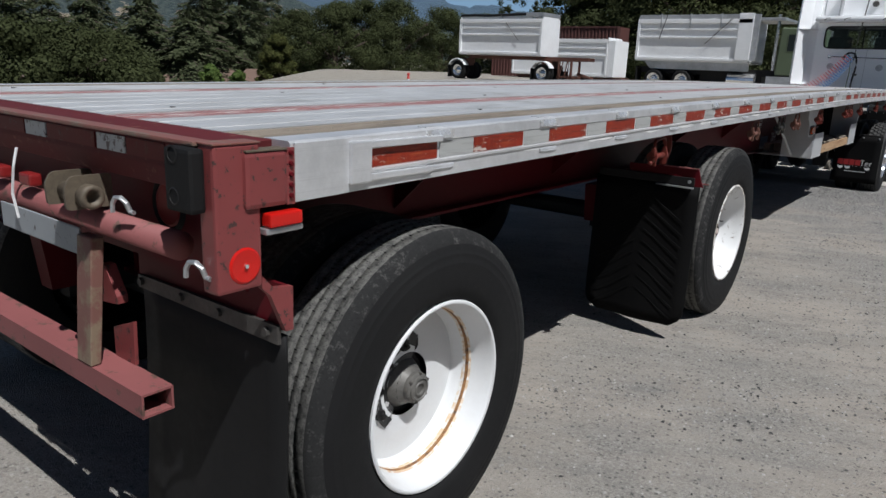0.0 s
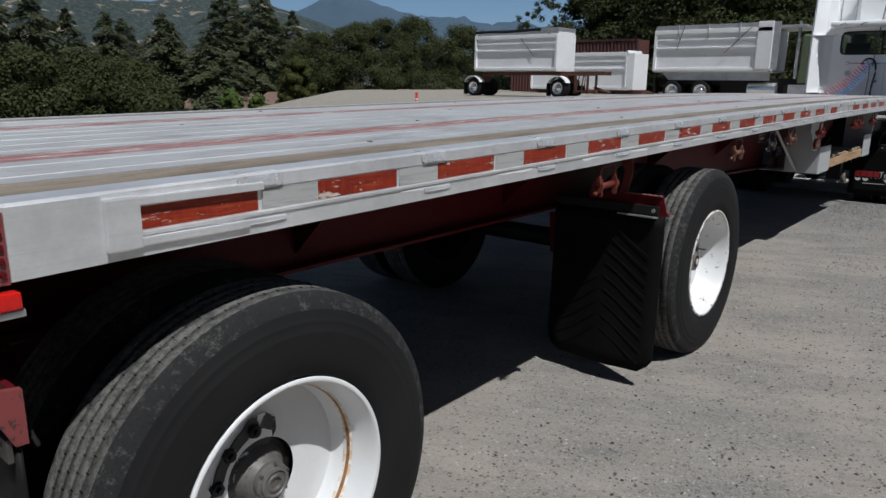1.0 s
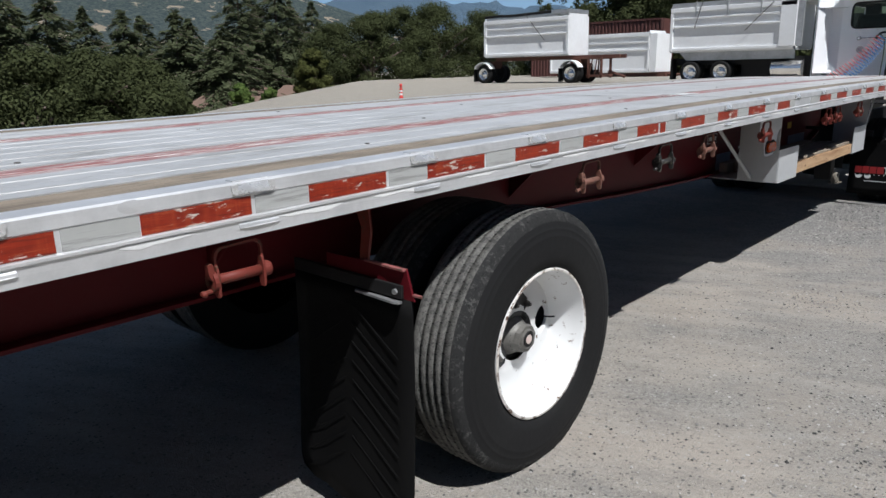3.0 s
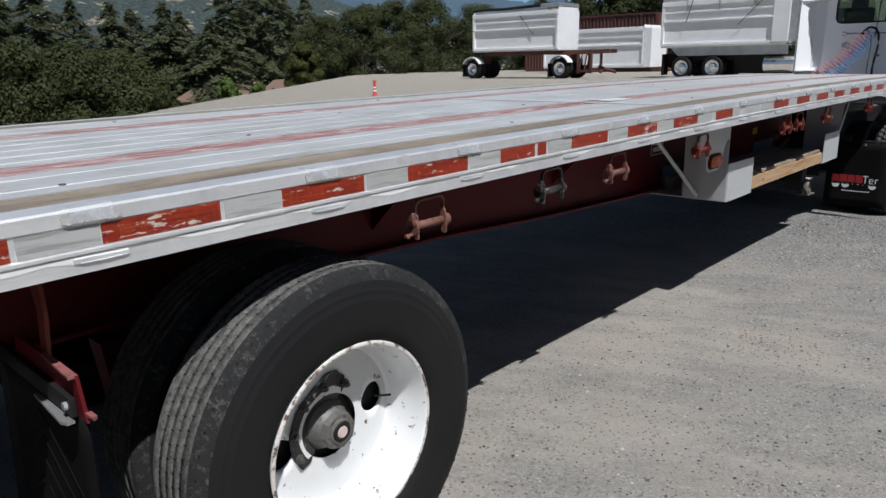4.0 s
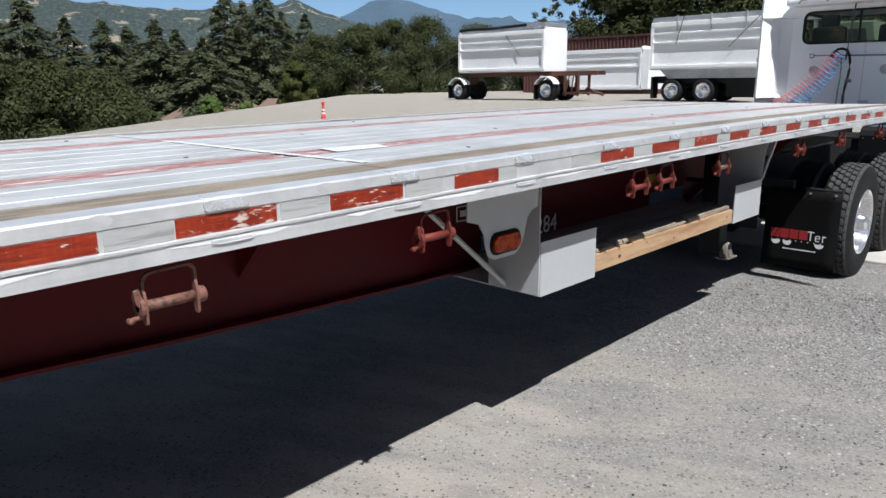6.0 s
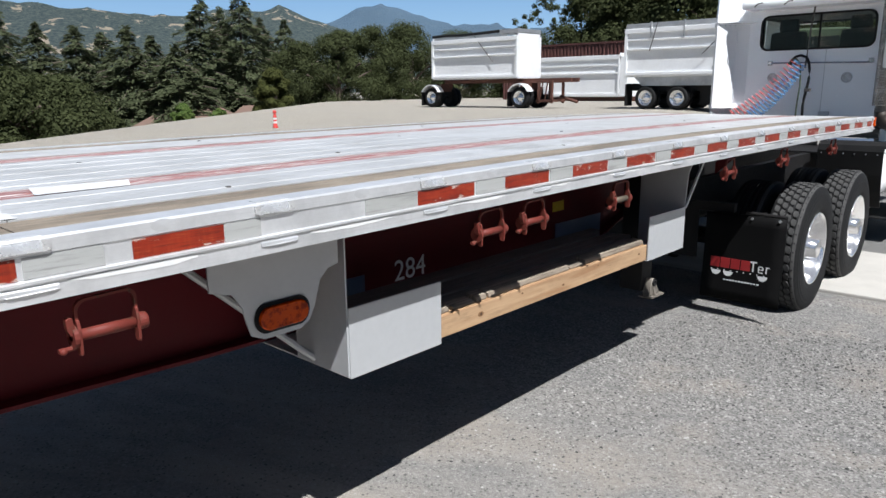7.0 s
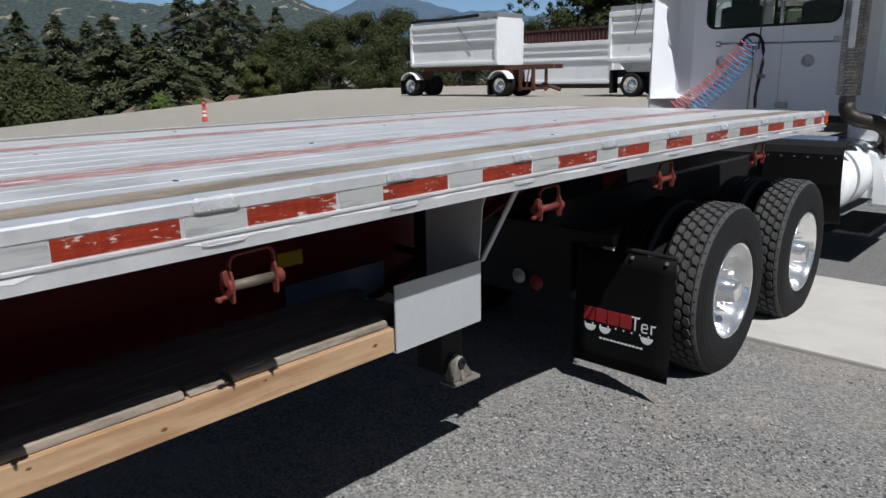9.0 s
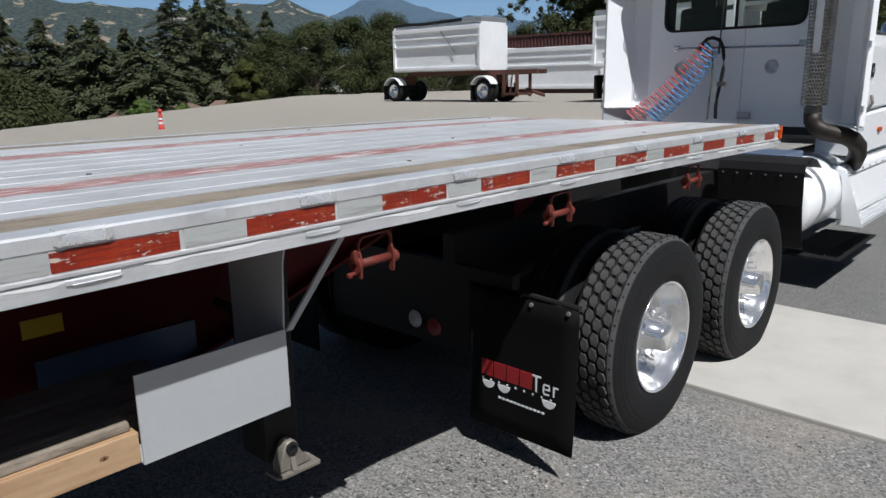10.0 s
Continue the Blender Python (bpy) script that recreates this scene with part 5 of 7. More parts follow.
for z in (1.238, 1.325):
    part("bolt_hole", turned_bm([(0.0, 0.020), (0.0015, 0.017), (0.0012, 0.015), (-0.012, 0.013), (-0.012, 0.0)], 16), BLACK_PAINT, rear).matrix_local = pose(-0.080, 0.0615, z, 0, 0, -90)
part("tail_lamp", turned_bm([(0.0, 0.0), (0.004, 0.05), (0.0, 0.058)], 28), LENS_RED_SHADED, rear, "round red tail lamp").matrix_local = pose(-0.355, 0.212, 1.160, 0, 0, -90)
part("tail_lamp_grommet", turned_bm([(0.0, 0.056), (0.008, 0.062), (0.0, 0.075)], 28), BLACK, rear).matrix_local = pose(-0.355, 0.212, 1.160, 0, 0, -90)
part("reflector", turned_bm([(0.0, 0.0), (0.003, 0.036), (0.0, 0.041), (-0.004, 0.041)], 28), LENS_RED, rear, "round red reflector").matrix_local = pose(0.001, 0.172, 1.084, 0, 0, 0)
part("reflector_screw", cyl_bm((0.0, 0.172, 1.084), (0.008, 0.172, 1.084), 0.005, seg=8), CHROME, rear)
part("marker_lamp", box_bm(-0.012, 0.022, 0.226, 0.318, 1.161, 1.193, bevel=0.006), LENS_RED, rear, "red side marker lamp")
part("marker_base", box_bm(-0.02, 0.014, 0.220, 0.324, 1.145, 1.159, bevel=0.003), GALV, rear)
for x in (-1.06, -0.865):
    part("sill_lamp", box_bm(x - 0.05, x + 0.02, 0.09, 0.125, 1.15, 1.185, bevel=0.008), LENS_RED_SHADED, rear, "small red lamp")
for x, z in ((-0.345, 1.176), (-0.052, 1.080)):
    part("hook", tube_bm([(x - 0.03, 0.08, z - 0.02), (x - 0.028, 0.08, z), (x - 0.018, 0.082, z + 0.016), (x, 0.086, z + 0.018), (x + 0.014, 0.092, z + 0.006), (x + 0.016, 0.098, z - 0.014), (x + 0.03, 0.10, z - 0.016)], 0.006, 6), GALV, rear, "grey steel rope hook")
for x in (-0.606, -0.506):
    part("hitch_plate", prism_bm(rounded([(0.03, 1.145), (0.145, 1.145), (0.145, 1.228), (0.045, 1.228), (0.028, 1.20)], 0.012, 3), "x", x, x + 0.009), HITCH, rear)
part("hitch_pin", turned_bm([(-0.12, 0.0), (-0.12, 0.024), (0.035, 0.024), (0.04, 0.030), (0.068, 0.030), (0.072, 0.026), (0.072, 0.017), (0.045, 0.015), (0.045, 0.0)], 20), HITCH, rear, "dull steel lock pin with a hollow end", True).matrix_local = Matrix.Translation((-0.53, 0.078, 1.178))
part("wire", tube_bm([(-0.93, 0.10, 1.25), (-0.925, 0.085, 1.20), (-0.94, 0.08, 1.12), (-0.93, 0.085, 1.05)], 0.004, 5), WHITE_PAINT, rear, "loose white wire")

# Dunnage rack between the axles and the landing gear.
rack = new("dunnage_rack")
rack.parent = trailer
tagged(rack, "grey aluminium side rack holding timber")
for y0, y1, z0, z1 in ((7.332, 7.79, 0.745, 0.998), (9.515, 9.98, 0.757, 1.011)):
    part("front_plate", box_bm(-0.206, -0.200, y0, y1, z0, z1), GREY_PLATE, rack)
    part("floor_plate", box_bm(-0.78, -0.206, y0, y1, z0, z0 + 0.006), GREY_PLATE, rack)
ze = deck_z(7.33) - 0.138
part("end_plate", prism_bm([(-0.206, ze), (-0.206, 0.75), (-0.50, 0.75), (-0.50, ze)], "y", 7.326, 7.332), GREY_PLATE, rack)
ze = deck_z(9.98) - 0.138
part("end_plate", prism_bm([(-0.206, 1.011), (-0.206, 0.757), (-0.50, 0.757), (-0.50, ze), (-0.16, ze), (-0.19, 1.22)], "y", 9.976, 9.982), GREY_PLATE, rack)
# Sky mirrored in these back plates is painted in as their blue.
part("back_plate", box_bm(-0.785, -0.780, 7.60, 7.905, 0.755, 0.90), BLUE_PLATE, rack)
part("back_plate", box_bm(-0.785, -0.780, 9.45, 9.98, 0.765, 0.91), BLUE_PLATE, rack)
part("strut", tube_bm([(-0.52, 6.86, 1.22), (-0.40, 7.33, 0.77)], 0.013, 8), GREY_PLATE, rack)
part("strut", prism_bm([(9.985, 1.0), (10.01, 1.0), (10.27, 1.30), (10.24, 1.30)], "x", -0.215, -0.205), GREY_PLATE, rack)
part("cross_angle", box_bm(-0.78, -0.32, 8.5, 8.54, 0.745, 0.757), GREY_PLATE, rack)
timber = tagged(part("timber_beam", box_bm(-0.248, -0.207, 7.795, 9.512, 0.764, 0.853, bevel=0.004), WOOD), "pale fir timber beam lying on edge in the rack", "timber")
for i, (y, z, r) in enumerate(((8.04, 0.805, 0.014), (8.33, 0.83, 0.006), (8.66, 0.80, 0.008), (8.98, 0.835, 0.006), (9.42, 0.815, 0.009))):
    part("knot", turned_bm([(0.0, 0.0), (0.0006, r * 0.5), (0.0, r)], 14), KNOT, timber).matrix_local = Matrix.Translation((-0.2068, y, z)) @ Matrix.Diagonal((1, 1.35, 0.8, 1))
    part("knot_core", turned_bm([(0.0, 0.0), (0.0006, r * 0.25), (0.0, r * 0.5)], 10), KNOT_CORE, timber).matrix_local = pose(-0.2060, y + 0.1 * r, z)
rnd = random.Random(5)
for i, (x, z, y0, y1, h) in enumerate(((-0.30, 0.765, 7.80, 9.50, 0.085), (-0.37, 0.765, 7.6, 9.6, 0.085), (-0.44, 0.765, 7.5, 9.7, 0.09), (-0.52, 0.765, 7.5, 9.7, 0.085), (-0.60, 0.765, 7.6, 9.6, 0.09), (-0.68, 0.765, 7.5, 9.75, 0.085))):
    tagged(part("dunnage_timber", box_bm(x - 0.033, x + 0.033, y0, y1, z, z + h, bevel=0.004), WOOD_DARK), "dirty dark timber lying in the rack", "timber", group="timbers in the rack")
# Notched grey strips laid along the timber's top.
for y0, y1, dz in ((7.80, 7.865, 0.0), (7.89, 8.02, -0.006), (8.035, 8.10, 0.006), (8.115, 8.735, 0.004), (8.75, 8.872, -0.008), (8.885, 9.50, 0.006)):
    tagged(part("batten", prism_bm([(-0.286, 0.8535), (-0.226, 0.8535), (-0.224, 0.862), (-0.230, 0.872 + dz), (-0.286, 0.882 + dz)], "y", y0, y1, 0.003), WOOD_OLD), "grey weathered batten laid on the timber", "timber", group="battens on the timber")

# Amber lamp on its plate.
lamp = new("turn_lamp")
lamp.parent = trailer
tagged(lamp, "amber oval side lamp on a grey plate")
zt = deck_z(7.0) - 0.138
out = [(6.83, zt), (7.29, zt), (7.29, 1.17)] + [(7.29 - 0.09 * math.sin(a) - 0.0, 1.17 - 0.09 * (1 - math.cos(a))) for a in (0.5, 1.0, 1.5)]
out += [(7.19, 1.05), (7.165, 1.005), (7.13, 0.985), (7.00, 0.985), (6.955, 1.005), (6.94, 1.05), (6.93, 1.10), (6.90, 1.145), (6.83, 1.165)]
part("plate", prism_bm(out, "x", -0.198, -0.192), GREY_PLATE, lamp)
oval = [(7.065 + 0.052 * (1 if math.cos(a) > 0 else -1) + 0.036 * math.cos(a), 1.05 + 0.036 * math.sin(a)) for a in (2 * math.pi * (k + 0.5) / 24 for k in range(24))]
big = [(7.065 + (y - 7.065) * 1.13, 1.05 + (z - 1.05) * 1.32) for y, z in oval]
part("grommet", prism_bm(big, "x", -0.192, -0.186), BLACK, lamp)
part("lens", prism_bm(oval, "x", -0.187, -0.172, 0.003), LENS_AMBER, lamp, "amber lens")

# Fleet number and a plain maker's plate, a yellow decal.
text_part("fleet_number", "284", 0.145, Matrix.Translation((-0.7925, 8.10, 0.825)) @ Matrix(((0, 0, 1, 0), (1, 0, 0, 0), (0, 1, 0, 0), (0, 0, 0, 1))), WHITE_PAINT, trailer, 0.0006, "white painted fleet number")
part("maker_plate", box_bm(-0.7935, -0.792, 7.42, 7.61, 1.0, 1.08), WHITE_PAINT, trailer, "white-edged maker's badge")
part("maker_plate_face", box_bm(-0.7925, -0.7905, 7.426, 7.604, 1.006, 1.074), OXIDE, trailer)
part("maker_plate_bar", box_bm(-0.7915, -0.7897, 7.445, 7.585, 1.024, 1.056), WHITE_PAINT, trailer)
part("decal", box_bm(-0.7935, -0.792, 9.43, 9.55, 0.985, 1.045), YELLOW, trailer, "small yellow decal")

# Landing gear.
for x in (-0.60, -1.99):
    part("landing_leg", box_bm(x - 0.06, x + 0.10, 10.06, 10.20, 0.40, 1.30, bevel=0.006), BLACK_PAINT, trailer)
    foot = part("landing_foot", prism_bm([(10.07, 0.372), (10.22, 0.372), (10.205, 0.39), (10.17, 0.42), (10.160, 0.462), (10.148, 0.482), (10.13, 0.488), (10.112, 0.482), (10.10, 0.462), (10.085, 0.40)], "x", x + 0.105, x + 0.155, 0.006), FOOT_STEEL, trailer, "dusty grey steel landing-gear foot")
    part("sole_plate", prism_bm(rounded([(x + 0.08, 10.055), (x + 0.175, 10.055), (x + 0.185, 10.24), (x + 0.08, 10.24)], 0.02, 3), "z", 0.362, 0.371), FOOT_STEEL, foot)
    part("side_rib", prism_bm([(x + 0.156, 0.372), (x + 0.175, 0.372), (x + 0.156, 0.43)], "y", 10.12, 10.14), FOOT_STEEL, foot)
    part("foot_eye", turned_bm([(0.0, 0.024), (0.010, 0.022), (0.010, 0.014), (0.002, 0.013), (0.002, 0.0)], 18), BLACK_PAINT, foot, "dark hollow pivot eye").matrix_local = Matrix.Translation((x + 0.155, 10.13, 0.457))
part("gear_shaft", cyl_bm((-1.99, 10.08, 0.95), (-0.35, 10.08, 0.95), 0.018, seg=8), BLACK_PAINT, trailer)
part("front_bulkhead", box_bm(-2.56, -0.02, 13.55, 13.62, deck_z(13.6) - 0.137, deck_z(13.6) - 0.04), ALU, trailer)
part("front_marker", box_bm(-0.012, 0.012, 13.662, 13.70, deck_z(13.6) - 0.09, deck_z(13.6) - 0.005, bevel=0.006), LENS_AMBER, trailer, "amber front marker lamp")
part("kingpin_plate", box_bm(-1.9, -0.7, 11.9, 13.4, 1.19, 1.205), OXIDE, trailer)

# ---- tractor ----
truck = thing("semi_tractor", "white semi tractor coupled to the trailer, seen from behind its cab", "truck", (0, 0, 0))
DZ = 0.405
d0 = wheel(truck, (-0.005, 12.20, DZ - 0.010), 0.537, 0.305, False, True, "drive_wheel")
copy_part(d0, truck, Matrix.Translation((-0.01, 13.57, DZ - 0.022)) @ pose(0, 0, 0, 17, 0, 0))
for ya in (12.135, 13.43):
    copy_part(d0, truck, Matrix.Translation((-2.49, ya, DZ)) @ pose(0, 0, 0, 0, 0, 180))
    part("axle_housing", cyl_bm((-2.3, ya, DZ), (-0.2, ya, DZ), 0.08, seg=16), BLACK_PAINT, truck)
    part("brake_chamber", cyl_bm((-0.62, ya - 0.32, DZ + 0.12), (-0.62, ya - 0.18, DZ + 0.12), 0.085, seg=18), GALV, truck)
for x in (-0.83, -1.70):
    part("frame_rail", box_bm(x - 0.04, x + 0.04, 11.4, 18.2, 0.72, 0.98), BLACK_PAINT, truck)
part("fifth_wheel", prism_bm(rounded([(-1.75, 12.3), (-0.78, 12.3), (-0.78, 13.3), (-1.75, 13.3)], 0.2), "z", 1.10, 1.19), GREASE, truck)
part("rear_lamp", turned_bm([(0, 0), (0.01, 0.04), (0, 0.05)], 20), GALV, truck).matrix_local = pose(-1.069, 11.38, 0.479, 0, 0, -90)
part("rear_lamp", turned_bm([(0, 0), (0.01, 0.04), (0, 0.05)], 20), LENS_RED_SHADED, truck, "red tail lamp").matrix_local = pose(-0.945, 11.40, 0.453, 0, 0, -90)
part("cross_bar", box_bm(-1.9, -0.42, 11.40, 11.46, 0.76, 0.83), BLACK_PAINT, truck)
part("lamp_panel", box_bm(-1.80, -0.70, 11.402, 11.42, 0.36, 0.76), BLACK_PAINT, truck)
for ya in (12.2, 13.57):
    part("differential", turned_bm([(-0.16, 0.09), (-0.14, 0.18), (-0.07, 0.26), (0.05, 0.27), (0.12, 0.20), (0.15, 0.09)], 24), BLACK_PAINT, truck, smooth=True).matrix_local = Matrix.Translation((-1.26, ya, DZ))
part("drive_shaft", cyl_bm((-1.26, 12.4, DZ + 0.06), (-1.26, 15.6, DZ + 0.28), 0.055, seg=14), BLACK_PAINT, truck)
for x in (-1.05, -1.48):
    part("air_tank", cyl_bm((x, 14.0, 0.60), (x, 15.0, 0.60), 0.13, seg=18), BLACK_PAINT, truck)

# Mud flap with a plain drawn emblem.
tf = new("mud_flap")
tf.parent = truck
tagged(tf, "black mud flap with a red and white emblem")
bm = bmesh.new()
g = [[bm.verts.new((-0.60 + 0.60 * i / 6, 11.33 - 0.03 * (j / 8) ** 2, 0.765 - 0.685 * j / 8)) for j in range(9)] for i in range(7)]
for i in range(6):
    for j in range(8):
        bm.faces.new((g[i][j], g[i + 1][j], g[i + 1][j + 1], g[i][j + 1]))
sh = part("sheet", bm, FLAP_RUBBER, tf, smooth=True)
sh.modifiers.new("thick", "SOLIDIFY").thickness = 0.008
part("hanger", tube_bm([(-0.30, 11.335, 0.785), (0.0, 11.335, 0.775)], 0.013, 8), BLACK_PAINT, tf)
for x in (-0.25, -0.05):
    part("bolt", cyl_bm((x, 11.315, 0.745), (x, 11.33, 0.745), 0.010, seg=8), GALV, tf)


def flap_y(z):
    return 11.33 - 0.03 * ((0.765 - z) / 0.685) ** 2 - 0.0085


def emblem(x0, x1, z0, z1, material, name="emblem_bar"):
    y = flap_y((z0 + z1) / 2)
    part(name, box_bm(x0, x1, y - 0.002, y + 0.003, z0, z1), material, tf)


for k in range(4):
    emblem(-0.537 + k * 0.078, -0.467 + k * 0.078, 0.335, 0.415, RED_PAINT)
for x0, x1, z0, z1 in ((-0.214, -0.205, 0.335, 0.415), (-0.235, -0.184, 0.406, 0.415), (-0.172, -0.164, 0.341, 0.380), (-0.166, -0.138, 0.379, 0.386), (-0.164, -0.136, 0.358, 0.364), (-0.166, -0.136, 0.334, 0.341), (-0.140, -0.133, 0.358, 0.380), (-0.116, -0.108, 0.335, 0.386), (-0.108, -0.088, 0.378, 0.386)):
    emblem(x0, x1, z0, z1, WHITE_PAINT)
for k in range(9):
    emblem(-0.53 + k * 0.05, -0.522 + k * 0.05, 0.314, 0.322, WHITE_PAINT, "emblem_dash")
for x in (-0.49, -0.395, -0.135):
    half = [(x + 0.037 * math.cos(a), 0.310 + 0.037 * math.sin(a)) for a in (math.pi + math.pi * k / 12 for k in range(13))]
    part("emblem_half_disc", prism_bm(half, "y", flap_y(0.29) - 0.002, flap_y(0.29) + 0.003), WHITE_PAINT, tf)
for k in range(12):
    emblem(-0.425 + k * 0.023, -0.409 + k * 0.023, 0.238, 0.248, WHITE_PAINT, "emblem_dash")

# Cab.
CB = 15.67
cab = new("cab")
cab.parent = truck
tagged(cab, "white painted cab with rear window")
XL, XR = -1.95, -0.14
WALL_Z0, WALL_Z1 = 1.295, 2.67
# Rear wall built round the window opening.
wx0, wx1, wz0, wz1 = -1.80, -0.50, 2.185, 2.60
for a in ((XL, wx0, WALL_Z0, WALL_Z1), (wx1, XR, WALL_Z0, WALL_Z1), (wx0, wx1, WALL_Z0, wz0), (wx0, wx1, wz1, WALL_Z1)):
    part("rear_wall", box_bm(a[0], a[1], CB, CB + 0.05, a[2], a[3]), WHITE_CAB, cab)
part("wall_seam", box_bm(-1.015, -1.007, CB - 0.0015, CB, WALL_Z0, wz0), GREY_PLATE, cab)


def window_ring(grow, r):
    return rounded([(wx0 - grow, wz0 - grow), (wx1 + grow, wz0 - grow), (wx1 + grow, wz1 + grow), (wx0 - grow, wz1 + grow)], r, 8)


def ring_bm(outer, inner, y0, y1):
    bm = bmesh.new()
    o1, o2, i1, i2 = ([bm.verts.new((x, y, z)) for x, z in pts] for pts, y in ((outer, y0), (outer, y1), (inner, y0), (inner, y1)))
    n = len(outer)
    for k in range(n):
        j = (k + 1) % n
        bm.faces.new((o1[k], o1[j], i1[j], i1[k]))
        bm.faces.new((o1[k], o2[k], o2[j], o1[j]))
        bm.faces.new((i1[k], i1[j], i2[j], i2[k]))
        bm.faces.new((o2[k], o2[j], i2[j], i2[k]))
    return bm


win = part("window", ring_bm(window_ring(0.012, 0.12), window_ring(-0.012, 0.10), CB - 0.012, CB + 0.03), BLACK, cab, "black rubber seal of the rounded rear window")
# White metal fills the square corners outside the rounded seal.
for sx, cx in ((1, wx0), (-1, wx1)):
    for sz, cz in ((1, wz0), (-1, wz1)):
        arc = [(cx + sx * (0.11 - 0.11 * math.sin(a)), cz + sz * (0.11 - 0.11 * math.cos(a))) for a in (math.pi / 2 * k / 6 for k in range(7))]
        part("window_corner", prism_bm([(cx, cz), *arc], "y", CB + 0.002, CB + 0.048), WHITE_CAB, cab)
part("pane", prism_bm(window_ring(-0.010, 0.10), "y", CB + 0.015, CB + 0.020), PANE, win, "tinted glass").visible_shadow = False
part("window_bar", box_bm(-1.12, -1.10, CB + 0.005, CB + 0.03, wz0, wz1), BLACK, win)
for x in (-1.55, -0.72):
    part("seat_back", box_bm(x - 0.22, x + 0.22, CB + 0.22, CB + 0.36, 1.7, 2.42, bevel=0.06), DARK_TRIM, cab, "dark cab seat")
    part("head_rest", box_bm(x - 0.12, x + 0.12, CB + 0.24, CB + 0.33, 2.40, 2.58, bevel=0.04), DARK_TRIM, cab)
# Side walls and front with their window openings, dark lining inside.
for sx, s in ((XL, 1), (XR, -1)):
    for a in ((CB + 0.05, 17.3, WALL_Z0, 2.10), (CB + 0.05, 16.15, 2.10, 2.67), (17.2, 17.3, 2.10, 2.67), (16.15, 17.2, 2.60, 2.67)):
        part("side_wall", box_bm(sx - 0.02, sx + 0.02, *a), WHITE_CAB, cab)
        part("side_lining", box_bm(sx + s * 0.021, sx + s * 0.03, a[0] + 0.002, a[1] - 0.002, a[2] + 0.002, a[3] - 0.002), DARK_TRIM, cab)
for a in ((XL, XR, WALL_Z0, 2.12), (XL, XL + 0.08, 2.12, 2.67), (XR - 0.08, XR, 2.12, 2.67), (XL + 0.08, XR - 0.08, 2.62, 2.67), (-1.08, -1.02, 2.12, 2.62)):
    part("front_wall", box_bm(a[0], a[1], 17.302, 17.34, a[2], a[3]), DARK_TRIM, cab)
part("dashboard", box_bm(XL + 0.04, XR - 0.04, 16.9, 17.28, 1.7, 2.16, bevel=0.05), DARK_TRIM, cab)
part("ceiling_lining", box_bm(XL + 0.04, XR - 0.04, CB + 0.06, 17.28, 2.645, 2.66), DARK_TRIM, cab)
part("floor", box_bm(XL, XR, CB + 0.052, 17.3, 1.22, 1.293), DARK_TRIM, cab)
part("roof", box_bm(XL - 0.02, XR + 0.02, 15.335, 17.34, 2.672, 2.785, bevel=0.045), WHITE_CAB, cab, "white rounded roof eave")
# Roof wind deflector: open at the back, its panel set in between two cheeks.
part("deflector_panel", box_bm(XL + 0.02, XR - 0.02, 16.02, 16.06, 2.795, 3.9), WHITE_CAB, cab, "white panel of the roof wind deflector")
for x in (-1.62, -0.55):
    part("deflector_stay", box_bm(x - 0.012, x + 0.012, 15.72, 16.02, 2.795, 3.3), GALV, cab)
part("roof_horn", turned_bm([(0.0, 0.0), (0.01, 0.05), (0.0, 0.06), (-0.16, 0.05)], 20), GREASE, cab, "round dark fitting behind the deflector").matrix_local = pose(-1.05, 15.98, 3.05, 0, 0, -90)
for k, x in enumerate((-1.75, -1.40, -0.75)):
    part("roof_clip", tube_bm([(x - 0.05, 15.33, 2.70), (x, 15.31, 2.735), (x + 0.05, 15.33, 2.74)], 0.008, 6), GREASE, cab)

# Side extenders: a flared outer sheet, then a narrow corner strip to the cab wall.


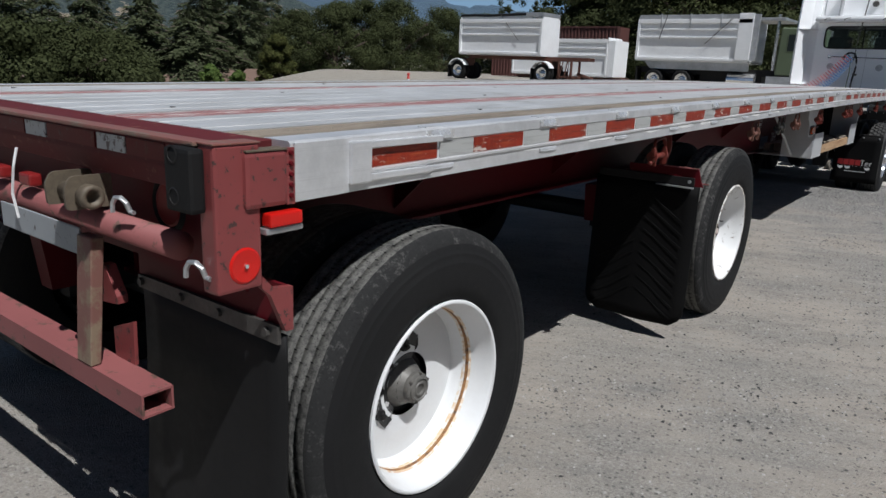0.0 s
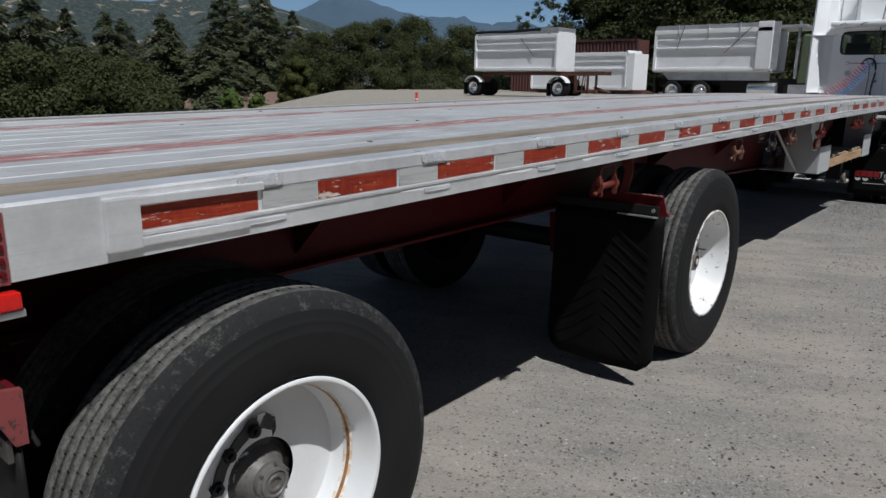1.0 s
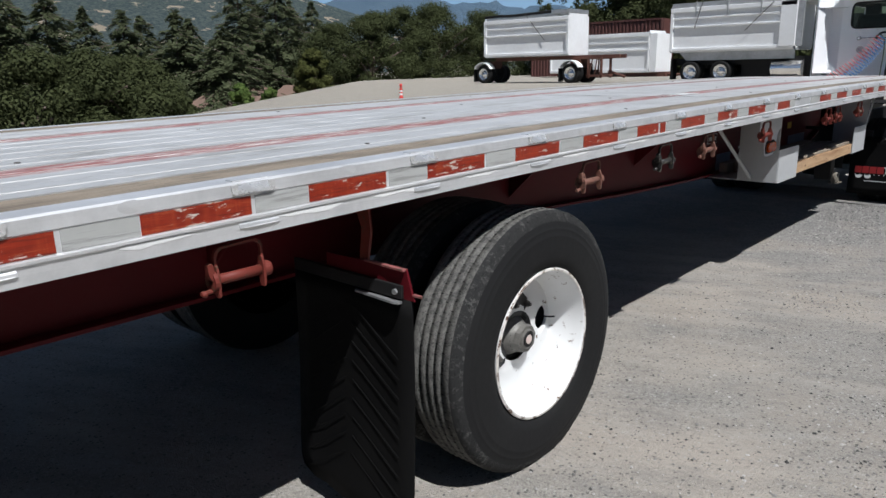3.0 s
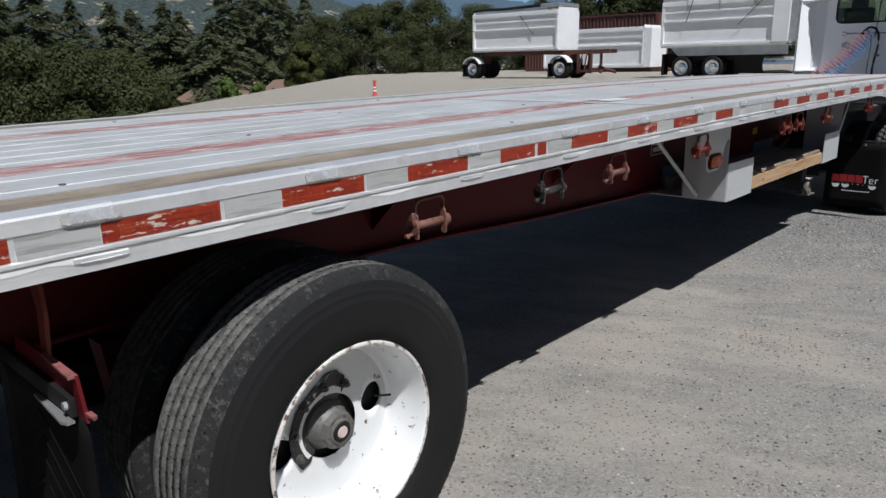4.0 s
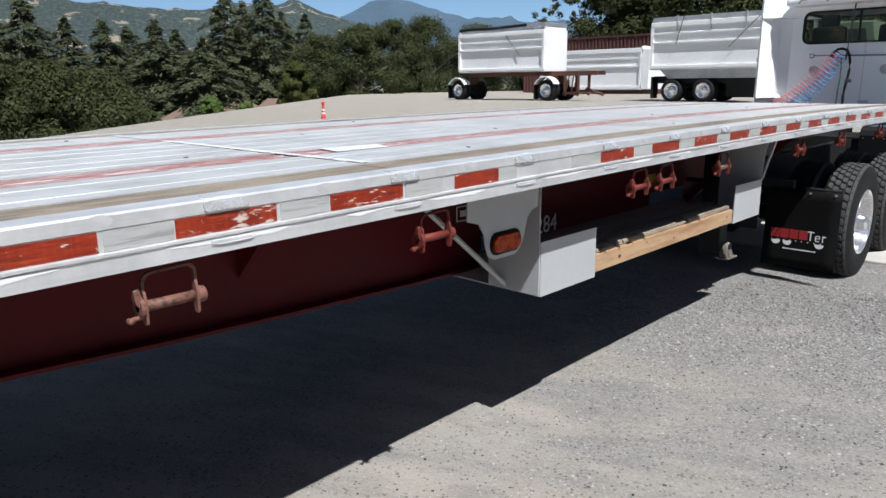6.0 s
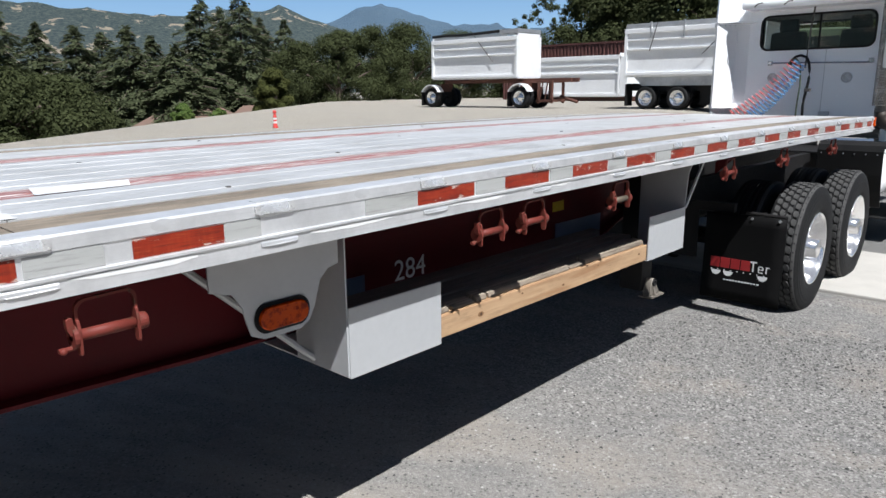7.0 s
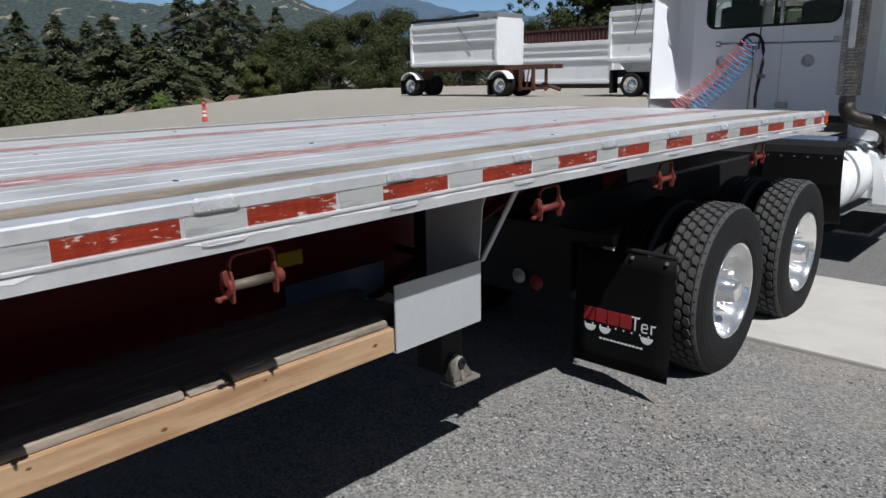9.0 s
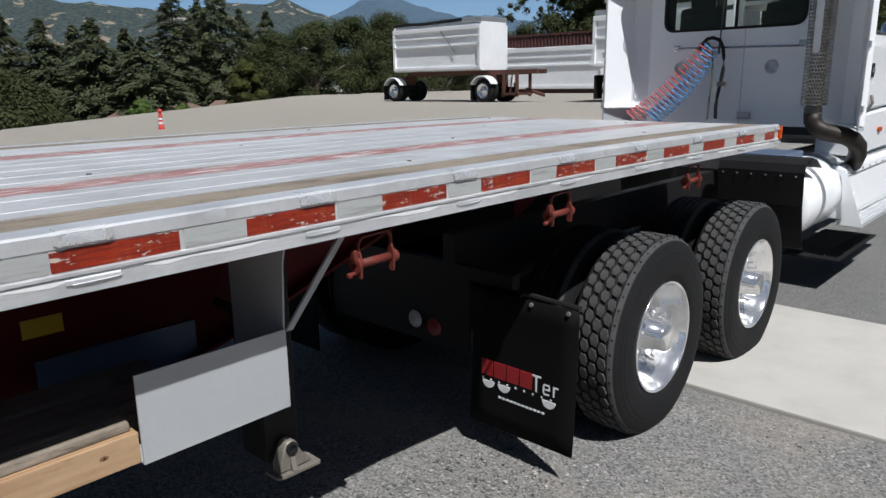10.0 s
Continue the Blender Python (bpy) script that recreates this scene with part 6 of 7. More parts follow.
def extender(s, x_wall, spread, z0):
    e = new("side_extender")
    e.parent = truck
    tagged(e, "white cab side extender with a riveted top gusset")
    pts = [(x_wall + s * spread, 15.29), (x_wall + s * 0.125, 15.585), (x_wall, CB + 0.002)]
    back = [(x_wall, CB + 0.05), (x_wall + s * 0.15, 15.64), (x_wall + s * (spread + 0.035), 15.33)]
    part("outer_panel", prism_bm([pts[0], pts[1], back[1], back[2]], "z", z0, 2.53), WHITE_CAB, e)
    part("corner_strip", prism_bm([pts[1], pts[2], back[0], back[1]], "z", 1.30, 2.53), WHITE_CAB, e)
    # A rolled bead where the two sheets meet, and the bent lower flange.
    part("bead", tube_bm([(pts[1][0] - s * 0.002, pts[1][1] - 0.008, z) for z in (z0 + 0.02, 1.7, 1.95, 2.2, 2.5)], 0.008, 8), WHITE_CAB, e)
    part("lower_flange", prism_bm([pts[0], pts[1], pts[2], (pts[2][0] - s * 0.10, 15.60), (pts[1][0] - s * 0.05, 15.50), (pts[0][0] - s * 0.02, 15.27)], "z", z0 - 0.012, z0 - 0.002), WHITE_CAB, e)
    part("lower_skirt", prism_bm([pts[0], pts[1], back[1], back[2]], "z", 1.30, z0 - 0.014), GREY_PLATE, e)
    part("top_gusset", prism_bm([(pts[0][0] - s * 0.01, 15.285), (pts[1][0] - s * 0.06, 15.50), (pts[2][0] - s * 0.10, CB), (x_wall, CB), back[1], back[2]], "z", 2.532, 2.548), WHITE_CAB, e)
    for k in range(4):
        f = 0.15 + 0.23 * k
        x, y = pts[0][0] + (pts[1][0] - pts[0][0]) * f, pts[0][1] + (pts[1][1] - pts[0][1]) * f
        part("rivet", cyl_bm((x, y - 0.004, 2.505), (x, y + 0.01, 2.505), 0.007, seg=8), GALV, e)
    lo = [(*p, 2.55) for p in (*pts, *back)]
    bm = bmesh.new()
    a = [bm.verts.new(p) for p in lo]
    b = [bm.verts.new((p[0] - s * 0.03, p[1] + 0.05, 3.9)) for p in lo]
    n = len(a)
    for k in range(n):
        bm.faces.new((a[k], a[(k + 1) % n], b[(k + 1) % n], b[k]))
    bm.faces.new(a[::-1])
    bm.faces.new(b)
    part("upper_cheek", bm, WHITE_CAB, e)
    part("cheek_side", box_bm(min(x_wall, x_wall + s * 0.05), max(x_wall, x_wall + s * 0.05), 15.72, 17.0, 2.80, 3.9), WHITE_CAB, e)
    part("edge_trim", box_bm(pts[0][0] - 0.006, pts[0][0] + 0.006, 15.274, 15.288, 1.30, 2.53), GALV, e, "grey rubber edge")
    for z in (1.45, 1.95, 2.48):
        part("edge_hinge", box_bm(pts[0][0] + s * 0.004, pts[0][0] + s * 0.024, 15.27, 15.30, z, z + 0.05), GALV, e)
    return e


extender(-1, XL, 0.288, 1.465)
extender(1, XR, 0.225, 1.34)
# Grab rail, round vent, lamp.
part("grab_rail", tube_bm([(-1.655, CB, 2.025), (-1.655, CB - 0.05, 2.02), (-1.63, CB - 0.06, 2.02), (-0.53, CB - 0.06, 2.00), (-0.505, CB - 0.05, 2.00), (-0.505, CB, 2.00)], 0.011, 8), CHROME, cab, "chrome grab rail")
for x in (-1.655, -0.505):
    part("rail_foot", box_bm(x - 0.03, x + 0.03, CB - 0.03, CB, 1.99, 2.05, bevel=0.008), CHROME, cab)
vent = part("round_vent", turned_bm([(0.004, 0.0), (0.006, 0.03), (0.004, 0.036), (0.014, 0.043), (0.016, 0.055), (0.010, 0.060), (0.0, 0.064)], 28), GALV, cab, "round grey vent cap")
vent.matrix_local = pose(-0.755, CB, 1.828, 0, 0, -90)
like(vent, "round_vent", cab, pose(-1.62, CB, 1.835, 0, 0, -90))
part("glad_hand", box_bm(-1.02, -0.90, CB - 0.05, CB, 1.36, 1.42, bevel=0.01), GALV, cab, "small grey hose coupling")
# Exhaust stack with a drilled shield.
stack = new("exhaust_stack")
stack.parent = truck
tagged(stack, "upright exhaust stack with a drilled dull metal shield")
sx, sy = -0.28, 15.35
part("pipe", cyl_bm((sx, sy, 1.42), (sx, sy, 4.2), 0.062, seg=20), GREASE, stack)
bm = bmesh.new()
rows, segs = 130, 56
vs = [[bm.verts.new((sx + 0.102 * math.cos(2 * math.pi * k / segs), sy + 0.102 * math.sin(2 * math.pi * k / segs), 1.5 + 1.9 * j / rows)) for k in range(segs)] for j in range(rows + 1)]
for j in range(rows):
    for k in range(segs):
        if j % 2 == 1 and k % 2 == (j // 2) % 2:
            continue
        bm.faces.new((vs[j][k], vs[j][(k + 1) % segs], vs[j + 1][(k + 1) % segs], vs[j + 1][k]))
shield = part("heat_shield", bm, STACK_METAL, stack, smooth=True)
part("clamp", cyl_bm((sx, sy, 1.40), (sx, sy, 1.48), 0.07, seg=20), GREASE, stack)
part("elbow", tube_bm([(sx, sy, 1.43), (sx + 0.005, sy, 1.37), (sx + 0.04, sy + 0.005, 1.315), (sx + 0.10, sy + 0.01, 1.28), (sx + 0.18, sy + 0.02, 1.265), (sx + 0.25, sy + 0.05, 1.25), (sx + 0.30, sy + 0.11, 1.215), (sx + 0.32, sy + 0.20, 1.16), (sx + 0.30, sy + 0.32, 1.08), (sx + 0.25, sy + 0.42, 0.98)], 0.072, 16), SOOT, stack, "dark sooty exhaust elbow", True)
part("bracket", box_bm(sx - 0.02, sx + 0.02, sy, CB, 1.55, 1.60), GALV, stack)
part("slot_plate", prism_bm(rounded([(-0.028, 1.92), (0.028, 1.92), (0.028, 2.8), (-0.028, 2.8)], 0.027, 6), "y", -0.108, -0.103), GALV, stack, "pale slotted strip of the shield").matrix_local = Matrix.Translation((sx + 0.005, sy, 0.0))
# Coiled air lines.


def coil(x_off, material, label):
    bm = bmesh.new()
    a, b = Vector((-1.87 + 1.6 * x_off, 15.38, 1.36)), Vector((-1.28 + x_off * 0.35, 15.54, 2.02))
    mid = (a + b) / 2 + Vector((0.07, -0.02, -0.10))
    pts = []
    turns, per = 18, 18
    for k in range(turns * per + 1):
        t = k / (turns * per)
        c = (1 - t) ** 2 * a + 2 * t * (1 - t) * mid + t * t * b
        ang = 2 * math.pi * k / per
        pts.append(c + Vector((0.060 * math.cos(ang), 0.066 * math.sin(ang), -0.052 * math.cos(ang))))
    add_tube(bm, pts, 0.0062, 6)
    return part("air_hose_coil", bm, material, truck, label, True)


coil(-0.07, HOSE_RED, "red coiled air hose")
coil(0.07, HOSE_BLUE, "blue coiled air hose")
part("hose_rod", tube_bm([(-1.20, 15.55, 1.95), (-1.18, 15.55, 2.4), (-1.12, 15.57, 3.1)], 0.012, 6), GREASE, truck, "brown spring rod that carries the hoses")
part("electric_cable", tube_bm([(-1.37, 15.55, 1.99), (-1.355, 15.54, 2.05), (-1.31, 15.53, 2.09), (-1.25, 15.52, 2.10), (-1.19, 15.53, 2.075), (-1.155, 15.53, 2.01), (-1.14, 15.53, 1.92), (-1.137, 15.53, 1.82), (-1.15, 15.525, 1.70), (-1.165, 15.51, 1.58), (-1.17, 15.50, 1.48), (-1.165, 15.50, 1.36)], 0.017, 8), BLACK, truck, "black trailer cable")
part("electric_cable", tube_bm([(-1.40, 15.55, 2.0), (-1.36, 15.53, 2.055), (-1.30, 15.52, 2.06), (-1.255, 15.53, 2.0), (-1.24, 15.53, 1.88), (-1.235, 15.53, 1.72), (-1.245, 15.525, 1.55), (-1.25, 15.52, 1.35)], 0.010, 6), GREEN_CAB, truck)
part("hose_hanger", box_bm(-1.17, -1.10, 15.48, 15.54, 1.66, 1.70, bevel=0.005), GREASE, truck)
# Quarter fender, tank, steps, hood side.
fp = [(14.75, 1.06), (14.62, 1.125), (14.50, 1.15), (14.41, 1.145), (14.355, 1.11), (14.335, 1.05), (14.34, 1.00), (14.36, 0.80), (14.41, 0.62), (14.47, 0.46)]
fo = fp + [(y + 0.012, z - 0.012) for y, z in fp[::-1]]
fend = part("fender", prism_bm(fo, "x", -0.64, -0.01), BLACK, truck, "black plastic quarter fender")
for k in range(6):
    x = -0.60 + 0.107 * k
    part("fender_bolt", cyl_bm((x, 14.331, 1.02), (x, 14.345, 1.02), 0.0065, seg=8), GALV, truck)
# Black sheet added to keep the gap below the cab dark, hiding the road.
part("deck_plate", box_bm(-1.95, -0.33, 14.62, 15.66, 0.985, 1.0), BLACK_PAINT, truck, "black sheet added behind the cab to hide the road")
part("step_board", box_bm(-0.72, -0.30, 14.85, 15.30, 1.0, 1.125, bevel=0.02), BLUE_PLATE, truck, "dark blue box behind the cab")
tank = new("fuel_tank")
tank.parent = truck
tagged(tank, "white cylindrical fuel tank with grey straps")
bm = bmesh.new()
add_turned(bm, [(0.0, 0.0), (-0.02, 0.24), (0.0, 0.285), (0.04, 0.305), (1.22, 0.305), (1.26, 0.285), (1.28, 0.0)], 44)
part("shell", bm, WHITE_CAB, tank, smooth=True)
for y in (0.30, 0.88):
    part("strap", turned_bm([(y, 0.306), (y, 0.314), (y + 0.06, 0.314), (y + 0.06, 0.306)], 44), GALV, tank)
tank.matrix_local = pose(-0.31, 14.56, 0.77, 0, 0, 90)
copy_part(tank, truck, pose(-2.18, 14.56, 0.77, 0, 0, 90))
like(fend, "fender", truck, Matrix.Translation((-1.84, 0, 0)))
for ya in (11.33,):
    part("far_mud_flap", box_bm(-2.49, -1.89, ya - 0.004, ya + 0.004, 0.09, 0.765), FLAP_RUBBER, truck, "black rubber mud flap")
part("battery_box", box_bm(-2.35, -1.86, 15.95, 17.2, 0.35, 1.0, bevel=0.02), BLACK_PAINT, truck)
part("cross_brace", box_bm(-1.95, -0.55, 10.10, 10.14, 0.55, 0.62), BLACK_PAINT, trailer)
part("suspension_beam", prism_bm([(12.0, 0.30), (13.75, 0.30), (13.6, 0.62), (12.15, 0.62)], "x", -1.62, -1.54), BLACK_PAINT, truck)
part("tank_step", box_bm(-0.42, 0.04, 15.36, 16.7, 0.185, 0.20), BLACK, truck, "black open tread step")
for k in range(7):
    part("step_slat", box_bm(-0.10 + 0.018 * k, -0.094 + 0.018 * k, 15.42, 16.64, 0.20, 0.208), BLACK_PAINT, truck)
part("step_box", prism_bm([(-0.60, 0.545), (0.03, 0.545), (0.045, 0.60), (-0.015, 0.96), (-0.05, 0.995), (-0.60, 1.01)], "y", 15.42, 17.7, 0.008), WHITE_CAB, truck, "white side step housing")
part("step_gusset", prism_bm([(0.02, 0.50), (0.17, 0.50), (0.17, 0.53), (0.03, 0.92), (-0.02, 0.98)], "y", 15.405, 15.418), WHITE_CAB, truck)
part("box_seam", tube_bm([(0.0, 15.43, 0.905), (0.0, 17.6, 0.915)], 0.006, 6), GALV, truck)
for k in range(9):
    y = 15.55 + 0.24 * k
    part("box_rivet", cyl_bm((-0.005, y, 0.93), (0.006, y, 0.93), 0.009, seg=8), GALV, truck)
for k in range(4):
    x = -0.30 + 0.075 * k
    part("box_rib", box_bm(x - 0.012, x + 0.012, 15.46, 17.6, 0.998, 1.012, bevel=0.003), ALU, truck, "ribbed aluminium strip")
part("step_tread", box_bm(-0.02, 0.17, 15.42, 17.5, 0.485, 0.525, bevel=0.006), ALU, truck, "ribbed aluminium step")
for k in range(5):
    x = 0.015 + 0.033 * k
    part("tread_rib", box_bm(x - 0.010, x + 0.010, 15.43, 17.48, 0.525, 0.534, bevel=0.003), ALU, truck)
part("lower_cab_side", prism_bm([(15.75, 1.05), (17.6, 1.05), (17.6, 1.45), (15.75, 1.40)], "x", -0.35, -0.03, 0.02), WHITE_CAB, truck)
part("side_marker", prism_bm(rounded([(16.52, 1.22), (16.64, 1.22), (16.64, 1.26), (16.52, 1.26)], 0.018, 3), "x", -0.030, -0.012), LENS_AMBER, truck, "amber side marker")
part("door_latch", tube_bm([(-0.03, 16.02, 1.42), (0.0, 16.06, 1.50), (-0.02, 16.1, 1.56)], 0.014, 6), GREASE, truck)
part("hood", prism_bm([(17.36, 1.0), (19.3, 0.95), (19.3, 1.65), (17.36, 1.95)], "x", -2.1, -0.2, 0.06), WHITE_CAB, truck, "white long hood")
part("cowl_side", prism_bm([(15.80, 1.42), (17.3, 1.47), (17.3, 1.90), (16.6, 1.98), (15.95, 2.02), (15.80, 1.9)], "x", -0.119, -0.03, 0.03), WHITE_CAB, truck, "white rounded cab flank")
part("cowl_lamp", box_bm(-0.03, -0.018, 15.98, 16.10, 1.72, 1.84, bevel=0.01), BLACK, truck, "black side lamp housing")
part("cowl_lamp_lens", cyl_bm((-0.018, 16.045, 1.775), (-0.008, 16.045, 1.775), 0.026, seg=14), CHROME, truck)
part("air_cleaner", turned_bm([(0.0, 0.0), (0.0, 0.16), (0.02, 0.19), (0.06, 0.19), (0.07, 0.175), (0.10, 0.175), (0.11, 0.19), (0.30, 0.19), (0.31, 0.175), (0.34, 0.175), (0.35, 0.19), (0.62, 0.19), (0.66, 0.15), (0.66, 0.0)], 32), CHROME, truck, "chrome ribbed air cleaner", True).matrix_local = pose(-0.13, 17.55, 1.62, 0, -90, 0)

# ---- vehicles and things in the yard ----


def small_wheel(parent, at, R=0.5, far=False):
    """A dual wheel that faces the yard's front, or its back when far."""
    w = new("wheel")
    w.parent = parent
    w.matrix_local = Matrix.Translation(at) @ pose(0, 0, 0, 0, 0, 90 if far else -90)
    prof = [(-0.02, 0.30), (0.0, 0.38), (-0.015, R - 0.02), (-0.04, R), (-0.24, R), (-0.27, R - 0.03), (-0.27, 0.30)]
    t = part("tyre", turned_bm(prof, 32), RUBBER, w, smooth=True)
    like(t, "tyre", w, Matrix.Translation((-0.31, 0, 0)))
    part("rim", turned_bm([(-0.02, 0.31), (-0.015, 0.285), (-0.10, 0.265), (-0.13, 0.20), (-0.06, 0.11), (-0.02, 0.09), (-0.02, 0.0)], 28), ALU_POLISH, w, "polished rim", True)
    for k in range(10):
        a = 2 * math.pi * k / 10
        part("hand_hole", cyl_bm((-0.11, 0.165 * math.cos(a), 0.165 * math.sin(a)), (-0.092, 0.165 * math.cos(a), 0.165 * math.sin(a)), 0.026, seg=8), BLACK_PAINT, w)
    part("inner_drum", turned_bm([(-0.20, 0.0), (-0.20, 0.29), (-0.57, 0.29), (-0.57, 0.0)], 24), BLACK_PAINT, w)
    return w


def ribbed_side(parent, x0, x1, y, z0, z1, face):
    """A dump body's side sheet with its pressed ledges and end posts; face is the side's outward y."""
    part("side_sheet", box_bm(x0, x1, min(y, y - face * 0.05), max(y, y - face * 0.05), z0, z1), WHITE_BODY, parent)
    h = z1 - z0
    for a, b, d in ((0.90, 1.0, 0.10), (0.74, 0.78, 0.07), (0.54, 0.58, 0.09), (0.0, 0.07, 0.08)):
        ya, yb = sorted((y, y + face * d))
        part("ledge", prism_bm([(ya if face < 0 else ya, z0 + h * a), (yb, z0 + h * a), (yb, z0 + h * b), (ya, z0 + h * b)], "x", x0, x1, 0.01), WHITE_BODY, parent)
    for x in (x0, x1 - 0.12):
        ya, yb = sorted((y, y + face * 0.09))
        part("end_post", box_bm(x, x + 0.12, ya, yb, z0, z1), WHITE_BODY, parent)


def dump_body(parent, x0, x1, y0, y1, z0, z1, tarp=True):
    ribbed_side(parent, x0, x1, y0, z0, z1, -1)
    ribbed_side(parent, x0, x1, y1, z0, z1, 1)
    for x in (x0, x1 - 0.06):
        part("end_panel", box_bm(x, x + 0.06, y0, y1, z0 - 0.05, z1 + 0.12, bevel=0.01), WHITE_BODY, parent)
    part("body_floor", box_bm(x0, x1, y0, y1, z0 - 0.06, z0), WHITE_BODY, parent)
    if tarp:
        part("tarp_housing", box_bm(x1 - 1.05, x1 + 0.015, y0 - 0.03, y1 + 0.03, z1 + 0.125, z1 + 0.31, bevel=0.02), GALV, parent, "grey tarpaulin housing")
        part("tarp_curtain", box_bm(x0 + 0.05, x1 - 0.7, y0 + 0.06, y0 + 0.09, z1, z1 + 0.16), GALV, parent, "grey mesh side board")
        part("tarp_roll", tube_bm([(x0 - 0.02, y0 + 0.07, z1 + 0.20), (x0 + 0.9, y0 + 0.07, z1 + 0.22), (x0 + 2.0, y0 + 0.07, z1 + 0.19), (x1 - 1.6, y0 + 0.07, z1 + 0.24), (x1 - 0.5, y0 + 0.07, z1 + 0.27)], 0.07, 8), BLACK, parent, "rolled black tarpaulin")
        part("tarp_arm", tube_bm([(x1 - 1.4, y0 - 0.08, z0 + 0.7), (x1 - 2.6, y0 - 0.08, z1 + 0.2)], 0.016, 6), GREASE, parent)


YZ = 0.88
dt = thing("dump_trailer", "white ribbed dump trailer on a rusty brown chassis", "trailer", (0, 0, YZ - 0.88))
dump_body(dt, -23.35, -18.05, 32.2, 33.9, 2.27, 4.08)
for y in (32.85, 33.45):
    part("chassis_beam", box_bm(-23.1, -15.6, y - 0.06, y + 0.06, 2.02, 2.2), BROWN_STEEL, dt)
for x in (-23.45, -17.95):
    small_wheel(dt, (x, 32.15, 1.35), 0.475)
    small_wheel(dt, (x + 0.05, 33.95, 1.35), 0.475, True)
    part("axle", cyl_bm((x, 32.3, 1.35), (x, 33.8, 1.35), 0.08, seg=12), BLACK_PAINT, dt)
    arc = [(x + 0.62 * math.cos(a), 1.38 + 0.60 * math.sin(a)) for a in (math.radians(25 + 13 * k) for k in range(11))]
    arc += [(x + 0.58 * math.cos(a), 1.38 + 0.56 * math.sin(a)) for a in (math.radians(155 - 13 * k) for k in range(11))]
    part("fender", prism_bm(arc, "y", 32.05, 32.5), WHITE_BODY, dt, "white rounded fender")
    part("mud_flap", box_bm(x - 0.62, x - 0.60, 32.1, 32.55, 0.95, 1.6), BLACK, dt)
    part("bogie", box_bm(x - 0.3, x + 0.3, 32.65, 33.45, 1.62, 2.02), BROWN_STEEL, dt)
part("turntable", box_bm(-18.6, -16.5, 32.7, 33.6, 2.0, 2.1, bevel=0.01), BROWN_STEEL, dt)
for x, y in ((-17.15, 32.6), (-16.45, 32.6), (-17.15, 33.5), (-16.45, 33.5)):
    part("drawbar_post", box_bm(x - 0.05, x + 0.05, y - 0.05, y + 0.05, 1.1, 2.02), BROWN_STEEL, dt)
part("drawbar_sill", box_bm(-17.25, -16.35, 32.55, 33.55, 1.16, 1.26), BROWN_STEEL, dt)
part("spring_cover", box_bm(-16.9, -16.7, 32.58, 32.72, 1.5, 1.95, bevel=0.01), WHITE_BODY, dt)
part("drawbar", tube_bm([(-16.3, 33.05, 1.4), (-15.4, 33.05, 1.15)], 0.07, 8), BROWN_STEEL, dt)
for k in range(3):
    part("drawbar_brace", tube_bm([(-17.1 + 0.3 * k, 32.56, 1.2), (-16.9 + 0.25 * k, 32.56, 2.05)], 0.03, 6), BROWN_STEEL, dt)

lt = thing("dump_trailer", "white low dump trailer standing behind the others", "trailer")
dump_body(lt, -31.0, -22.62, 49.8, 52.2, 1.22, 3.95, False)
part("front_panel", box_bm(-22.60, -22.05, 49.8, 52.2, 1.2, 3.85, bevel=0.02), WHITE_BODY, lt)
part("chassis_beam", box_bm(-30.6, -21.5, 50.2, 51.6, 0.86, 1.16), BROWN_STEEL, lt)
part("drawbar", tube_bm([(-21.6, 50.6, 1.0), (-19.2, 50.6, 0.98)], 0.09, 8), BROWN_STEEL, lt)

tr = thing("dump_truck", "white tandem-axle dump truck with a dull green cab", "truck")
dump_body(tr, -13.35, -8.02, 33.35, 35.75, 2.24, 4.10, False)
part("cab_guard", box_bm(-8.1, -6.7, 33.45, 35.65, 4.02, 4.16, bevel=0.03), GALV, tr, "grey steel cab guard")
part("top_rail", box_bm(-13.3, -8.0, 33.30, 33.38, 4.10, 4.30, bevel=0.01), GALV, tr, "grey top board with stakes")
for x in (-12.2, -10.8, -9.4):
    part("board_stake", box_bm(x - 0.03, x + 0.03, 33.24, 33.30, 3.7, 4.34), GALV, tr)
part("front_corner", box_bm(-8.62, -7.98, 33.25, 33.35, 2.3, 4.34, bevel=0.02), WHITE_BODY, tr)
part("front_corner_post", box_bm(-7.98, -7.72, 33.30, 33.45, 2.3, 4.30, bevel=0.02), GALV, tr)
part("tarp_arm", tube_bm([(-10.0, 33.22, 3.0), (-8.9, 33.22, 4.1)], 0.016, 6), GREASE, tr)
part("tarp_arm", tube_bm([(-12.2, 33.22, 3.2), (-11.9, 33.22, 4.3)], 0.016, 6), GREASE, tr)
part("skirt", prism_bm([(-13.0, 2.22), (-8.0, 2.22), (-8.0, 1.82), (-12.6, 1.82)], "y", 33.5, 33.56), GALV, tr)
part("gear_case", box_bm(-10.3, -7.5, 33.95, 35.2, 1.05, 1.75, bevel=0.05), BLACK_PAINT, tr)
for y in (33.9, 35.2):
    part("chassis_beam", box_bm(-13.4, -3.6, y - 0.06, y + 0.06, 1.62, 1.92), BLACK_PAINT, tr)
for x in (-12.36, -10.98, -4.4):
    small_wheel(tr, (x, 33.35, 1.33), 0.455)
    small_wheel(tr, (x, 35.75, 1.33), 0.455, True)
    part("axle", cyl_bm((x, 33.5, 1.38), (x, 35.6, 1.38), 0.1, seg=10), BLACK_PAINT, tr)
part("tank", cyl_bm((-8.9, 33.75, 1.42), (-7.7, 33.75, 1.42), 0.32, seg=24), ALU_POLISH, tr, "polished fuel tank")
part("tool_box", box_bm(-7.2, -5.9, 33.5, 34.0, 1.15, 1.65, bevel=0.02), GALV, tr)
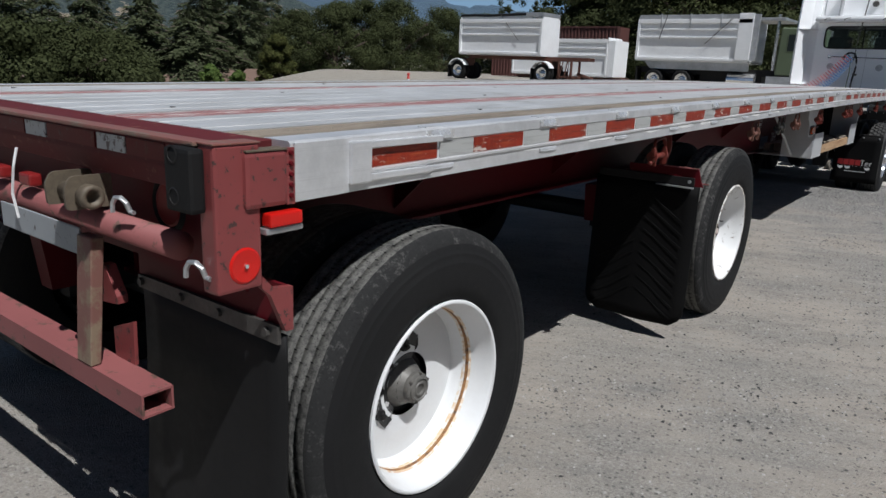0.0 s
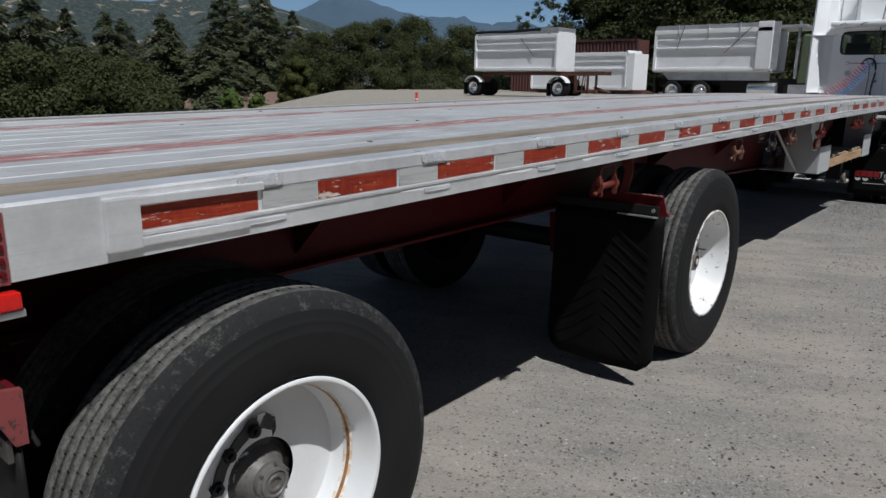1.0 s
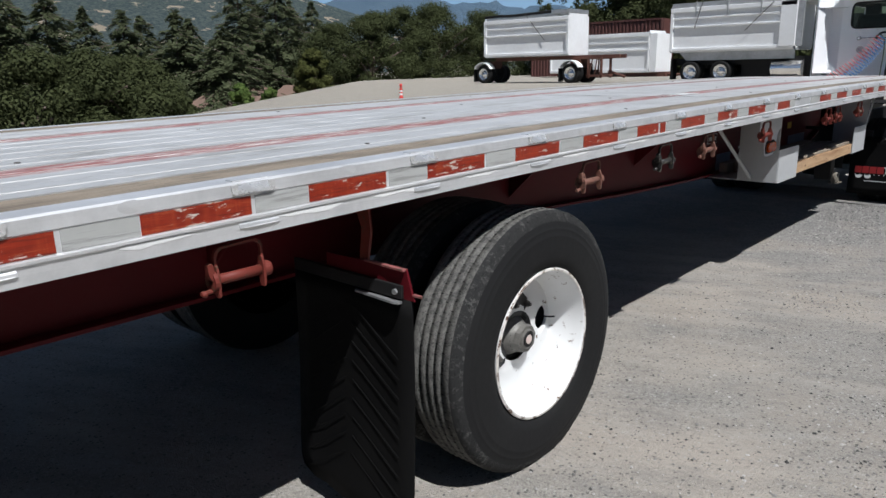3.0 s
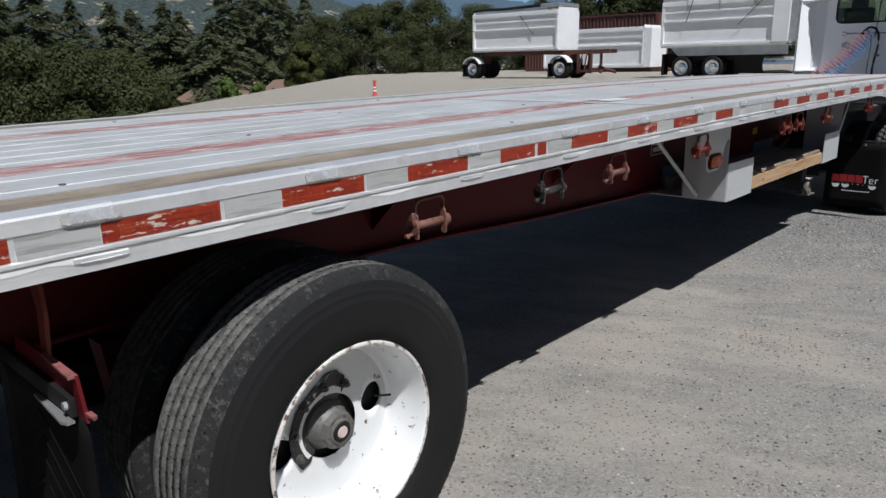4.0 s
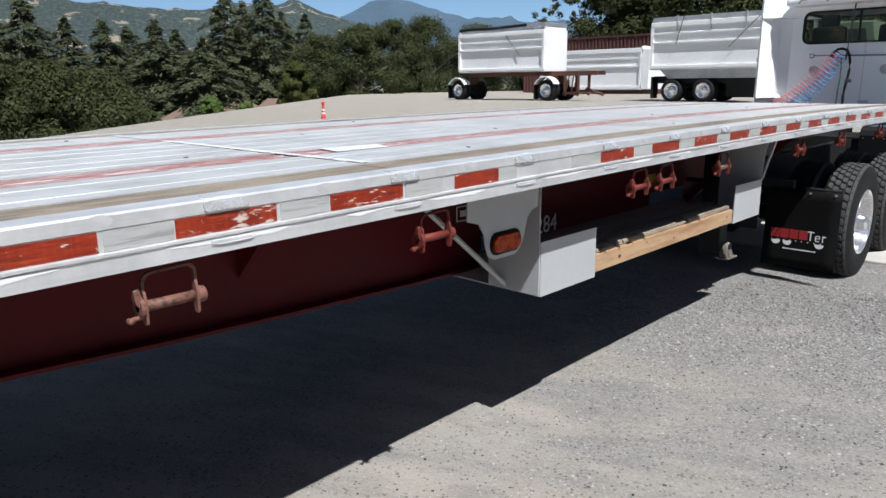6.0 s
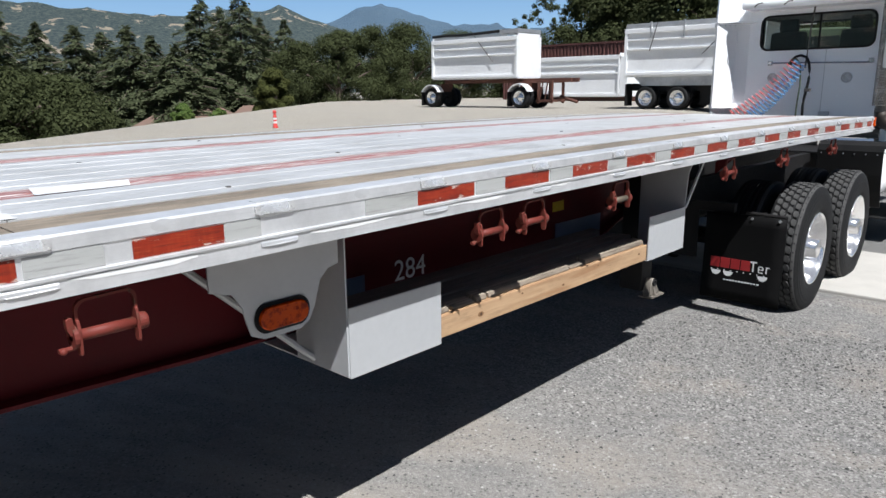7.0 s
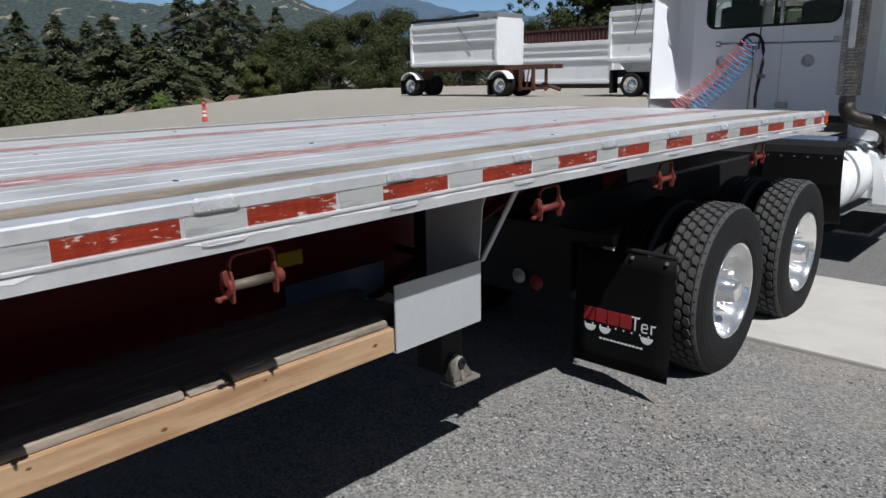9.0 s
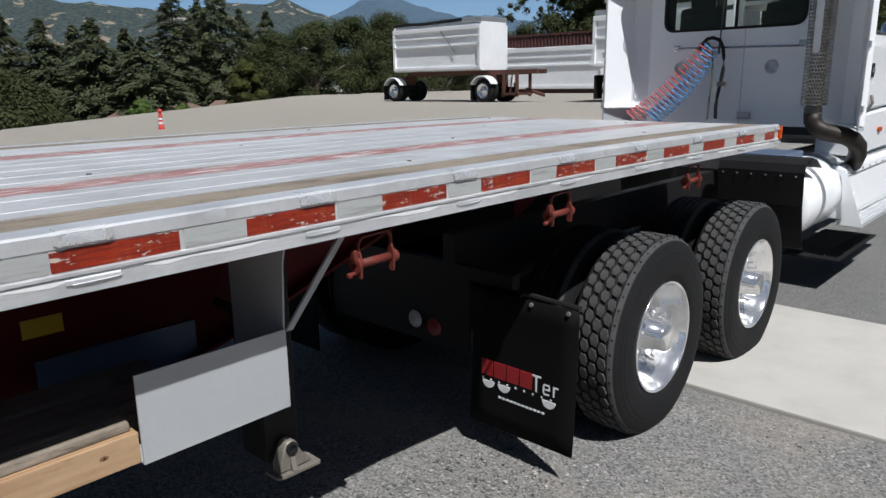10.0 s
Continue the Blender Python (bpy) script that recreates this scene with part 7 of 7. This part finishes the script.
part("mud_flap", box_bm(-13.25, -13.22, 33.3, 33.9, 1.0, 1.9), BLACK, tr)
part("cab", prism_bm([(-6.9, 1.7), (-4.9, 1.7), (-4.9, 2.7), (-5.1, 3.72), (-6.85, 3.75)], "y", 33.55, 35.5, 0.06), GREEN_CAB, tr, "dull green cab")
part("cab_window", prism_bm([(-6.5, 2.75), (-5.2, 2.75), (-5.35, 3.45), (-6.5, 3.45)], "y", 33.53, 33.545), GLASS, tr, "dark side window")
part("cab_rear_window", box_bm(-6.915, -6.90, 33.9, 35.1, 2.85, 3.45), GLASS, tr)
part("hood", prism_bm([(-4.9, 1.6), (-3.2, 1.6), (-3.2, 2.4), (-4.9, 2.65)], "y", 33.7, 35.35, 0.08), GREEN_CAB, tr)
part("exhaust_pipe", cyl_bm((-7.0, 33.6, 1.9), (-7.0, 33.6, 4.3), 0.07, seg=12), CHROME, tr)

box = thing("shipping_container", "rusty dark red corrugated shipping container", "container", (0, 0, 0))
bm = bmesh.new()
cx0, cx1, cy, cz0, cz1 = -36.6, -24.4, 55.0, 0.86, 5.2
pts = []
k = 0
x = cx0
while x < cx1:
    pts += [(x, cy), (x + 0.12, cy), (x + 0.16, cy + 0.06), (x + 0.28, cy + 0.06)]
    x += 0.32
pts += [(cx1, cy), (cx1, cy + 2.4), (cx0, cy + 2.4)]
part("shell", prism_bm(pts, "z", cz0, cz1), CONTAINER_RED, box)
part("top_rail", box_bm(cx0, cx1, cy - 0.04, cy + 0.06, cz1 - 0.12, cz1 + 0.02), CONTAINER_RED, box)

cone = thing("traffic_cone", "slim red traffic post with white bands and a knob", "traffic post", (-12.85, 15.62, ground_z(-12.85, 15.62)))
part("base", prism_bm(rounded([(-0.055, -0.055), (0.055, -0.055), (0.055, 0.055), (-0.055, 0.055)], 0.02, 3), "z", 0.0, 0.03), RED_CONE, cone)
part("body", turned_bm([(0.0, 0.060), (0.02, 0.052), (0.22, 0.040), (0.235, 0.050), (0.25, 0.040), (0.30, 0.026), (0.315, 0.040), (0.345, 0.046), (0.37, 0.040), (0.385, 0.020), (0.385, 0.0)], 24), RED_CONE, cone, smooth=True).matrix_local = pose(0, 0, 0.03, 0, -90, 0)
for a, b in ((0.075, 0.125), (0.165, 0.205)):
    part("collar", turned_bm([(a, 0.0535 - 0.06 * a), (b, 0.0535 - 0.06 * b)], 24), WHITE_PAINT, cone, "white reflective band").matrix_local = pose(0, 0, 0.03, 0, -90, 0)


def house(x, y, z, w, d, turn, label):
    h = thing("house", label, "house", (x, y, z))
    h.rotation_euler = (0, 0, radians(turn))
    part("wall", box_bm(-w / 2, w / 2, -d / 2, d / 2, 0, 2.6), painted("stucco_" + str(int(abs(x))), (0.4, 0.34, 0.28), (0.3, 0.26, 0.22), 0.9), h)
    bm = bmesh.new()
    o = 0.5
    a = [bm.verts.new(p) for p in ((-w / 2 - o, -d / 2 - o, 2.55), (w / 2 + o, -d / 2 - o, 2.55), (w / 2 + o, d / 2 + o, 2.55), (-w / 2 - o, d / 2 + o, 2.55), (-w / 2 + d / 2.4, 0, 4.2), (w / 2 - d / 2.4, 0, 4.2))]
    for f in ((0, 1, 5, 4), (1, 2, 5), (2, 3, 4, 5), (3, 0, 4), (3, 2, 1, 0)):
        bm.faces.new([a[k] for k in f])
    part("roof", bm, ROOF_BROWN, h, "brown hipped shingle roof")
    for k in range(3):
        part("window", box_bm(-w / 4 + k * w / 4 - 0.5, -w / 4 + k * w / 4 + 0.5, -d / 2 - 0.02, -d / 2 + 0.02, 1.0, 2.1), GLASS, h)


house(-49.8, 33.3, -3.3, 8.0, 6.5, 62, "low house with a brown roof below the yard")
house(-50.5, 38.6, -3.6, 4.0, 3.6, 55, "small brown-roofed shed below the yard")

# ---- trees ----


def leaves_into(verts, faces, rnd, centre, rad, count, size, flat=0.75):
    for _ in range(count):
        d = Vector((rnd.gauss(0, 1), rnd.gauss(0, 1), rnd.gauss(0, 1))).normalized() * rnd.random() ** 0.35
        p = Vector(centre) + Vector((d.x * rad, d.y * rad, d.z * rad * flat))
        n = (d.normalized() + Vector((rnd.gauss(0, 0.28), rnd.gauss(0, 0.28), 0.45 + rnd.gauss(0, 0.25)))).normalized()
        u = n.cross(Vector((rnd.gauss(0, 1), rnd.gauss(0, 1), rnd.gauss(0, 1)))).normalized()
        v = n.cross(u)
        s = size * rnd.uniform(0.6, 1.4)
        k = len(verts)
        verts += [tuple(p - u * s), tuple(p + v * s * 0.55), tuple(p + u * s), tuple(p - v * s * 0.55)]
        faces.append((k, k + 1, k + 2, k + 3))


def mesh_part(name, verts, faces, material, parent):
    me = bpy.data.meshes.new(name)
    me.from_pydata(verts, [], faces)
    me.materials.append(material)
    ob = new(name, me)
    ob.parent = parent
    return ob


def broadleaf(x, y, z, h, r, leaf, label, seed, clumps=110, per=360, size=0.092, low=0.10, limb=()):
    rnd = random.Random(seed)
    t = thing("tree", label, "tree", (x, y, z), group="trees round the yard")
    bm = bmesh.new()
    add_tube(bm, [(0, 0, -0.3), (0.1, 0, h * 0.2), (0.0, 0.15, h * 0.45), (0.1, 0.1, h * 0.7)], 0.03 * h, 8)
    for k in range(7):
        a = rnd.uniform(0, 6.28)
        zz = h * rnd.uniform(0.2, 0.5)
        add_tube(bm, [(0, 0, zz), (r * 0.35 * math.cos(a), r * 0.35 * math.sin(a), zz + h * 0.15), (r * 0.7 * math.cos(a), r * 0.7 * math.sin(a), zz + h * 0.25)], 0.010 * h, 6)
    part("trunk", bm, BARK, t)
    verts, faces = [], []
    for _ in range(clumps):
        a, q = rnd.uniform(0, 6.28), rnd.uniform(low, 1.0)
        prof = math.sin(math.pi * min(1, 0.18 + 0.80 * q)) ** 0.7
        rr = r * prof * rnd.uniform(0.45, 1.0)
        c = (rr * math.cos(a), rr * math.sin(a), h * q * 0.96)
        leaves_into(verts, faces, rnd, c, r * rnd.uniform(0.16, 0.30), per, size)
    for q in limb:
        for _ in range(5):
            c = (q[0] + rnd.gauss(0, 0.5), q[1] + rnd.gauss(0, 0.5), q[2] + rnd.gauss(0, 0.35))
            leaves_into(verts, faces, rnd, c, rnd.uniform(0.25, 0.55), 60, size * 0.8, 0.9)
    mesh_part("crown", verts, faces, leaf, t)
    if limb:
        part("limb", tube_bm([(0, 0, h * 0.5), (limb[0][0] * 0.5, limb[0][1] * 0.5, h * 0.7), limb[-1]], 0.12, 6), BARK, t)
    return t


def sprays_into(verts, faces, rnd, root, tip, width, count, size):
    """Needle sprays along a drooping bough: long slim blades in a flat fan."""
    root, tip = Vector(root), Vector(tip)
    d = tip - root
    side = Vector((-d.y, d.x, 0)).normalized()
    for _ in range(count):
        f = rnd.random() ** 0.7
        fan = width * (1.15 - f) + 0.12
        p = root + d * f + side * rnd.gauss(0, 0.45) * fan + Vector((0, 0, -0.25 * f * f + rnd.gauss(0, 0.09)))
        u = (d.normalized() + side * rnd.gauss(0, 0.7) + Vector((0, 0, rnd.gauss(-0.10, 0.22)))).normalized()
        n = Vector((rnd.gauss(0, 0.30), rnd.gauss(0, 0.30), 1.0)) + 0.45 * d.normalized()
        v = n.cross(u).normalized()
        s = size * rnd.uniform(0.7, 1.5)
        k = len(verts)
        verts += [tuple(p - u * s), tuple(p + v * s * 0.34), tuple(p + u * s), tuple(p - v * s * 0.34)]
        faces.append((k, k + 1, k + 2, k + 3))


def conifer(x, y, z, h, r, leaf, label, seed, tiers=26, size=0.20):
    rnd = random.Random(seed)
    t = thing("tree", label, "tree", (x, y, z), group="trees round the yard")
    bm = cyl_bm((0, 0, -0.3), (0, 0, h), 0.022 * h, 0.02, 8)
    verts, faces = [], []
    for k in range(tiers):
        q = k / (tiers - 1)
        reach = 2.05 * r * (1 - q) ** 0.80 * rnd.uniform(0.75, 1.12) + 0.25
        n = max(4, int(9 * (1 - q) + 4))
        for j in range(n):
            a = 2 * math.pi * (j + rnd.random()) / n
            zz = h * (0.06 + 0.93 * q) + rnd.uniform(-0.25, 0.25)
            L = reach * rnd.uniform(0.55, 1.15)
            tip = (L * math.cos(a), L * math.sin(a), zz - L * rnd.uniform(0.10, 0.30))
            if j % 2 == 0:
                add_tube(bm, [(0, 0, zz), tip], 0.03, 4)
            sprays_into(verts, faces, rnd, (0.12 * tip[0], 0.12 * tip[1], zz), tip, 0.34 * L + 0.25, 32 + int(26 * L), size)
    part("trunk", bm, BARK, t)
    mesh_part("crown", verts, faces, leaf, t)
    return t


def on_bearing(b, d):
    return 1.59 - d * math.sin(radians(b)), 6.38 + d * math.cos(radians(b))


SEED = 100
OVERHANG = ((-5.6, -4.2, 8.6), (-6.6, -4.8, 7.6), (-7.2, -5.2, 6.9), (-4.4, -3.6, 7.3), (-4.6, -3.4, 9.0), (-6.0, -4.6, 9.8), (-3.4, -3.0, 8.2))
for b, d, h, r in ((78, 62, 13.5, 3.6), (74.8, 66, 13.2, 3.2), (72.2, 70, 11.6, 3.0), (69.9, 66, 11.0, 3.2), (66.6, 60, 10.8, 2.6), (63.4, 58, 9.3, 3.8), (61.4, 68, 14.2, 3.2), (58.5, 70, 15.4, 4.0), (55.2, 84, 13.6, 3.6), (80.5, 70, 13, 3.4), (84, 66, 12, 3.4), (76.4, 74, 12.2, 3.6), (68.2, 76, 11.6, 3.4), (64.9, 74, 11.2, 3.4), (59.9, 78, 14.2, 3.4), (57.0, 80, 13.4, 3.4)):
    x, y = on_bearing(b, d)
    SEED += 1
    conifer(x, y, -4.2, h, r, LEAF_FIR, "tall dark green conifer with drooping branches", SEED)
for b, d, h, r, mt, lb in ((75, 41, 6.1, 4.6, LEAF_OAK, "dense dark green rounded oak"), (72.2, 42, 6.0, 3.9, LEAF_OAK, "dense dark green rounded oak"), (79, 40, 6.0, 4.4, LEAF_OAK, "dense dark green rounded oak"),
                           (68.6, 43, 4.2, 1.4, LEAF_OAK, "dense dark green rounded oak"), (63.3, 47, 4.4, 1.15, LEAF_BUSH, "bright green bush beside the yard's edge"), (60.7, 50, 4.2, 0.9, LEAF_BUSH, "bright green bush beside the yard's edge"),
                           (56.4, 60, 7.0, 1.9, LEAF_YELLOW, "yellowish green young tree"), (54.3, 66, 9.4, 4.2, LEAF_OAK, "dark green oak at the yard edge"), (51.4, 64, 8.6, 4.4, LEAF_OAK, "dark green oak at the yard edge"),
                           (48.6, 70, 9.4, 4.6, LEAF_OAK, "dark green oak at the yard edge"), (45.6, 72, 10.0, 5.0, LEAF_OAK, "dark green oak at the yard edge"), (41.8, 76, 9.4, 5.2, LEAF_OAK, "dark green oak at the yard edge"),
                           (38.4, 78, 9.0, 5.2, LEAF_OAK, "dark green oak at the yard edge"), (35.2, 76, 9.0, 4.8, LEAF_OAK, "dark green oak at the yard edge")):
    x, y = on_bearing(b, d)
    SEED += 1
    broadleaf(x, y, -1.5 if d > 58 and b < 54 else -3.4, h if b > 54 else h - 0.3, r, mt, lb, SEED, low=0.0)
for b, d, h, r in ((29.6, 71, 13.0, 5.6), (26.8, 70, 13.6, 6.2), (22.4, 64, 13.0, 6.5), (17.5, 66, 13.0, 6.5), (12.5, 70, 13.0, 6.5)):
    x, y = on_bearing(b, d)
    SEED += 1
    broadleaf(x, y, 0.85, h, r, LEAF_OAK, "large dark oak behind the dump truck", SEED, 190, 270, 0.15, 0.0, OVERHANG if b == 29.6 else ())
